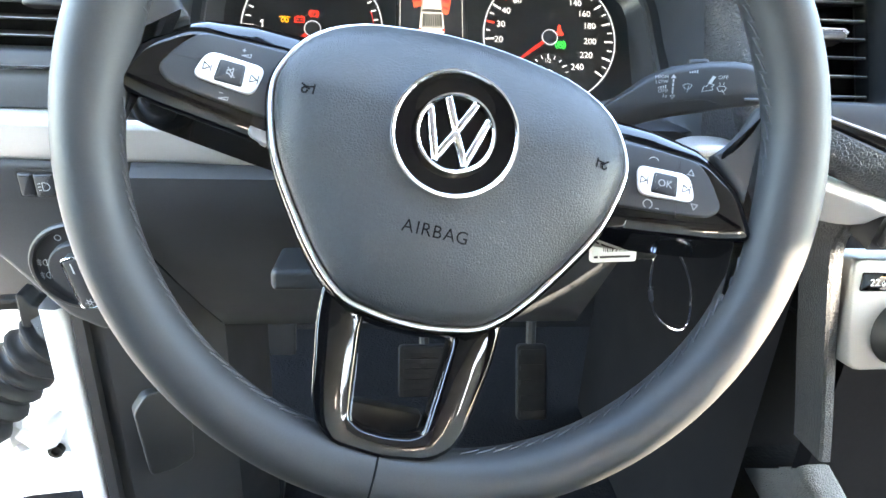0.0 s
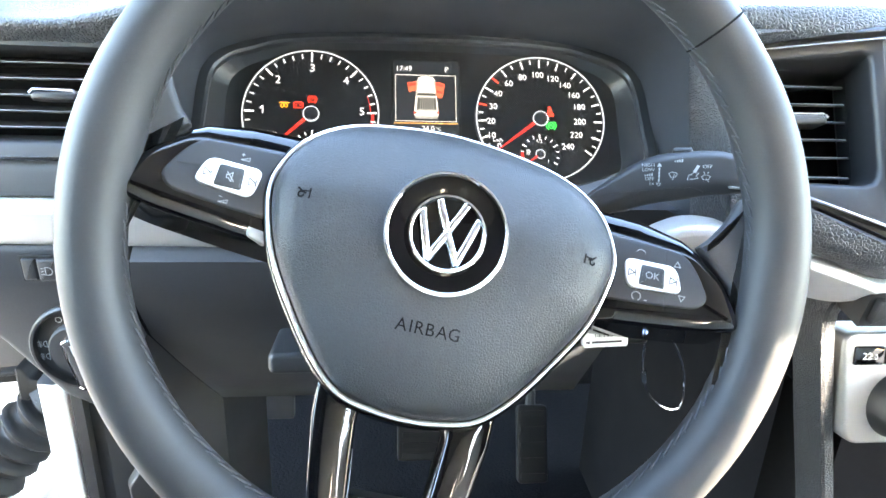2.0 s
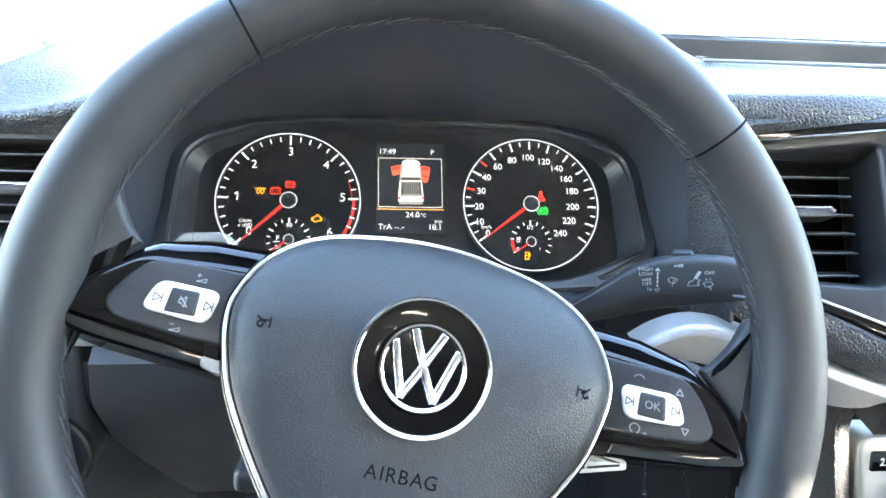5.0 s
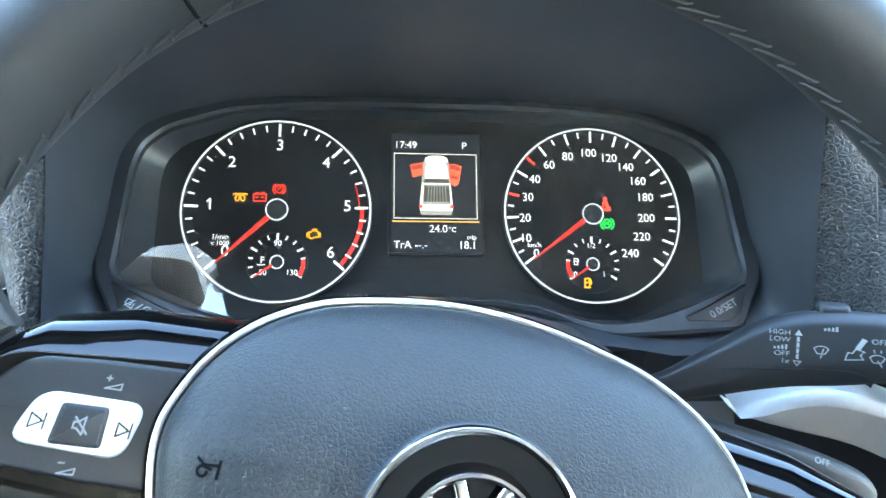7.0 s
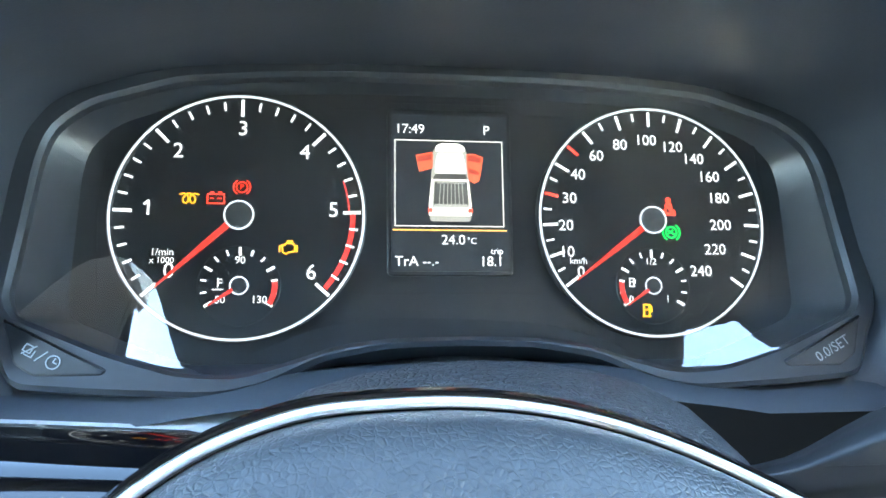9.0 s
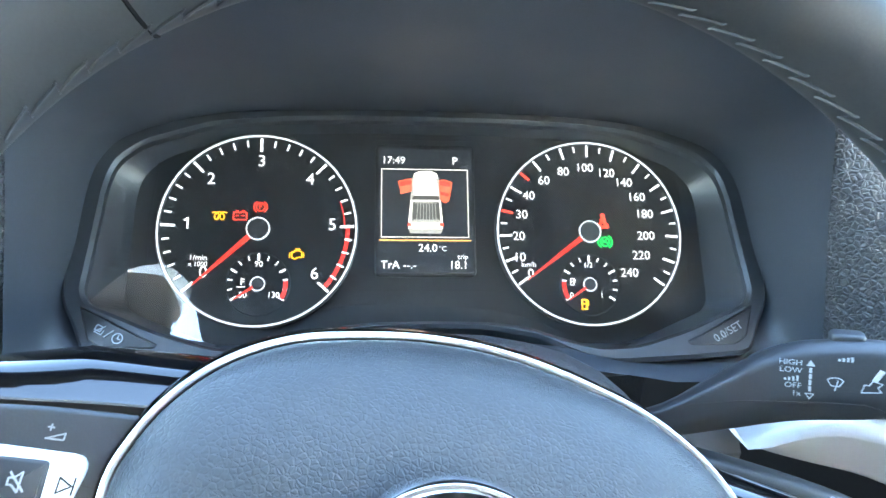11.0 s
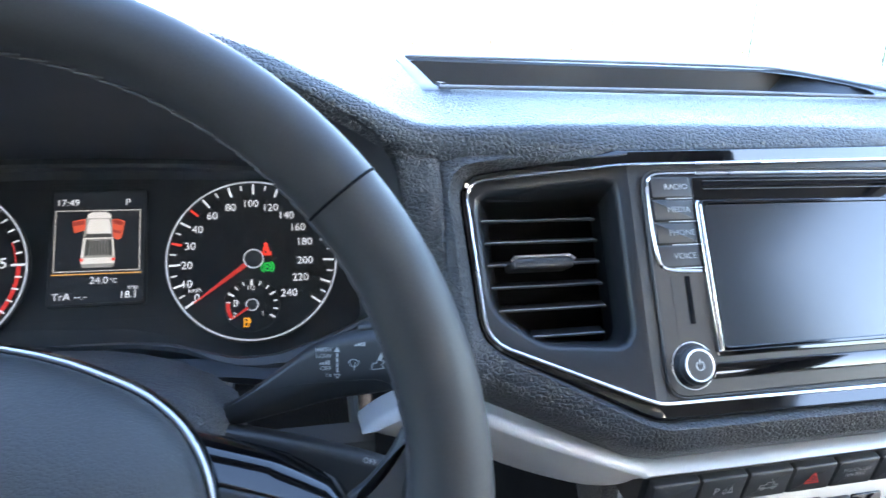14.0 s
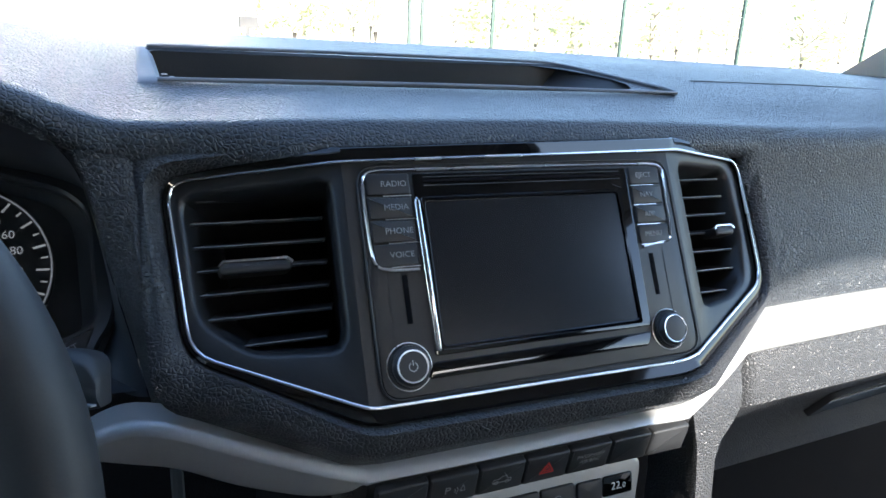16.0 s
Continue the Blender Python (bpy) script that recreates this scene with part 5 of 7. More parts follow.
# rev counter
F, d = dial(-0.0910, "rev_counter", "black rev counter with white numerals")
T0, T6 = 222.0, -42.0
ang = lambda v: T0 + (T6 - T0) * v / 6
bm = bmesh.new()
ticks(bm, F, [ang(v) for v in range(7)], 0.0440, 0.0508, 0.0013)
ticks(bm, F, [ang(v + f / 5) for v in range(6) for f in (1, 2, 3, 4)], 0.0468, 0.0500, 0.0009)
part("scale_marks", bm, WHITE, d, smooth=0)
bm = bmesh.new()
strokes(bm, F, [[p for p in arc(0, 0, 0.0478, ang(5), ang(5.95), 14)]], 0.0022, 0.0004)
strokes(bm, F, [[p for p in arc(0, 0, 0.0462, ang(4.6), ang(5), 6)]], 0.0006, 0.0004)
part("red_zone", bm, REDZONE, d, smooth=0)
for v, (x, y) in enumerate([(-27.5, -24), (-37, 2.5), (-26, 27.5), (0.5, 38), (27, 28), (39.5, 2.5), (30.5, -24.5)]):
    numeral(F, d, str(v), x, y, 0.0092)
lettering("1/min", M2(F, -0.0305, -0.0160), 0.0042, WHITE, d, d=0.0006)
lettering("x 1000", M2(F, -0.0305, -0.0195), 0.0036, WHITE, d, d=0.0006)
needle(F, d, ang(0) + 1, 0.0450, 0.0029, 0.0061)
bm = bmesh.new()
strokes(bm, M2(F, -0.0098, 0.0070) @ Matrix.Diagonal((0.86, 0.80, 1, 1)), [mm([(-4, -2.5), (4, -2.5), (4, 2.5), (-4, 2.5), (-4, -2.5)]), mm([(-2.5, 3.6), (-1.1, 3.6)]), mm([(1.1, 3.6), (2.5, 3.6)]), mm([(-2.5, 0.2), (-1.1, 0.2)]), mm([(0.9, 0.2), (2.5, 0.2)])], 0.0007, 0.0006)
part("battery_lamp", bm, RED, d, "red battery lamp", smooth=0)
bm = bmesh.new()
coil = lambda s: [(-20.7 + s * x, 7.1 + y) for x, y in ((3.9, 1.6), (2.2, 2.0), (0.8, 1.4), (0.3, 0.2), (0.4, -1.3), (1.2, -2.2), (2.2, -1.9), (2.6, -0.8), (2.2, 0.6), (0.9, 1.8), (0.0, 2.1))]
strokes(bm, F, [mm(coil(1)), mm(coil(-1))], 0.0006, 0.0006)
part("glow_plug_lamp", bm, AMBER, d, "amber preheating coil lamp", smooth=0)
bm = bmesh.new()
strokes(bm, F, [mm(arc(0.8, 12.2, 2.3, 0, 360, 18)), mm(arc(0.8, 12.2, 3.5, 125, 235, 8)), mm(arc(0.8, 12.2, 3.5, -55, 55, 8))], 0.0005, 0.0006)
part("brake_lamp", bm, RED, d, "red parking brake lamp", smooth=0)
lettering("P", M2(F, 0.0008, 0.0122), 0.0034, RED, d, d=0.0006, name="brake_letter")
bm = bmesh.new()
strokes(bm, M2(F, 0.0210, -0.0142) @ Matrix.Diagonal((0.72, 0.72, 1, 1)) @ Matrix.Translation((-0.0205, 0.0142, 0)), [mm([(16.5, -12.2), (18, -12.2), (19, -11), (22.5, -11), (24, -12.5), (24, -15.8), (20.5, -16.4), (19, -17.4), (17, -16.4), (16.5, -12.2)]), mm([(15.2, -12.6), (15.2, -16)]), mm([(19.5, -9.8), (22.5, -9.8)]), mm([(25.2, -12.4), (25.2, -16)])], 0.0009, 0.0006)
part("engine_lamp", bm, AMBER, d, "amber engine lamp", smooth=0)


def small_dial(F0, d, x, name, label):
    S = M2(F0, x / 1000, -0.030)
    bm = bmesh.new()
    lathe(bm, S, [(0.0172, 0.0), (0.0168, 0.0004), (0.001, 0.0004)], 48)
    g = part(name, bm, DIALSURF, cluster, label)
    bm = bmesh.new()
    aa = [212 - 244 * i / 12 for i in range(13)]
    ticks(bm, S, [a for i, a in enumerate(aa) if i % 3], 0.0136, 0.0156, 0.0008)
    ticks(bm, S, [a for i, a in enumerate(aa) if i % 3 == 0], 0.0130, 0.0160, 0.0011)
    part("scale_marks", bm, WHITE, g, smooth=0)
    return S, g


def small_needle(S, g, a):
    bm = bmesh.new()
    slab(bm, M2(S, 0, 0, 0, a), [(0.003, -0.0008), (0.0148, -0.0003), (0.0148, 0.0003), (0.003, 0.0008)], 0.0010, 0.0014)
    part("needle", bm, NEEDLE, g, "red needle", smooth=0)
    bm = bmesh.new()
    lathe(bm, S, [(0.0040, 0.0010), (0.0039, 0.0013), (0.0034, 0.0013), (0.0033, 0.0010)], 32, cap=False)
    part("hub_ring", bm, RING, g, "pale ring of the hub")
    bm = bmesh.new()
    lathe(bm, S, [(0.0039, 0.0), (0.0039, 0.0010), (0.0033, 0.0010), (0.0002, 0.0012)], 32)
    part("hub", bm, HUBCAP, g)


S, g = small_dial(F, d, 1.0, "coolant_gauge", "small coolant temperature gauge")
small_needle(S, g, 214)
for body, x, y in (("50", -7.5, -6), ("90", 0.2, 10.6), ("130", 8.4, -6)):
    lettering(body, M2(S, x / 1000, y / 1000), 0.0044, WHITE, g, d=0.0008, name="numeral")
bm = bmesh.new()
strokes(bm, S, [mm([(-8.5, 3), (-8.5, -0.5)]), mm([(-8.5, 2.6), (-7, 2.6)]), mm([(-8.5, 1.2), (-7, 1.2)]), mm([(-10.5, -1.6), (-6.5, -1.6)])], 0.0005, 0.0008)
part("temperature_mark", bm, WHITE, g, smooth=0)
bm = bmesh.new()
strokes(bm, S, [arc(0, 0, 0.0146, 4, -30, 6)], 0.0022, 0.0007)
part("red_zone", bm, REDZONE, g, smooth=0)

# speedometer
F, d = dial(0.0918, "speedometer", "black speedometer with white numerals")
speeds = [0, 10, 20, 30, 40, 60, 80, 100, 120, 140, 160, 180, 200, 220, 240]
spot = [(-36, -24), (-40.5, -15), (-40.5, -3), (-38.5, 9.5), (-34, 20.5), (-25, 29.5), (-13.5, 35), (-1, 37.5), (11.5, 34.5), (21.5, 29), (28.5, 20.5), (32.5, 10.5), (32.5, -2.2), (29, -13.5), (21.5, -23.5)]
for s_, (x, y) in zip(speeds, spot):
    numeral(F, d, str(s_), x + (1.5 if s_ == 0 else 0), y, 0.0070)
AN = [216, 199.5, 183, 166.5, 150, 127, 107, 89, 71, 52, 33.5, 15, -2.5, -20, -36.5]
bm = bmesh.new()
ticks(bm, F, [a for i, a in enumerate(AN) if i not in (3,)], 0.0446, 0.0508, 0.0012)
ticks(bm, F, [(p + q) / 2 for i, (p, q) in enumerate(zip(AN, AN[1:])) if i != 4], 0.0474, 0.0504, 0.0009)
part("scale_marks", bm, WHITE, d, smooth=0)
bm = bmesh.new()
ticks(bm, F, [AN[3], (AN[4] + AN[5]) / 2], 0.0452, 0.0508, 0.0013)
part("red_marks", bm, RED, d, smooth=0)
lettering("km/h", M2(F, -0.0355, -0.0190), 0.0040, WHITE, d, d=0.0006)
needle(F, d, AN[0] + 1, 0.0455, 0.0029, 0.0061)
bm = bmesh.new()
strokes(bm, F, [mm(arc(8.0, 9.4, 0.8, 0, 360, 8)), mm([(6.4, 3.2), (6.9, 7.2), (8.0, 8.0), (9.1, 7.2), (9.6, 3.2), (6.4, 3.2)]), mm([(7, 7), (9.4, 4)]), mm([(5.2, 2.6), (10.8, 2.6)]), mm([(5.2, 2.6), (5.4, 4.6)]), mm([(10.8, 2.6), (10.6, 4.6)])], 0.0010, 0.0006)
part("seat_belt_lamp", bm, RED, d, "red seat belt lamp", smooth=0)
bm = bmesh.new()
strokes(bm, F, [mm(arc(8.6, -5.6, 2.5, 0, 360, 16)), mm(arc(8.6, -5.6, 4.0, 125, 235, 8)), mm(arc(8.6, -5.6, 4.0, -55, 55, 8)), mm([(7.0, -4.6), (10.2, -6.6)]), mm([(7.2, -6.2), (9.4, -4.6)])], 0.0008, 0.0006)
part("pedal_lamp", bm, GREEN, d, "green brake pedal lamp", smooth=0)
S, g = small_dial(F, d, -1.5, "fuel_gauge", "small fuel gauge")
small_needle(S, g, 215)
for body, x, y in (("0", -10.6, -6), ("1/2", -0.6, 10.8), ("1", 6.4, -6)):
    lettering(body, M2(S, x / 1000, y / 1000), 0.0042, WHITE, g, d=0.0008, name="numeral")
bm = bmesh.new()
strokes(bm, S, [arc(0, 0, 0.0146, 176, 210, 6)], 0.0022, 0.0007)
part("red_zone", bm, REDZONE, g, smooth=0)


def pump(F, x, y, k, w):
    P = lambda pts: [((x + a * k) / 1000, (y + b * k) / 1000) for a, b in pts]
    return [P([(-2, -3), (2, -3)]), P([(-1.5, -3), (-1.5, 3), (1.5, 3), (1.5, -3)]), P([(-1.5, 0.4), (1.5, 0.4)]), P([(1.5, 0), (2.6, -0.4), (2.6, 1.8), (1.8, 2.8)])]


bm = bmesh.new()
strokes(bm, S, pump(S, -10, 1.5, 0.6, 1), 0.0004, 0.0008)
part("pump_mark", bm, WHITE, g, smooth=0)
bm = bmesh.new()
strokes(bm, F, pump(F, -5.2, -41, 0.85, 1), 0.0008, 0.0006)
part("fuel_lamp", bm, AMBER, d, "amber fuel lamp", smooth=0)

# display between the dials
bm = bmesh.new()
slab(bm, K, box2(-0.0285, -0.0255, 0.0275, 0.0505, 0.003), -0.006, -0.0022, 0.0008)
disp = part("display", bm, DIAL, cluster, "small lit colour display")
bm = bmesh.new()
slab(bm, K, box2(-0.0265, -0.0235, 0.0255, 0.0475, 0.001), -0.004, -0.0015)
part("display_glass", bm, DISPLAY, disp, smooth=0)
bm = bmesh.new()
strokes(bm, K, [mm([(-25, -3.5), (23.3, -3.5), (23.3, 35.5), (-25, 35.5), (-25, -3.5)])], 0.0004, -0.0010)
part("display_frame", bm, D_LIGHT, disp, smooth=0)
bm = bmesh.new()
strokes(bm, K, [mm([(-26, -5.3), (24.5, -5.3)])], 0.0006, -0.0010)
part("display_line", bm, ORANGE, disp, smooth=0)
for body, x, y, sz, al in (("17:49", -25, 40.5, 0.0060, "LEFT"), ("P", 16.2, 40.5, 0.0062, "CENTER"), ("24.0", 0.6, -9.8, 0.0062, "CENTER"), ("°C", 6.6, -10.2, 0.0040, "LEFT"), ("TrA --.-", -25.2, -19.3, 0.0062, "LEFT"), ("18.1", 22.8, -19.3, 0.0062, "RIGHT"), ("trip", 22.8, -14.6, 0.0040, "RIGHT")):
    lettering(body, M2(K, x / 1000, y / 1000), sz, WHITE, disp, d=-0.0008, align=al, name="display_text")
# the little pickup seen from above and behind, with its open doors
D_RED = glow("display_red", (0.85, 0.13, 0.06), 0.030)
D_DEEP = glow("display_dark_red", (0.42, 0.05, 0.03), 0.026)
SH = lambda pts: [(x / 1000 - 0.0006, y / 1000) for x, y in pts]
for nm, m_, pts, h in (
        ("truck_body", D_MID, [(-7.4, 31), (7.6, 31), (8.6, 18), (9.7, 5), (-9.6, 5), (-8.4, 18)], -0.0011),
        ("truck_bonnet", D_LIGHT, [(-6.6, 31), (-6.2, 33), (-3.6, 34.4), (3.8, 34.4), (6.6, 33), (7.2, 31), (6.4, 30.4), (-5.8, 30.4)], -0.0010),
        ("truck_roof", D_LIGHT, [(-5.4, 29.8), (5.8, 29.8), (7.0, 25), (7.4, 20.4), (-6.6, 20.4), (-6.4, 25)], -0.0010),
        ("truck_window", D_DARK, [(-6.4, 20.2), (7.2, 20.2), (8.0, 17.6), (-7.8, 17.6)], -0.0010),
        ("truck_rail", D_LIGHT, [(-8.2, 17.7), (8.4, 17.7), (8.5, 17.0), (-8.3, 17.0)], -0.0008),
        ("truck_bed_floor", D_DARK, [(-6.8, 16.4), (7.6, 16.4), (8.2, 6), (-7.4, 6)], -0.0009),
        ("truck_side", D_LIGHT, [(-8.2, 17), (-7.2, 17), (-8.0, 5), (-9.6, 5)], -0.0008),
        ("truck_side", D_LIGHT, [(8.4, 17), (7.8, 17), (8.6, 5), (9.7, 5)], -0.0008),
        ("truck_tail", D_LIGHT, [(-9.7, 4.8), (9.8, 4.8), (9.6, 1.0), (-9.5, 1.0)], -0.0008),
        ("truck_bumper", D_MID, [(-9.4, 0.8), (9.6, 0.8), (8.6, -1.4), (-8.4, -1.4)], -0.0008)):
    bm = bmesh.new()
    slab(bm, K, rounded(SH(pts[::-1]), 0.0006, 2), h - 0.0003, h)
    part(nm, bm, m_, disp, smooth=0)
bm = bmesh.new()
for i in range(7):
    strokes(bm, K, [SH([(-4.2 + 1.6 * i, 15.4), (-4.9 + 1.8 * i, 6.4)])], 0.0004, -0.0007)
strokes(bm, K, [SH([(-5.6, 16), (6.4, 16)]), SH([(-6.6, 6.2), (7.4, 6.2)])], 0.0004, -0.0007)
part("truck_bed_ribs", bm, D_MID, disp, smooth=0)
for pts, win in (([(-15.2, 28.6), (-8.0, 30.2), (-7.4, 29), (-7.6, 22.8), (-13.6, 21.0)], [(-14.6, 28.0), (-8.2, 29.2), (-8.0, 26.6), (-14.2, 25.4)]),
                 ([(7.6, 29.4), (10.8, 29.8), (15.2, 28.2), (14.3, 22.0), (7.8, 24.0)], [(8.2, 28.8), (10.8, 29.0), (14.2, 27.6), (13.8, 25.4), (8.2, 26.4)]),
                 ([(7.8, 23.8), (12.6, 22.6), (14.2, 21.4), (13.2, 17.2), (11.0, 16.0), (8.4, 17.6)], [(8.4, 22.8), (12.4, 21.8), (13.2, 20.8), (12.8, 19.8), (8.6, 20.8)])):
    bm = bmesh.new()
    slab(bm, K, SH(pts), -0.0013, -0.0010)
    door = part("open_door_mark", bm, D_RED, disp, smooth=0)
    bm = bmesh.new()
    slab(bm, K, SH(win), -0.0010, -0.0008)
    part("door_window_mark", bm, D_DEEP, door, smooth=0)
for x in (-8.9, 9.0):
    bm = bmesh.new()
    slab(bm, K, SH([(x - 1.0, 2.6), (x + 1.0, 2.6), (x + 1.0, 4.4), (x - 1.0, 4.4)]), -0.0008, -0.0005)
    part("tail_light_mark", bm, RED, disp, smooth=0)

# the two corner buttons of the cluster
for s, text in ((-1, None), (1, "0.0/SET")):
    shape = mm([(s * 168, -46.8), (s * 161.5, -64), (s * 154.5, -68.5), (s * 131, -68.8), (s * 129, -66.4), (s * 141, -60.5)])
    shape = rounded(shape if s < 0 else shape, 0.0015, 3)
    bm = bmesh.new()
    slab(bm, B, inset(shape, -0.001), 0.0020, 0.0036)
    part("button_well", bm, INKDARK, cluster, smooth=0)
    bm = bmesh.new()
    slab(bm, B, shape, 0.002, 0.0052, 0.0012)
    b_ = part("button", bm, BUTTON, cluster, "dark triangular cluster button")
    Fb = M2(B, s * 0.1515, -0.0618, 0.0055, 27 * s) @ Matrix.Diagonal((0.85, 0.85, 1, 1))
    if text:
        lettering(text, Fb, 0.0068, ICON, b_, d=0.0001)
    else:
        bm = bmesh.new()
        strokes(bm, Fb, [mm([(-9, -1), (-5.5, -1), (-5.5, 2), (-9, 2), (-9, -1)]), mm([(-7.5, -2.2), (-4, -2.2), (-4, 0.8)]), mm([(-8.5, -2.4), (-4.6, 2.8)]), mm([(-2, -2.6), (0.6, 2.8)]), mm(arc(5, 0, 2.8, 0, 360, 16)), mm([(5, 1.8), (5, 0), (6.6, 0)])], 0.0005, 0.0002)
        part("button_mark", bm, ICON, b_, smooth=0)

# ---- stalks ----
def stalk(name, sgn, label):
    st = thing(name, (sgn * 0.08, 0.42, 1.37), label, "stalk", group="stalks of the steering column")
    secs = [(0.01, 0.460, 1.328, 0.004, 0.005), (0.05, 0.440, 1.338, 0.005, 0.006), (0.078, 0.424, 1.350, 0.007, 0.008), (0.092, 0.416, 1.360, 0.010, 0.010), (0.106, 0.410, 1.369, 0.0135, 0.013), (0.122, 0.405, 1.3750, 0.0155, 0.015), (0.145, 0.400, 1.3785, 0.0148, 0.0155), (0.165, 0.395, 1.3800, 0.0130, 0.015), (0.176, 0.392, 1.3795, 0.0115, 0.013), (0.1805, 0.3905, 1.3775, 0.0095, 0.010), (0.1825, 0.390, 1.3765, 0.005, 0.005)]
    bm = bmesh.new()
    rows_ = []
    for x, y, z, h, t in curve2(secs, 4, False):
        prof = rounded([(-t, -h), (t, -h * 0.9), (t, h * 0.6), (t * 0.2, h), (-t * 0.75, h), (-t, h * 0.3)], 0.006, 4)
        rows_.append([(sgn * x, y + a + (0.010 if sgn < 0 else 0), z + b - (0.018 if sgn < 0 else 0)) for a, b in prof])
    R_ = grid(bm, rows_, closed=True)
    bm.faces.new(R_[-1])
    part("lever", bm, BUTTON, st, smooth=60)
    return st


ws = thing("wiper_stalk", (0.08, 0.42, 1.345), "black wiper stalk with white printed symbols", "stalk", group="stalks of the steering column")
SN = Vector((0.461, 0.834, -0.302))
secs = [(0.070, 0.4285, 1.3420, 0.4245, 1.3340), (0.086, 0.4208, 1.3526, 0.4165, 1.3405), (0.0995, 0.4175, 1.3641, 0.4110, 1.3463), (0.1105, 0.4149, 1.3738, 0.4066, 1.3510), (0.1185, 0.4131, 1.3805, 0.4038, 1.3545), (0.130, 0.4091, 1.3870, 0.3990, 1.3593), (0.146, 0.4020, 1.3915, 0.3917, 1.3642), (0.159, 0.3950, 1.3935, 0.3861, 1.3685), (0.1665, 0.3915, 1.3935, 0.3827, 1.3700), (0.1715, 0.3885, 1.3920, 0.3807, 1.3715), (0.1748, 0.3865, 1.3890, 0.3795, 1.3722), (0.1768, 0.3840, 1.3840, 0.3789, 1.3730)]
bm = bmesh.new()
rows_ = []
for x, ty, tz, by_, bz in curve2(secs, 3, False):
    lo_, hi_ = Vector((x, by_, bz)), Vector((x, ty, tz))
    hh = (hi_ - lo_).length
    th = min(0.019, hh * 0.85)
    prof = rounded([(-0.04 * hh, th * 0.24), (hh * 0.27, 0.0), (hh * 0.86, 0.0), (hh, th * 0.30), (hh * 0.94, th), (0.02 * hh, th * 0.9)], hh * 0.10, 4)
    rows_.append([lo_.lerp(hi_, a / hh) + SN * w for a, w in prof])
R_ = grid(bm, rows_, closed=True)
bm.faces.new(R_[-1])
part("lever", bm, BUTTON, ws, smooth=50)
SF = basis((0.1445, 0.3971, 1.3767), (0.887, -0.445, 0.122), (0.033, 0.324, 0.945)) @ Matrix.Diagonal((0.9, 0.78, 1, 1))
bm = bmesh.new()
strokes(bm, SF, [mm([(-62, -19.5), (-40, -14.0), (-10, -10.3), (4, -9.4), (9, -10.5), (14, -13.5), (21, -13)])], 0.0006, 0.0005)
part("lever_joint", bm, INKDARK, ws, smooth=0)
for body, y in (("HIGH", 7.4), ("LOW", 3.8), ("OFF", -3.4), ("1x", -7.0)):
    lettering(body, M2(SF, -0.0185, y / 1000), 0.0036, ICON, ws, d=0.0012, align="RIGHT", name="lettering")
lettering("OFF", M2(SF, 0.0150, 0.0065), 0.0036, ICON, ws, d=0.0012)
bm = bmesh.new()
for i in range(4):
    strokes(bm, SF, [mm([(-24.6 + 1.5 * i, -1.0), (-24.6 + 1.5 * i, -0.4 + 0.5 * i)])], 0.0008, 0.0012)
    strokes(bm, SF, [mm([(-15.5, -5.2 + 2.9 * i), (-15.5, -3.4 + 2.9 * i)])], 0.0010, 0.0012)
    strokes(bm, SF, [mm([(-5.5 + 1.5 * i, 10.2), (-5.5 + 1.5 * i, 10.8 + 0.4 * i)])], 0.0009, 0.0012)
strokes(bm, SF, [mm([(-17, -6.6), (-15.5, -9), (-14, -6.6), (-17, -6.6)]),
                 mm(arc(-6.5, -1.6, 3.7, 40, 140, 8)), mm([(-9.3, 0.8), (-8.0, -1.8), (-5.0, -1.8), (-3.7, 0.8)]), mm([(-6.6, -4.0), (-5.6, 0.8)]),
                 mm([(2.6, -3.6), (9.4, -2.6), (8.2, -0.6), (9.8, 1.2), (6.4, 2.2), (5.2, 0.0), (3.6, 0.2), (2.6, -3.6)]),
                 mm(arc(14.4, -3.4, 3.6, 40, 140, 8)), mm([(11.6, -1.1), (13.0, -3.6), (15.8, -3.6), (17.2, -1.1)]), mm([(14.6, -2.6), (16.4, -5.6)]), mm([(13.4, 1.2), (13.0, 2.6)]), mm([(15.4, 1.2), (15.8, 2.6)])], 0.00038, 0.0012)
strokes(bm, SF, [mm([(7.2, 2.6), (9.3, 6.8)])], 0.0020, 0.0012)
slab(bm, SF, mm([(-17.1, 6.4), (-13.9, 6.4), (-15.5, 9.2)]), 0.0010, 0.0014)
part("printed_symbol", bm, ICON, ws, smooth=0)
bm = bmesh.new()
slab(bm, basis((0.148, 0.4105, 1.3895), (0.887, -0.445, 0.122), (0.43, 0.85, -0.1)), box2(-0.0060, -0.0045, 0.0060, 0.0045, 0.003), -0.003, 0.0010, 0.0018, 5)
part("interval_slider", bm, BUTTON, ws)
# Thin pale bar painted in as the highlight on the tip's lower edge
bm = bmesh.new()
slab(bm, basis((0.1715, 0.3815, 1.3735), (0.80, -0.55, 0.10), (0.1, 0.35, 0.93)), box2(-0.0050, -0.0006, 0.0050, 0.0006, 0.0005), -0.002, 0.0010, 0.0004)
part("tip_highlight", bm, EDGEGREY, ws, "painted highlight along the tip's lower edge")
ts = stalk("turn_signal_stalk", -1, "black turn signal stalk behind the spoke")
bm = bmesh.new()
SL = basis((-0.150, 0.3935, 1.359), (0.962, 0.262, 0.0), (0, 0.12, 0.99))
strokes(bm, SL, [mm([(-8, -7), (-4, -7)]), mm([(6, -6), (9, -6)]), mm([(6, -7.4), (9, -7.4)])] + [mm([(-14, 10.6), (-11, 10.6)]), mm([(0, 10.6), (4, 10.9)])], 0.0007, 0.0012)
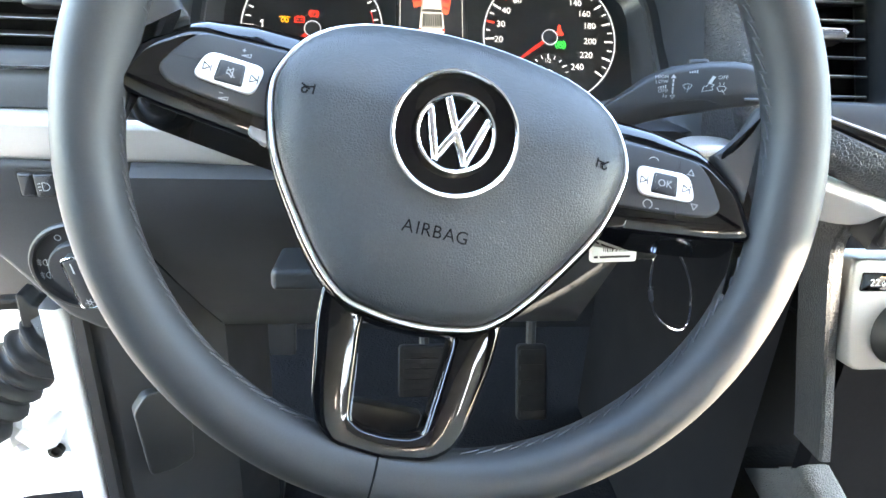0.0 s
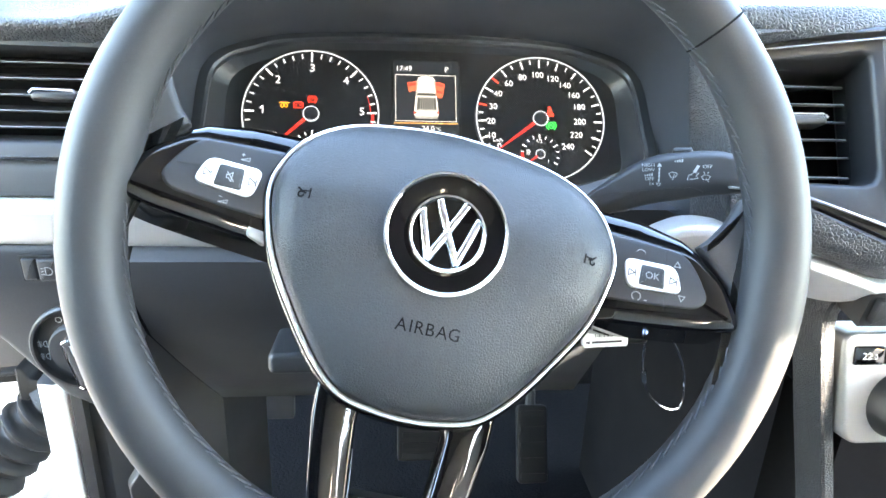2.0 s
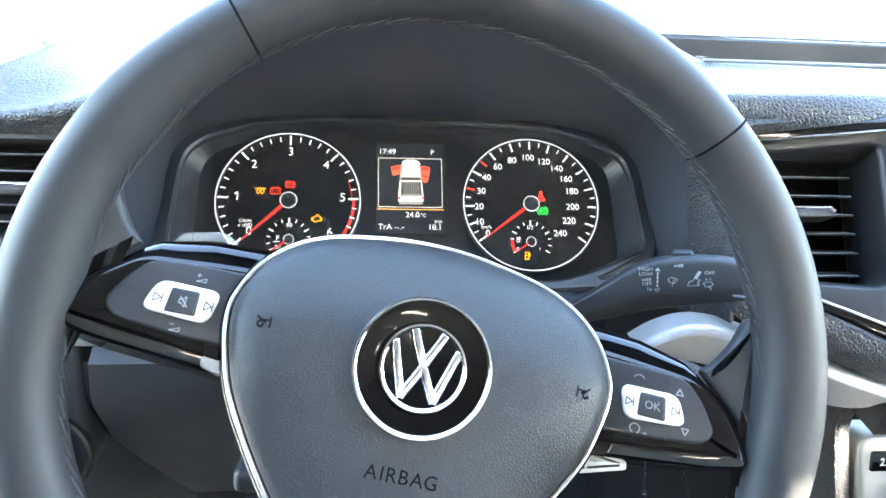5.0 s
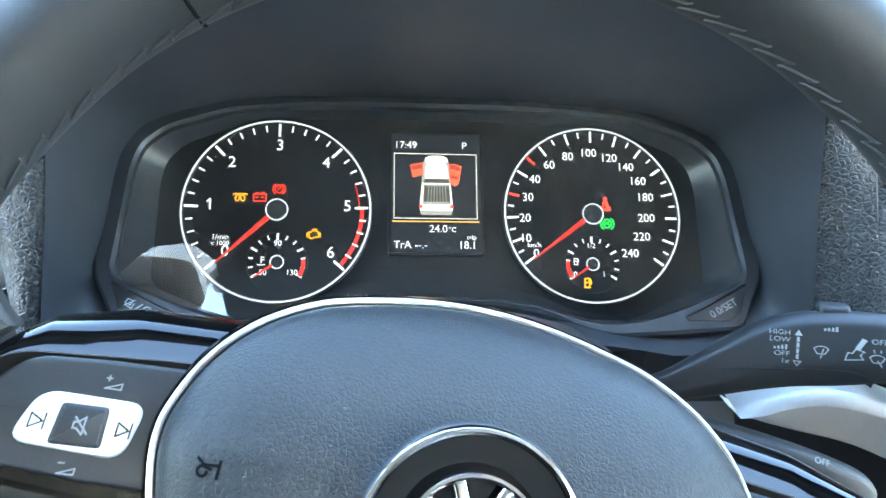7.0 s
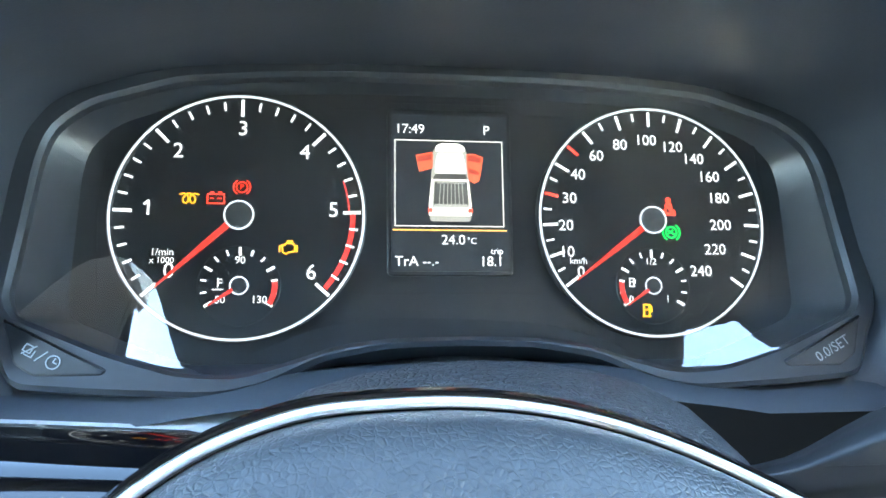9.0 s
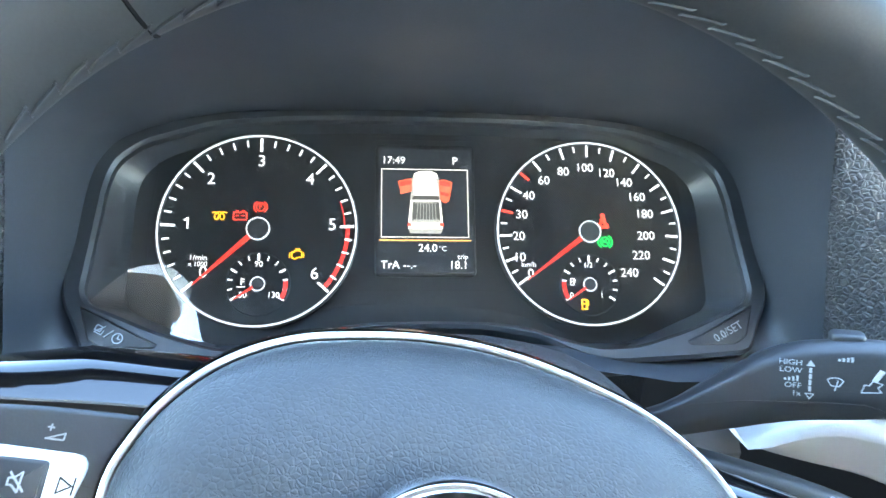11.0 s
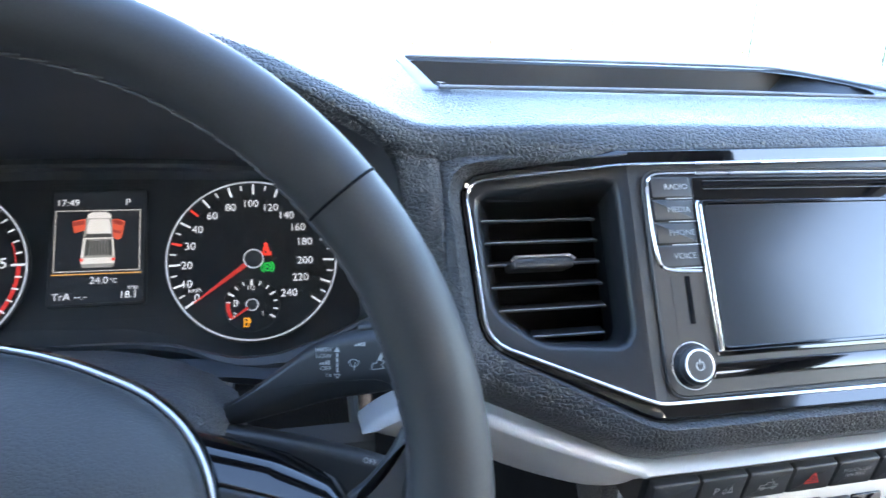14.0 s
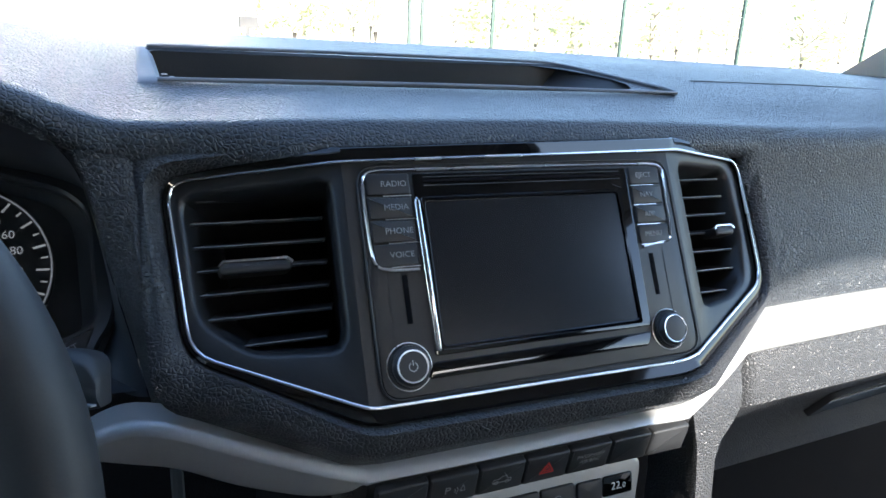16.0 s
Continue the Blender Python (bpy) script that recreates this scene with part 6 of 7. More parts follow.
part("printed_symbol", bm, ICON, ts, smooth=0)
low = thing("cruise_stalk", (0.07, 0.42, 1.335), "black lower stalk with faint grey print", "stalk", group="stalks of the steering column")
bm = bmesh.new()
rows_ = []
for x, y, z, h, t in curve2([(0.05, 0.425, 1.335, 0.009, 0.010), (0.10, 0.41, 1.329, 0.010, 0.010), (0.14, 0.398, 1.321, 0.011, 0.010), (0.165, 0.392, 1.315, 0.009, 0.008), (0.172, 0.390, 1.313, 0.004, 0.004)], 4, False):
    rows_.append([(x, y + a, z + b) for a, b in rounded([(-t, -h), (t, -h), (t, h * 0.7), (-t * 0.4, h)], 0.005, 3)])
R_ = grid(bm, rows_, closed=True)
bm.faces.new(R_[-1])
part("lever", bm, BUTTON, low, smooth=60)
lettering("OFF", basis((0.145, 0.3905, 1.330), (0.94, -0.25, -0.22), (0.18, 0.5, 0.85)), 0.0036, ICONDIM, low, d=0.0016)

# key with tag and ring below the wheel
key = thing("car_key", (0.10, 0.375, 1.285), "car key in the lock with a white bar code tag", "key")
TG = plane((0.0945, 0.3575, 1.2900), 12, 0, 2)
bm = bmesh.new()
slab(bm, TG, box2(-0.014, -0.0085, 0.0135, 0.014, 0.002), -0.004, 0.0, 0.001, back=True)
tag = part("tag", bm, LABELWHITE, key, "white tag with a bar code")
bm = bmesh.new()
rnd = random.Random(4)
x = -0.007
while x < 0.010:
    w = rnd.choice((0.0003, 0.0006, 0.0009))
    slab(bm, TG, box2(x, -0.002, x + w, 0.005), 0.0001, 0.0004)
    x += w + rnd.choice((0.0005, 0.0008))
strokes(bm, TG, [mm([(-12, -5), (-10.5, -5)]), mm([(-8.5, -5), (9, -5)]), mm([(-3, 8.2), (9, 8.2)])], 0.0013, 0.0004)
part("bar_code", bm, INKDARK, tag, smooth=0)
bm = bmesh.new()
slab(bm, plane((0.1165, 0.366, 1.298), 10), box2(-0.008, -0.018, 0.007, 0.022, 0.004), -0.010, 0.003, 0.003, back=True)
part("key_head", bm, RUBBER, key)
bm = bmesh.new()
loop = curve2([(0.1225, 0.361, 1.288), (0.124, 0.366, 1.265), (0.134, 0.373, 1.238), (0.150, 0.381, 1.221), (0.162, 0.384, 1.217), (0.1645, 0.383, 1.226), (0.158, 0.378, 1.252), (0.144, 0.370, 1.276), (0.130, 0.363, 1.290)], 6)
tube(bm, loop, 0.0007, 6, closed=True)
part("wire_ring", bm, CHROME, key, "thin steel wire loop")
bm = bmesh.new()
tube(bm, [(0.1265, 0.3685, 1.2575), (0.1295, 0.3705, 1.248)], 0.0018, 6)
part("ferrule", bm, CHROME, key)

# ---- switches on the left ----
dim = thing("dimmer_switch", (-0.275, 0.484, 1.279), "dark headlight range thumbwheel in a recess", "switch")
DM = M2(LP, -0.0165, 0.0405, 0.0)
bm = bmesh.new()
rim_slab(bm, DM, box2(-0.014, -0.012, 0.034, 0.0105, 0.002), box2(-0.0125, -0.0105, 0.0325, 0.009, 0.0015), -0.004, 0.0010)
part("surround", bm, DASH_SMOOTH, dim)
bm = bmesh.new()
slab(bm, DM, box2(-0.0125, -0.0105, 0.0325, 0.009), -0.004, 0.0006)
part("recess", bm, INKDARK, dim, smooth=0)
for x0, x1, h in ((-0.0115, -0.0015, 0.003), (-0.0005, 0.013, 0.0045), (0.0145, 0.031, 0.003)):
    bm = bmesh.new()
    slab(bm, DM, box2(x0, -0.0095, x1, 0.008, 0.002), -0.002, h, 0.002)
    part("thumbwheel", bm, BUTTON, dim)
bm = bmesh.new()
strokes(bm, M2(DM, 0.0062, -0.001), [mm([(0.5, -3)] + arc(0.5, 0, 3, -90, 90, 8) + [(-1.2, 3), (-1.2, -3), (0.5, -3)]), mm([(-2.4, 2.4), (-4.2, 2.0)]), mm([(-2.4, 0), (-4.2, -0.4)]), mm([(-2.4, -2.4), (-4.2, -2.8)])], 0.0005, 0.0047)
part("lamp_mark", bm, ICON, dim, smooth=0)

lsw = thing("headlight_switch", (-0.258, 0.482, 1.214), "round black headlight switch with a chrome-edged knob", "switch")
LS = M2(LP, 0.001, -0.0265, 0.0)
bm = bmesh.new()
lathe(bm, LS, [(0.037, -0.003), (0.037, 0.0035), (0.0355, 0.0052), (0.0335, 0.0052), (0.0328, 0.002), (0.0325, 0.001), (0.001, 0.001)], 56)
part("dial", bm, PANEL, lsw)
bm = bmesh.new()
lathe(bm, LS, [(0.0225, 0.0), (0.0225, 0.006), (0.021, 0.008), (0.001, 0.008)], 48)
part("knob", bm, BUTTON, lsw)
GR = M2(LS, 0.003, -0.004, 0.008, 10)
bm = bmesh.new()
slab(bm, GR, rounded(mm([(-7, 20), (5, 20), (9, -23), (-7, -23)][::-1]), 0.004, 5), -0.002, 0.010, 0.003)
part("grip", bm, BUTTON, lsw)
bm = bmesh.new()
tube(bm, [GR @ Vector((x, y, 0.009)) for x, y in rounded(mm([(-7, 20), (5, 20), (9, -23), (-7, -23)][::-1]), 0.004, 5)], 0.0009, 6, closed=True)
part("chrome_edge", bm, CHROME, lsw, "chrome edge of the grip")
bm = bmesh.new()
strokes(bm, GR, [mm([(-1, 8), (-1, 16)])], 0.0010, 0.0102)
strokes(bm, GR, [mm(arc(0.5, -18, 1.4, 0, 360, 10))], 0.0006, 0.0102)
for a in range(0, 360, 60):
    strokes(bm, GR, [mm(arc(0.5, -18, 2.2, a, a + 1, 1) + arc(0.5, -18, 3.2, a, a + 1, 1)[:1])], 0.0005, 0.0102)
strokes(bm, LS, [mm(arc(-13, 24, 2.2, 0, 360, 12))], 0.0006, 0.0014)
for y in (3, -8):
    strokes(bm, LS, [mm([(-25, y - 2.6)] + arc(-25, y, 2.6, 90, 270, 8)[::-1] + [(-25, y - 2.6)]), mm([(-31.5, y + 1.6), (-28.8, y + 1.9)]), mm([(-31.5, y), (-28.8, y + 0.2)]), mm([(-31.5, y - 1.6), (-28.8, y - 1.4)]), mm([(-30.4, y + 3), (-29.8, y - 3)])], 0.0006, 0.0014)
part("printed_symbol", bm, ICON, lsw, smooth=0)


# ---- centre console ----
PC = plane((0.407, 0.405, 1.357), 27)
bvec = Vector((0, math.sin(radians(27)), math.cos(radians(27))))
# the two vent wings bend back from the middle section: x along them in metres of the cabin, y up the face
PL = basis((0.296, panel_y(0.296, 1.357), 1.357), (1, -0.37, 0), bvec)
PR = basis((0.515, panel_y(0.515, 1.357), 1.357), (1, 0.33, 0), bvec)
CB = math.cos(radians(27))


def xz(F, pts):
    """Outline points given as cabin (x, z), for one of the three faces."""
    o = F.translation
    return [(x - o.x, (z - o.z) / CB) for x, z in pts]


console = thing("centre_console", (0.405, 0.40, 1.34), "dark console panel with vents, chrome line and media unit", "centre console")
# black glossy outer frame and chrome line following the bend
bm = bmesh.new()
lo = [[bm.verts.new(on_panel(p, d)) for p in q] for q, d in ((A1, -0.010), (A1, 0.0025), (hug(0.0055), 0.0040), (A0, 0.0030), (A0, -0.006))]
for a, b in zip(lo, lo[1:]):
    bridge(bm, a, b)
part("gloss_frame", bm, PIANO, console, "glossy black frame", smooth=50)
bm = bmesh.new()
tube(bm, [on_panel(p, 0.0032) for p in inset(A0, 0.0008)], 0.0009, 8, closed=True)
part("chrome_line", bm, DIMCHROME, console, "thin chrome line round the panel")


def split_poly(pts, x, left):
    """The part of a convex outline on one side of a line x = const."""
    out = []
    for p, q in zip(pts, pts[1:] + pts[:1]):
        inp, inq = (p[0] <= x) == left, (q[0] <= x) == left
        if inp:
            out.append(p)
        if inp != inq:
            f = (x - p[0]) / (q[0] - p[0])
            out.append((x, p[1] + f * (q[1] - p[1])))
    return out


left_o = split_poly(A0, 0.296, True)
rest = split_poly(A0, 0.296, False)
mid_o, right_o = split_poly(rest, 0.515, True), split_poly(rest, 0.515, False)
vent_l = rounded([(0.2165, 1.4355), (0.288, 1.4475), (0.288, 1.374), (0.284, 1.367), (0.243, 1.365), (0.2195, 1.379)], [0.006, 0.004, 0.004, 0.004, 0.006, 0.008], 4)
vent_r = rounded([(0.529, 1.450), (0.586, 1.4425), (0.588, 1.400), (0.581, 1.372), (0.560, 1.3655), (0.528, 1.366)], [0.004, 0.006, 0.004, 0.006, 0.005, 0.004], 4)


def around(pts, hole):
    """An outline resampled so that its points face those of the hole."""
    cx, cy = sum(p[0] for p in hole) / len(hole), sum(p[1] for p in hole) / len(hole)
    out = []
    for hx, hy in hole:
        d = Vector((hx - cx, hy - cy)).normalized()
        best = None
        for p, q in zip(pts, pts[1:] + pts[:1]):
            e = Vector(q) - Vector(p)
            den = d.x * e.y - d.y * e.x
            if abs(den) < 1e-12:
                continue
            w = Vector(p) - Vector((cx, cy))
            t, u = (w.x * e.y - w.y * e.x) / den, (w.x * d.y - w.y * d.x) / den
            if t > 0 and -1e-6 <= u <= 1 + 1e-6 and (best is None or t > best):
                best = t
        out.append((cx + d.x * best, cy + d.y * best))
    return out


def air_vent(F, hole, outline, name, label, slats, tab_x, tab_row, tabw, bend=0.0):
    v = thing(name, tuple(F @ Vector((0, 0, 0))), label, "air vent", group="air vents of the dashboard")
    h = resample(xz(F, hole), 60)
    o = around(xz(F, outline), h)
    bm = bmesh.new()
    lo = [(o, 0.0), (inset(h, -0.0035), 0.0), (inset(h, -0.0015), -0.0012), (h, -0.004), (inset(h, 0.003), -0.024), (inset(h, 0.004), -0.07)]
    L = [ring(bm, F, p, d) for p, d in lo]
    for a, b in zip(L, L[1:]):
        bridge(bm, a, b)
    part("surround", bm, PANEL, v, "dark satin vent surround", smooth=40)
    # Near-black sheet stands in for the darkness down the vent
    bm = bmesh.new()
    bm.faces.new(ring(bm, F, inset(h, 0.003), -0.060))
    part("duct_shade", bm, BLACKHOLE, v, smooth=0)
    ys = [p[1] for p in h]
    y0, y1 = min(ys), max(ys)
    xs_at = lambda y: (lambda X: (min(X), max(X)))([p[0] + (q[0] - p[0]) * ((y - p[1]) / (q[1] - p[1])) for p, q in zip(h, h[1:] + h[:1]) if (p[1] - y) * (q[1] - y) <= 0 and abs(q[1] - p[1]) > 1e-9] or [0, 0])
    for i in range(slats):
        y = y0 + (y1 - y0) * ((i + 0.22) / (slats + 0.2) if bend else (i + 0.75) / (slats + 0.4))
        a, b = xs_at(y)
        bm = bmesh.new()
        P = lambda x, yy, d: F @ Vector((x, yy, d)) + Vector((0, bend * ((a if bend < 0 else b) - x), 0))
        prof = [(0.0040, -0.024), (0.0048, -0.024), (0.0006, -0.0078), (0.0005, -0.0068), (-0.0002, -0.0064), (-0.0007, -0.0068), (-0.0008, -0.0078)]
        rows_ = [[P(a + (b - a) * f + (0.0006 if f < 0.5 else -0.0006), y + py_, d) for py_, d in prof] for f in (0, 0.5, 1)]
        R_ = grid(bm, rows_, closed=True)
        slat = part("slat", bm, SLAT, v)
        # Pale tube painted in for the sky's sheen along the front edge
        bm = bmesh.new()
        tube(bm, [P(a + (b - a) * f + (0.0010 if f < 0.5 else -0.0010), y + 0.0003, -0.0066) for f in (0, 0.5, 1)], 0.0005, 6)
        part("slat_sheen", bm, SLATEDGE, slat)
        if i == tab_row:
            bm = bmesh.new()
            TB = Matrix.Translation((0, bend * ((a if bend < 0 else b) - tab_x), 0)) @ M2(basis(tuple(F.translation), (1, 0, 0), bvec), 0, y, 0) if bend else M2(F, 0, y, 0)
            TB = TB @ Matrix.Translation((tab_x, 0, -0.004))
            if bend:
                TB = Matrix.Translation((0, bend * tab_x, 0)) @ TB
            slab(bm, TB, rounded(mm([(-tabw, -4.2), (tabw, -4.2), (tabw + 1.0, 0.5), (tabw - 2, 2.4), (-tabw + 2, 2.4), (-tabw - 1.0, 0.5)]), 0.002, 3), -0.006, 0.008, 0.002)
            tb = part("tab", bm, INKDARK, v, "small adjusting tab")
            bm = bmesh.new()
            tube(bm, [TB @ Vector((x / 1000, yy / 1000, 0.0074)) for x, yy in ((-tabw - 0.9, 0.6), (-tabw + 1.4, 2.9), (tabw - 1.8, 2.9), (tabw + 1.0, 0.6))], 0.0010, 6)
            part("tab_edge", bm, DIMCHROME, tb, "chrome edge of the tab")
    return v


air_vent(PL, vent_l, left_o, "air_vent", "black slatted air vent beside the media unit", 7, -0.0455, 3, 18, -0.37)
air_vent(PR, vent_r, right_o, "air_vent", "narrow black slatted air vent on the passenger side", 7, 0.0560, 3, 8, 0.33)

# left-hand vent of the dashboard
PV = plane((-0.300, 0.494, 1.396), 14)
lv_o = rounded(mm([(-150, 40), (97, 40), (97, -38), (-150, -38)][::-1]), 0.010, 4)
lv_h = rounded(mm([(-140, 33), (90, 33), (88, -22), (80, -25), (-140, -25)][::-1]), 0.006, 4)
o_ = PV.translation
air_vent(PV, [(o_.x + x, o_.z + y * CB) for x, y in lv_h], [(o_.x + x, o_.z + y * CB) for x, y in lv_o], "air_vent", "wide black slatted air vent on the driver's side", 5, 0.046, 2, 14)
bm = bmesh.new()
tube(bm, [PV @ Vector((x, y, 0.002)) for x, y in lv_o], 0.0017, 8, closed=True)
part("vent_chrome_line", bm, CHROME, console, "thin chrome line round the driver's vent")

# middle section with the media unit
bm = bmesh.new()
slab(bm, PC, xz(PC, mid_o), -0.05, 0.0)
part("middle_plate", bm, PANEL, console, smooth=30)
unit = thing("media_unit", (0.407, 0.40, 1.345), "dark touchscreen media unit, switched off, with two knobs", "media unit")
bm = bmesh.new()
slab(bm, PC, rounded(mm([(-103.5, -16), (104, -16), (104, 108), (-103.5, 108)]), 0.012, 5), -0.01, 0.0012, 0.0010)
part("body", bm, PANEL, unit, "dark satin face plate")
bm = bmesh.new()
tube(bm, [PC @ Vector((x, y, 0.0012)) for x, y in rounded(mm([(-104, -16.5), (104.5, -16.5), (104.5, 108.5), (-104, 108.5)]), 0.012, 5)], 0.0007, 5, closed=True)
part("groove", bm, INKDARK, unit)
# chrome line over the keys
bm = bmesh.new()
ch = curve2(mm([(-75, 50.5), (-92, 51.5), (-98.8, 55), (-100.8, 66), (-101.2, 96), (-98.5, 104.2), (-90, 106)]), 5, False) + mm([(0, 106.4), (88, 106)]) + curve2(mm([(88, 106), (98, 104.4), (100.5, 98), (99.2, 74), (97.6, 60), (94, 55.8), (75, 52.5)]), 5, False)
tube(bm, [PC @ Vector((x, y, 0.0018)) for x, y in ch], 0.0009, 6)
part("chrome_line", bm, DIMCHROME, unit, "chrome line round the keys")
for texts, x0, x1, y1, hstep in ((("RADIO", "MEDIA", "PHONE", "VOICE"), -99.5, -74.5, 104, 13.0), (("EJECT", "NAV", "APP", "MENU"), 73.2, 96.4, 104.2, 12.7)):
    for i, t_ in enumerate(texts):
        bm = bmesh.new()
        y = y1 - hstep * i
        slab(bm, PC, rounded(mm([(x0, y - hstep + 0.9), (x1, y - hstep + 0.9), (x1, y), (x0, y)]), 0.0016 if i in (0, 3) else 0.0006, 3), 0.0, 0.0026, 0.0009)
        k_ = part("key", bm, INKDARK, unit, "black key with white lettering")
        lettering(t_, M2(PC, ((x0 + x1) / 2 + (3 if x0 < 0 else -0.8)) / 1000, (y - hstep / 2 + 0.4) / 1000), 0.0046, ICONDIM, k_, d=0.0029, wide=1.05)
        bm = bmesh.new()
        strokes(bm, PC, [mm([(x0 + (9 if x0 < 0 else 0), y - hstep + 0.4), (x1 - (0 if x0 < 0 else 6), y - hstep + 0.4)])], 0.0005, 0.0026)
        part("key_edge", bm, DIMCHROME, k_, smooth=0)
bm = bmesh.new()
slab(bm, PC, rounded(mm([(-72.5, 3.5), (70.5, 3.5), (72.5, 104), (-72.5, 104)]), 0.002, 3), 0.0, 0.0018, 0.0006)
part("screen_frame", bm, PIANO, unit, "glossy black screen frame")
bm = bmesh.new()
slab(bm, PC, rounded(mm([(-67, 8.5), (61, 8.5), (61.5, 87.5), (-67, 87.5)]), 0.001, 2), 0.001, 0.0022)
part("screen", bm, SCREEN, unit, "dark reflecting touchscreen, switched off", smooth=0)
bm = bmesh.new()
rim_slab(bm, PC, box2(-0.0695, 0.0060, 0.0640, 0.0900, 0.002), box2(-0.067, 0.0085, 0.0610, 0.0875, 0.002), 0.001, 0.0032, 0.0006)
part("screen_lip", bm, PIANO, unit)
bm = bmesh.new()
slab(bm, PC, rounded(mm([(-72.4, 6), (-69.0, 6), (-70.2, 88), (-72.0, 90.5), (-73.8, 88)]), 0.0008, 3), 0.0, 0.0046, 0.0014)
part("screen_edge", bm, CHROME, unit, "bright chrome edge beside the screen")
bm = bmesh.new()
strokes(bm, PC, [mm([(-66, 99.4), (66, 99.4)])], 0.0016, 0.0021)
part("disc_slot", bm, BLACKHOLE, unit, smooth=0)
bm = bmesh.new()
strokes(bm, PC, [mm([(-66, 101.6), (66, 101.6)]), mm([(-66, 96.8), (66, 96.8)]), mm([(60, 93), (66, 91)])], 0.0005, 0.0021)
part("disc_slot_edge", bm, DASH_SMOOTH, unit, smooth=0)
for x in (-84, 80):
    bm = bmesh.new()
    slab(bm, PC, box2((x - 1.5) / 1000, 0.022, (x + 1.5) / 1000, 0.048, 0.0006), 0.0005, 0.0016)
    part("card_slot", bm, BLACKHOLE, unit, smooth=0)
    bm = bmesh.new()
    strokes(bm, PC, [mm([(x - 9.5 * (1 if x < 0 else -1), 49), (x - 9.5 * (1 if x < 0 else -1), 6)])], 0.0006, 0.0014)
    part("plate_joint", bm, INKDARK, unit, smooth=0)
bm = bmesh.new()
slab(bm, PC, rounded(mm([(-78, -8.0), (66, -8.0), (70, 0.2), (-74, 0.6)]), 0.002, 3), 0.0, 0.0022, 0.0008)
part("gloss_bar", bm, PIANO, unit, "glossy black bar under the screen")
for x, power in ((-87.5, True), (83.5, False)):
    Kb = M2(PC, x / 1000, 0.0) @ Matrix.Diagonal((1, 1, 0.6, 1))
    bm = bmesh.new()
    lathe(bm, Kb, [(0.0130, 0.0), (0.0130, 0.0018), (0.0124, 0.0022), (0.0118, 0.0016)], 48, cap=False)
    part("knob_ring", bm, SATIN, unit, "thin chrome ring")
    bm = bmesh.new()
    prof = [(0.0118, 0.0), (0.0115, 0.003), (0.0092, 0.0105), (0.0086, 0.0114)]
    lathe(bm, Kb, prof, 48)
    for i in range(40):
        a = 2 * math.pi * i / 40
        for r, z in ((0.0112, 0.0038), (0.0102, 0.0070)):
            c = Kb @ Vector((r * math.cos(a + z * 9), r * math.sin(a + z * 9), z))
            slab(bm, Matrix.Translation(c) @ Kb.to_3x3().to_4x4() @ Matrix.Rotation(a, 4, "Z"), box2(-0.0003, -0.0005, 0.0005, 0.0005), -0.001, 0.001)
    kn = part("knob", bm, BUTTON, unit, "black rotary knob")
    bm = bmesh.new()
    lathe(bm, Kb, [(0.0086, 0.0104), (0.0086, 0.0122), (0.0083, 0.0126), (0.0078, 0.0125), (0.0077, 0.0116)], 48, cap=False)
    part("knob_chrome", bm, DIMCHROME, kn, "chrome ring of the knob")
    bm = bmesh.new()
    lathe(bm, Kb, [(0.0078, 0.0104), (0.0077, 0.0121), (0.0070, 0.0123), (0.0005, 0.0121)], 40)
    part("knob_cap", bm, PANEL, kn)
    if power:
        bm = bmesh.new()
        strokes(bm, Kb, [mm(arc(0, -0.2, 2.3, 125, 415, 14)), mm([(0, 0.6), (0, 3.0)])], 0.0005, 0.0125)
        part("power_mark", bm, ICON, kn, smooth=0)

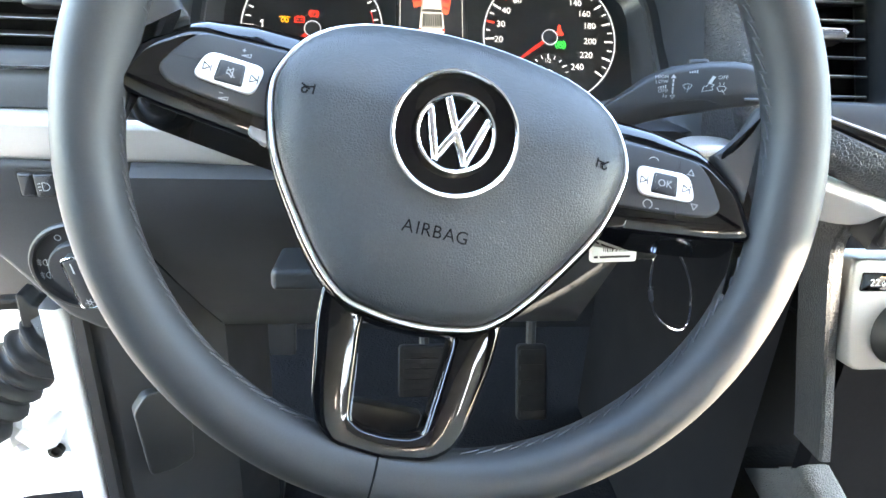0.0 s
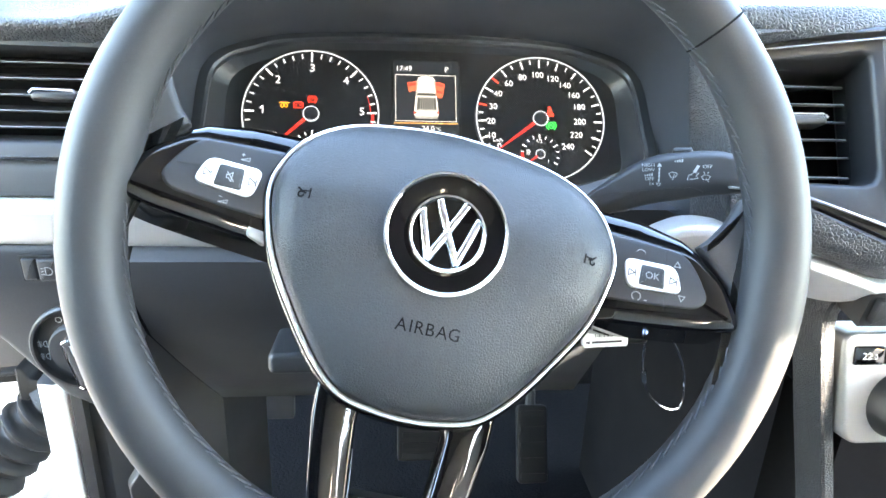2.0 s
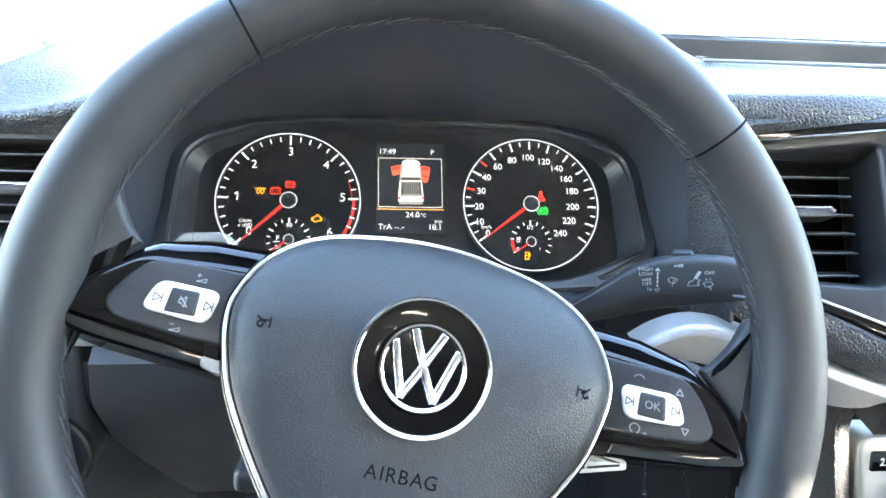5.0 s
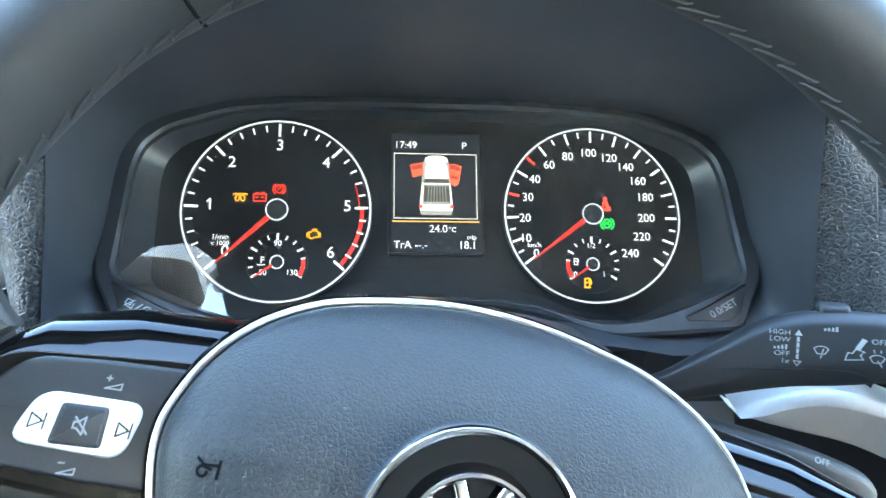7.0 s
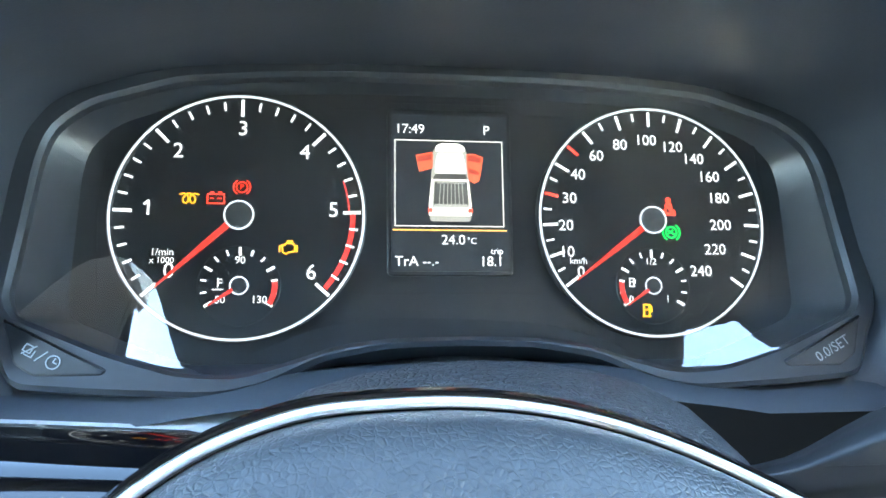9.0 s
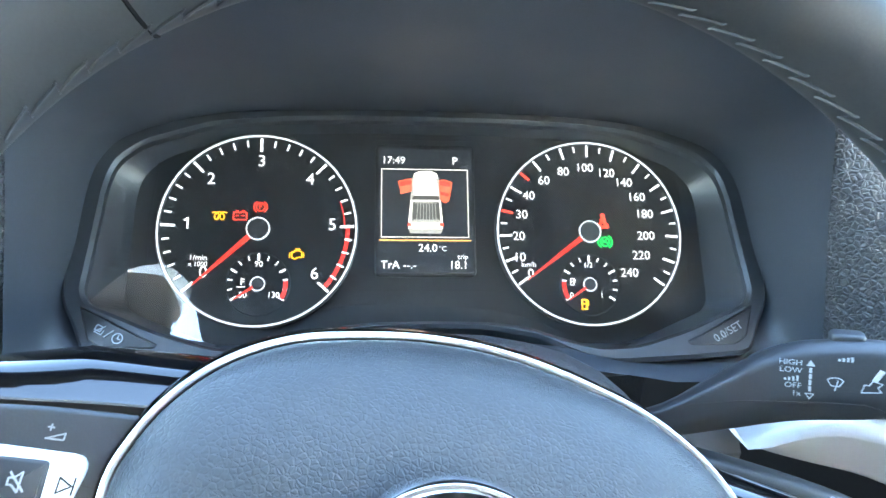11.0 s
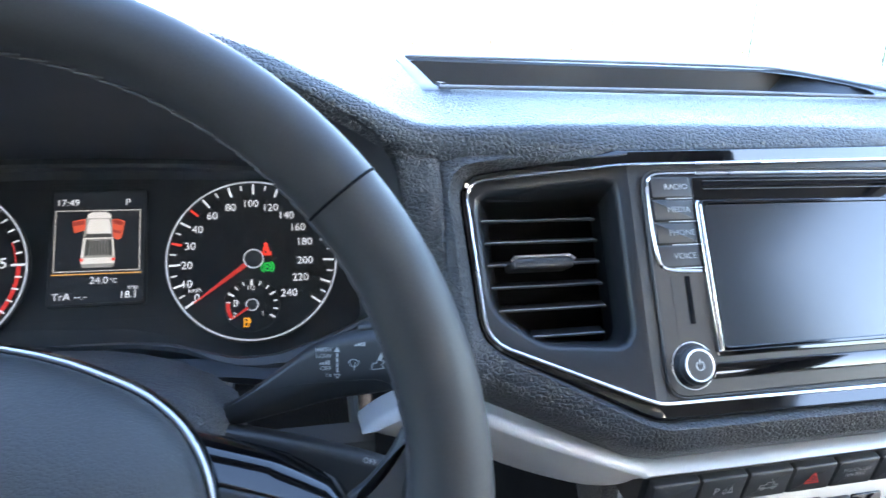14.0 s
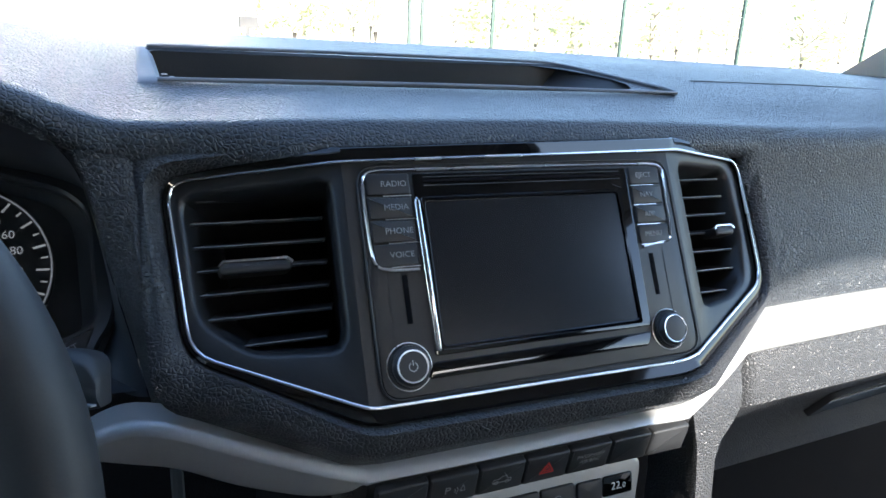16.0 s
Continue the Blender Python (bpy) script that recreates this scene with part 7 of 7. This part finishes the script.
# key row under the silver strip
ROW = plane((0.407, 0.4015, 1.2805), -12)
row = thing("switch_row", (0.407, 0.41, 1.27), "row of seven black rocker switches", "switch row")
bm = bmesh.new()
slab(bm, ROW, mm([(-110, -16), (112, -16), (112, 13), (-110, 13)]), -0.05, -0.003)
part("carrier", bm, INKDARK, row, smooth=0)
for i in range(7):
    x0 = -105.5 + 30.6 * i
    bm = bmesh.new()
    slab(bm, ROW, rounded(mm([(x0, -11), (x0 + 29.8, -11), (x0 + 29.8, 9.6), (x0, 9.6)]), 0.0016, 3), -0.003, 0.0022, 0.0016)
    sw = part("switch", bm, BUTTON, row, "black rocker switch")
    bm = bmesh.new()
    strokes(bm, ROW, [mm([(x0 + 1, -10.6), (x0 + 28.8, -10.6)])], 0.0006, 0.0012)
    part("switch_edge", bm, SATIN, sw, smooth=0)
    C = M2(ROW, (x0 + 15) / 1000, -0.0005, 0.0023)
    bm = bmesh.new()
    if i == 1:
        lettering("P", M2(C, -0.004, 0), 0.0075, ICONDIM, sw, d=0.0003)
        strokes(bm, C, [mm(arc(-1, -1, 2, -40, 40, 4)), mm(arc(-1, -1, 3.6, -40, 40, 5)), mm([(4, -2), (5.5, 2.6), (7, -2), (4, -2)])], 0.0004, 0.0003)
        part("switch_mark", bm, ICONDIM, sw, smooth=0)
    elif i == 2:
        strokes(bm, C, [mm([(-6, -2.5), (-5.5, 0), (-2, 0.2), (-0.5, 2), (3, 2), (3.4, 0), (6, -0.2), (6, -2.5), (-6, -2.5)]), mm(arc(-3.4, -2.6, 1.2, 0, 360, 8)), mm(arc(3.6, -2.6, 1.2, 0, 360, 8)), mm([(2, 3), (1, 4.4)])], 0.0004, 0.0003)
        part("switch_mark", bm, ICONDIM, sw, smooth=0)
    elif i == 3:
        strokes(bm, C, [mm([(-4.6, -3.2), (4.6, -3.2), (0, 4.4), (-4.6, -3.2)])], 0.0010, 0.0003)
        strokes(bm, C, [mm([(-2.0, -1.6), (2.0, -1.6), (0, 1.6), (-2.0, -1.6)])], 0.0006, 0.0003)
        part("hazard_mark", bm, HAZARD, sw, "red hazard triangle", smooth=0)
    elif i == 4:
        lettering("PASSENGER", M2(C, 0, 0.0030), 0.0039, ICONDIM, sw, d=0.0003)
        lettering("AIR BAG", M2(C, 0, -0.0010), 0.0039, ICONDIM, sw, d=0.0003)
        bm.free()
    else:
        bm.free()

# climate panel
CL = plane((0.4125, 0.4265, 1.200), 10)
clim = thing("climate_panel", (0.4125, 0.43, 1.15), "silver climate panel with two displays and knobs", "climate panel")
bm = bmesh.new()
slab(bm, CL, rounded(mm([(-87, -46), (87, -46), (101, 46), (-101, 46)]), 0.012, 4), -0.03, 0.0, 0.003)
part("plate", bm, PLATE, clim, "silver painted plate")
for x in (-78, 78):
    bm = bmesh.new()
    slab(bm, CL, rounded(mm([(x - 12.5, 20.5), (x + 12.5, 20.5), (x + 12.5, 35.5), (x - 12.5, 35.5)]), 0.002, 3), -0.001, 0.0014, 0.0006)
    dsp = part("temperature_display", bm, PIANO, clim, "black display reading 22.0")
    lettering("22", M2(CL, (x - 2) / 1000, 0.0275), 0.0080, LCD, dsp, d=0.0017)
    lettering(".0", M2(CL, (x + 4.6) / 1000, 0.0268), 0.0058, LCD, dsp, d=0.0017)
    bm = bmesh.new()
    s = 1 if x < 0 else -1
    slab(bm, CL, box2(min(x + s * 13.5, x + s * 34) / 1000, 0.0205, max(x + s * 13.5, x + s * 34) / 1000, 0.0355, 0.002), -0.001, 0.0022, 0.001)
    part("climate_key", bm, BUTTON, clim)
    Kc = M2(CL, (x + s * 33) / 1000, -0.013)
    bm = bmesh.new()
    lathe(bm, Kc, [(0.0285, 0.0), (0.0275, 0.004), (0.0250, 0.016), (0.0240, 0.0175)], 56)
    kn = part("climate_knob", bm, BUTTON, clim, "black rotary knob")
    bm = bmesh.new()
    lathe(bm, Kc, [(0.0238, 0.0165), (0.0236, 0.0186), (0.0222, 0.0192), (0.0210, 0.0184), (0.0208, 0.0170)], 56, cap=False)
    part("knob_chrome", bm, CHROME, kn, "satin chrome ring")
    bm = bmesh.new()
    lathe(bm, Kc, [(0.0209, 0.016), (0.0205, 0.0178), (0.001, 0.0178)], 48)
    cap = part("knob_cap", bm, PANEL, kn)
    bm = bmesh.new()
    strokes(bm, Kc, [mm([(-20, 0.5), (20, 0.5)])], 0.0007, 0.0181)
    strokes(bm, Kc, [mm([(-6, -10), (0, -10), (0, -6), (-6, -6), (-6, -10)])], 0.0005, 0.0181)
    part("knob_mark", bm, INKDARK, kn, smooth=0)
for x in (-28, 0, 28):
    bm = bmesh.new()
    slab(bm, CL, box2((x - 13.5) / 1000, 0.018, (x + 13.5) / 1000, 0.037, 0.002), -0.001, 0.0022, 0.001)
    k_ = part("climate_key", bm, BUTTON, clim)
    bm = bmesh.new()
    strokes(bm, M2(CL, x / 1000, 0.028), [mm(arc(0, 0, 3, 20, 340, 10)), mm([(-2, 0), (2, 0)])], 0.0004, 0.0026)
    part("key_mark", bm, ICONDIM, k_, smooth=0)

# the stack's side columns, lower tunnel and cubby, whose shade is painted near-black
stack = thing("console_stack", (0.41, 0.45, 1.0), "grained dark sides of the centre console", "console")
bm = bmesh.new()
grid(bm, [[(x + 0.002, y + 0.05, z), (x, y + 0.004, z), (x - 0.0012, y, z), (x - 0.0085, y, z), (x - 0.0105, y + 0.002, z), (x - 0.013, y + 0.036, z), (x + 0.01, y + 0.05, z)] for z, x, y in ((1.312, 0.300, 0.418), (1.285, 0.3010, 0.424), (1.262, 0.3035, 0.434), (1.25, 0.3055, 0.4365), (1.22, 0.3120, 0.4355), (1.15, 0.3270, 0.431), (1.08, 0.3440, 0.428), (1.052, 0.3510, 0.428))])
part("side_column", bm, DASH, stack, "grained side column", smooth=25)
bm = bmesh.new()
grid(bm, [[(xa - 0.002, y + 0.05, z), (xa, y + 0.004, z), (xa + 0.001, y, z), ((xa + xb) / 2, y - 0.0005, z), (xb - 0.002, y + 0.001, z), (xb, y + 0.004, z), (xb + 0.004, y + 0.06, z)] for z, xa, xb, y in ((1.325, 0.530, 0.596, 0.432), (1.303, 0.534, 0.590, 0.427), (1.290, 0.5365, 0.589, 0.422), (1.277, 0.540, 0.588, 0.420), (1.265, 0.544, 0.583, 0.420), (1.252, 0.548, 0.5745, 0.420), (1.235, 0.552, 0.573, 0.421), (1.20, 0.558, 0.578, 0.422), (1.12, 0.562, 0.582, 0.424), (1.06, 0.562, 0.582, 0.43))])
part("side_column", bm, DASH, stack, "grained side column", smooth=45)
# Back and top of the cubby, its shade included in the near-black
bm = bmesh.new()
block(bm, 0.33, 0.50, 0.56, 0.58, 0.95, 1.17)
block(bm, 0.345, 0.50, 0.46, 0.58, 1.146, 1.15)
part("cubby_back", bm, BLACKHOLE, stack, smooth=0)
bm = bmesh.new()
grid(bm, [[(0.30, y, 0.74), (0.305, y, zt - 0.05), (0.315, y, zt - 0.01), (0.335, y, zt), (0.40, y, zt + 0.002), (0.48, y, zt), (0.515, y, zt - 0.02), (0.52, y, 0.74)] for y, zt in ((0.62, 0.95), (0.43, 0.95), (0.36, 0.94), (0.2, 0.92), (-0.4, 0.92))])
part("tunnel", bm, DARK, stack, "dark plastic centre tunnel", smooth=40)
bm = bmesh.new()
rr = []
for k in (0, 0.25, 0.5, 0.75, 1.0):
    xa, xb, y, z = 0.322 + k * 0.05, 0.353 + k * 0.05, 0.429 - k * 0.08, 1.049 - k * 0.09
    rr.append([(xa - 0.003, y + 0.06, z - 0.06), (xa, y + 0.002, z - 0.006), (xa + 0.003, y, z - 0.001), (xa + 0.008, y, z), (xb - 0.006, y, z), (xb - 0.001, y + 0.001, z - 0.003), (xb + 0.002, y + 0.06, z - 0.06)])
grid(bm, rr)
part("tunnel_edge", bm, DASH, stack, smooth=50)
# Flush near-black face stands in for the cubby's deep shade
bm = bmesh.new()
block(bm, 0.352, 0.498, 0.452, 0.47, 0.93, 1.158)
part("cubby_shade", bm, BLACKHOLE, stack, smooth=0)
# Tunnel side, with the footwell's shade in its near-black colour
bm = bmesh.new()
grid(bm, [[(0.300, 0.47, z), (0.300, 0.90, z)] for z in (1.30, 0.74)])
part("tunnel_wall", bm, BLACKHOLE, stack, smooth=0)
# glove box under the passenger trim
glove = thing("glove_box", (0.95, 0.46, 1.15), "dark grained glove box lid with a handle", "glove box")
bm = bmesh.new()
rr = []
for x in (0.6135, 0.6165, 0.622, 0.70, 0.85, 1.05, 1.30):
    k, e = min(1, (x - 0.6135) / 0.006), 0.03 * (x - 0.62)
    rr.append([(x, 0.480, 1.312 + e), (x, 0.455 - 0.008 * k, 1.305 + e), (x, 0.449 - 0.007 * k, 1.290 + e), (x, 0.447 - 0.008 * k, 1.262 + e), (x, 0.448 - 0.004 * k, 1.257 + e), (x, 0.460, 1.245 + e), (x, 0.497, 1.170 + e), (x, 0.503, 1.150 + e), (x, 0.52, 1.145 + e)])
R_ = grid(bm, rr)
part("lid", bm, DASH, glove, smooth=35)
HB = basis((0.80, 0.4590, 1.2515), (1, 0, 0.04), (0, 0.36, -0.93))
bm = bmesh.new()
slab(bm, HB, rounded(mm([(-72, 34), (-50, 14), (100, 4), (100, 26), (-50, 31)]), 0.003, 3), -0.004, 0.003, 0.002)
part("handle", bm, DASH_SMOOTH, glove)
bm = bmesh.new()
tube(bm, [HB @ Vector(p) for p in ((-0.012, 0.012, 0.004), (0.03, 0.009, 0.004), (0.10, 0.004, 0.004))], 0.0013, 6)
part("handle_edge", bm, DIMCHROME, glove)
# Near-black sheet fills the dark space below the lid
bm = bmesh.new()
slab(bm, basis((0.90, 0.62, 1.05), (1, 0, 0), (0, 0, 1)), mm([(-300, -300), (400, -300), (400, 130), (-300, 130)]), -0.02, 0)
part("shelf_back", bm, BLACKHOLE, glove, smooth=0)
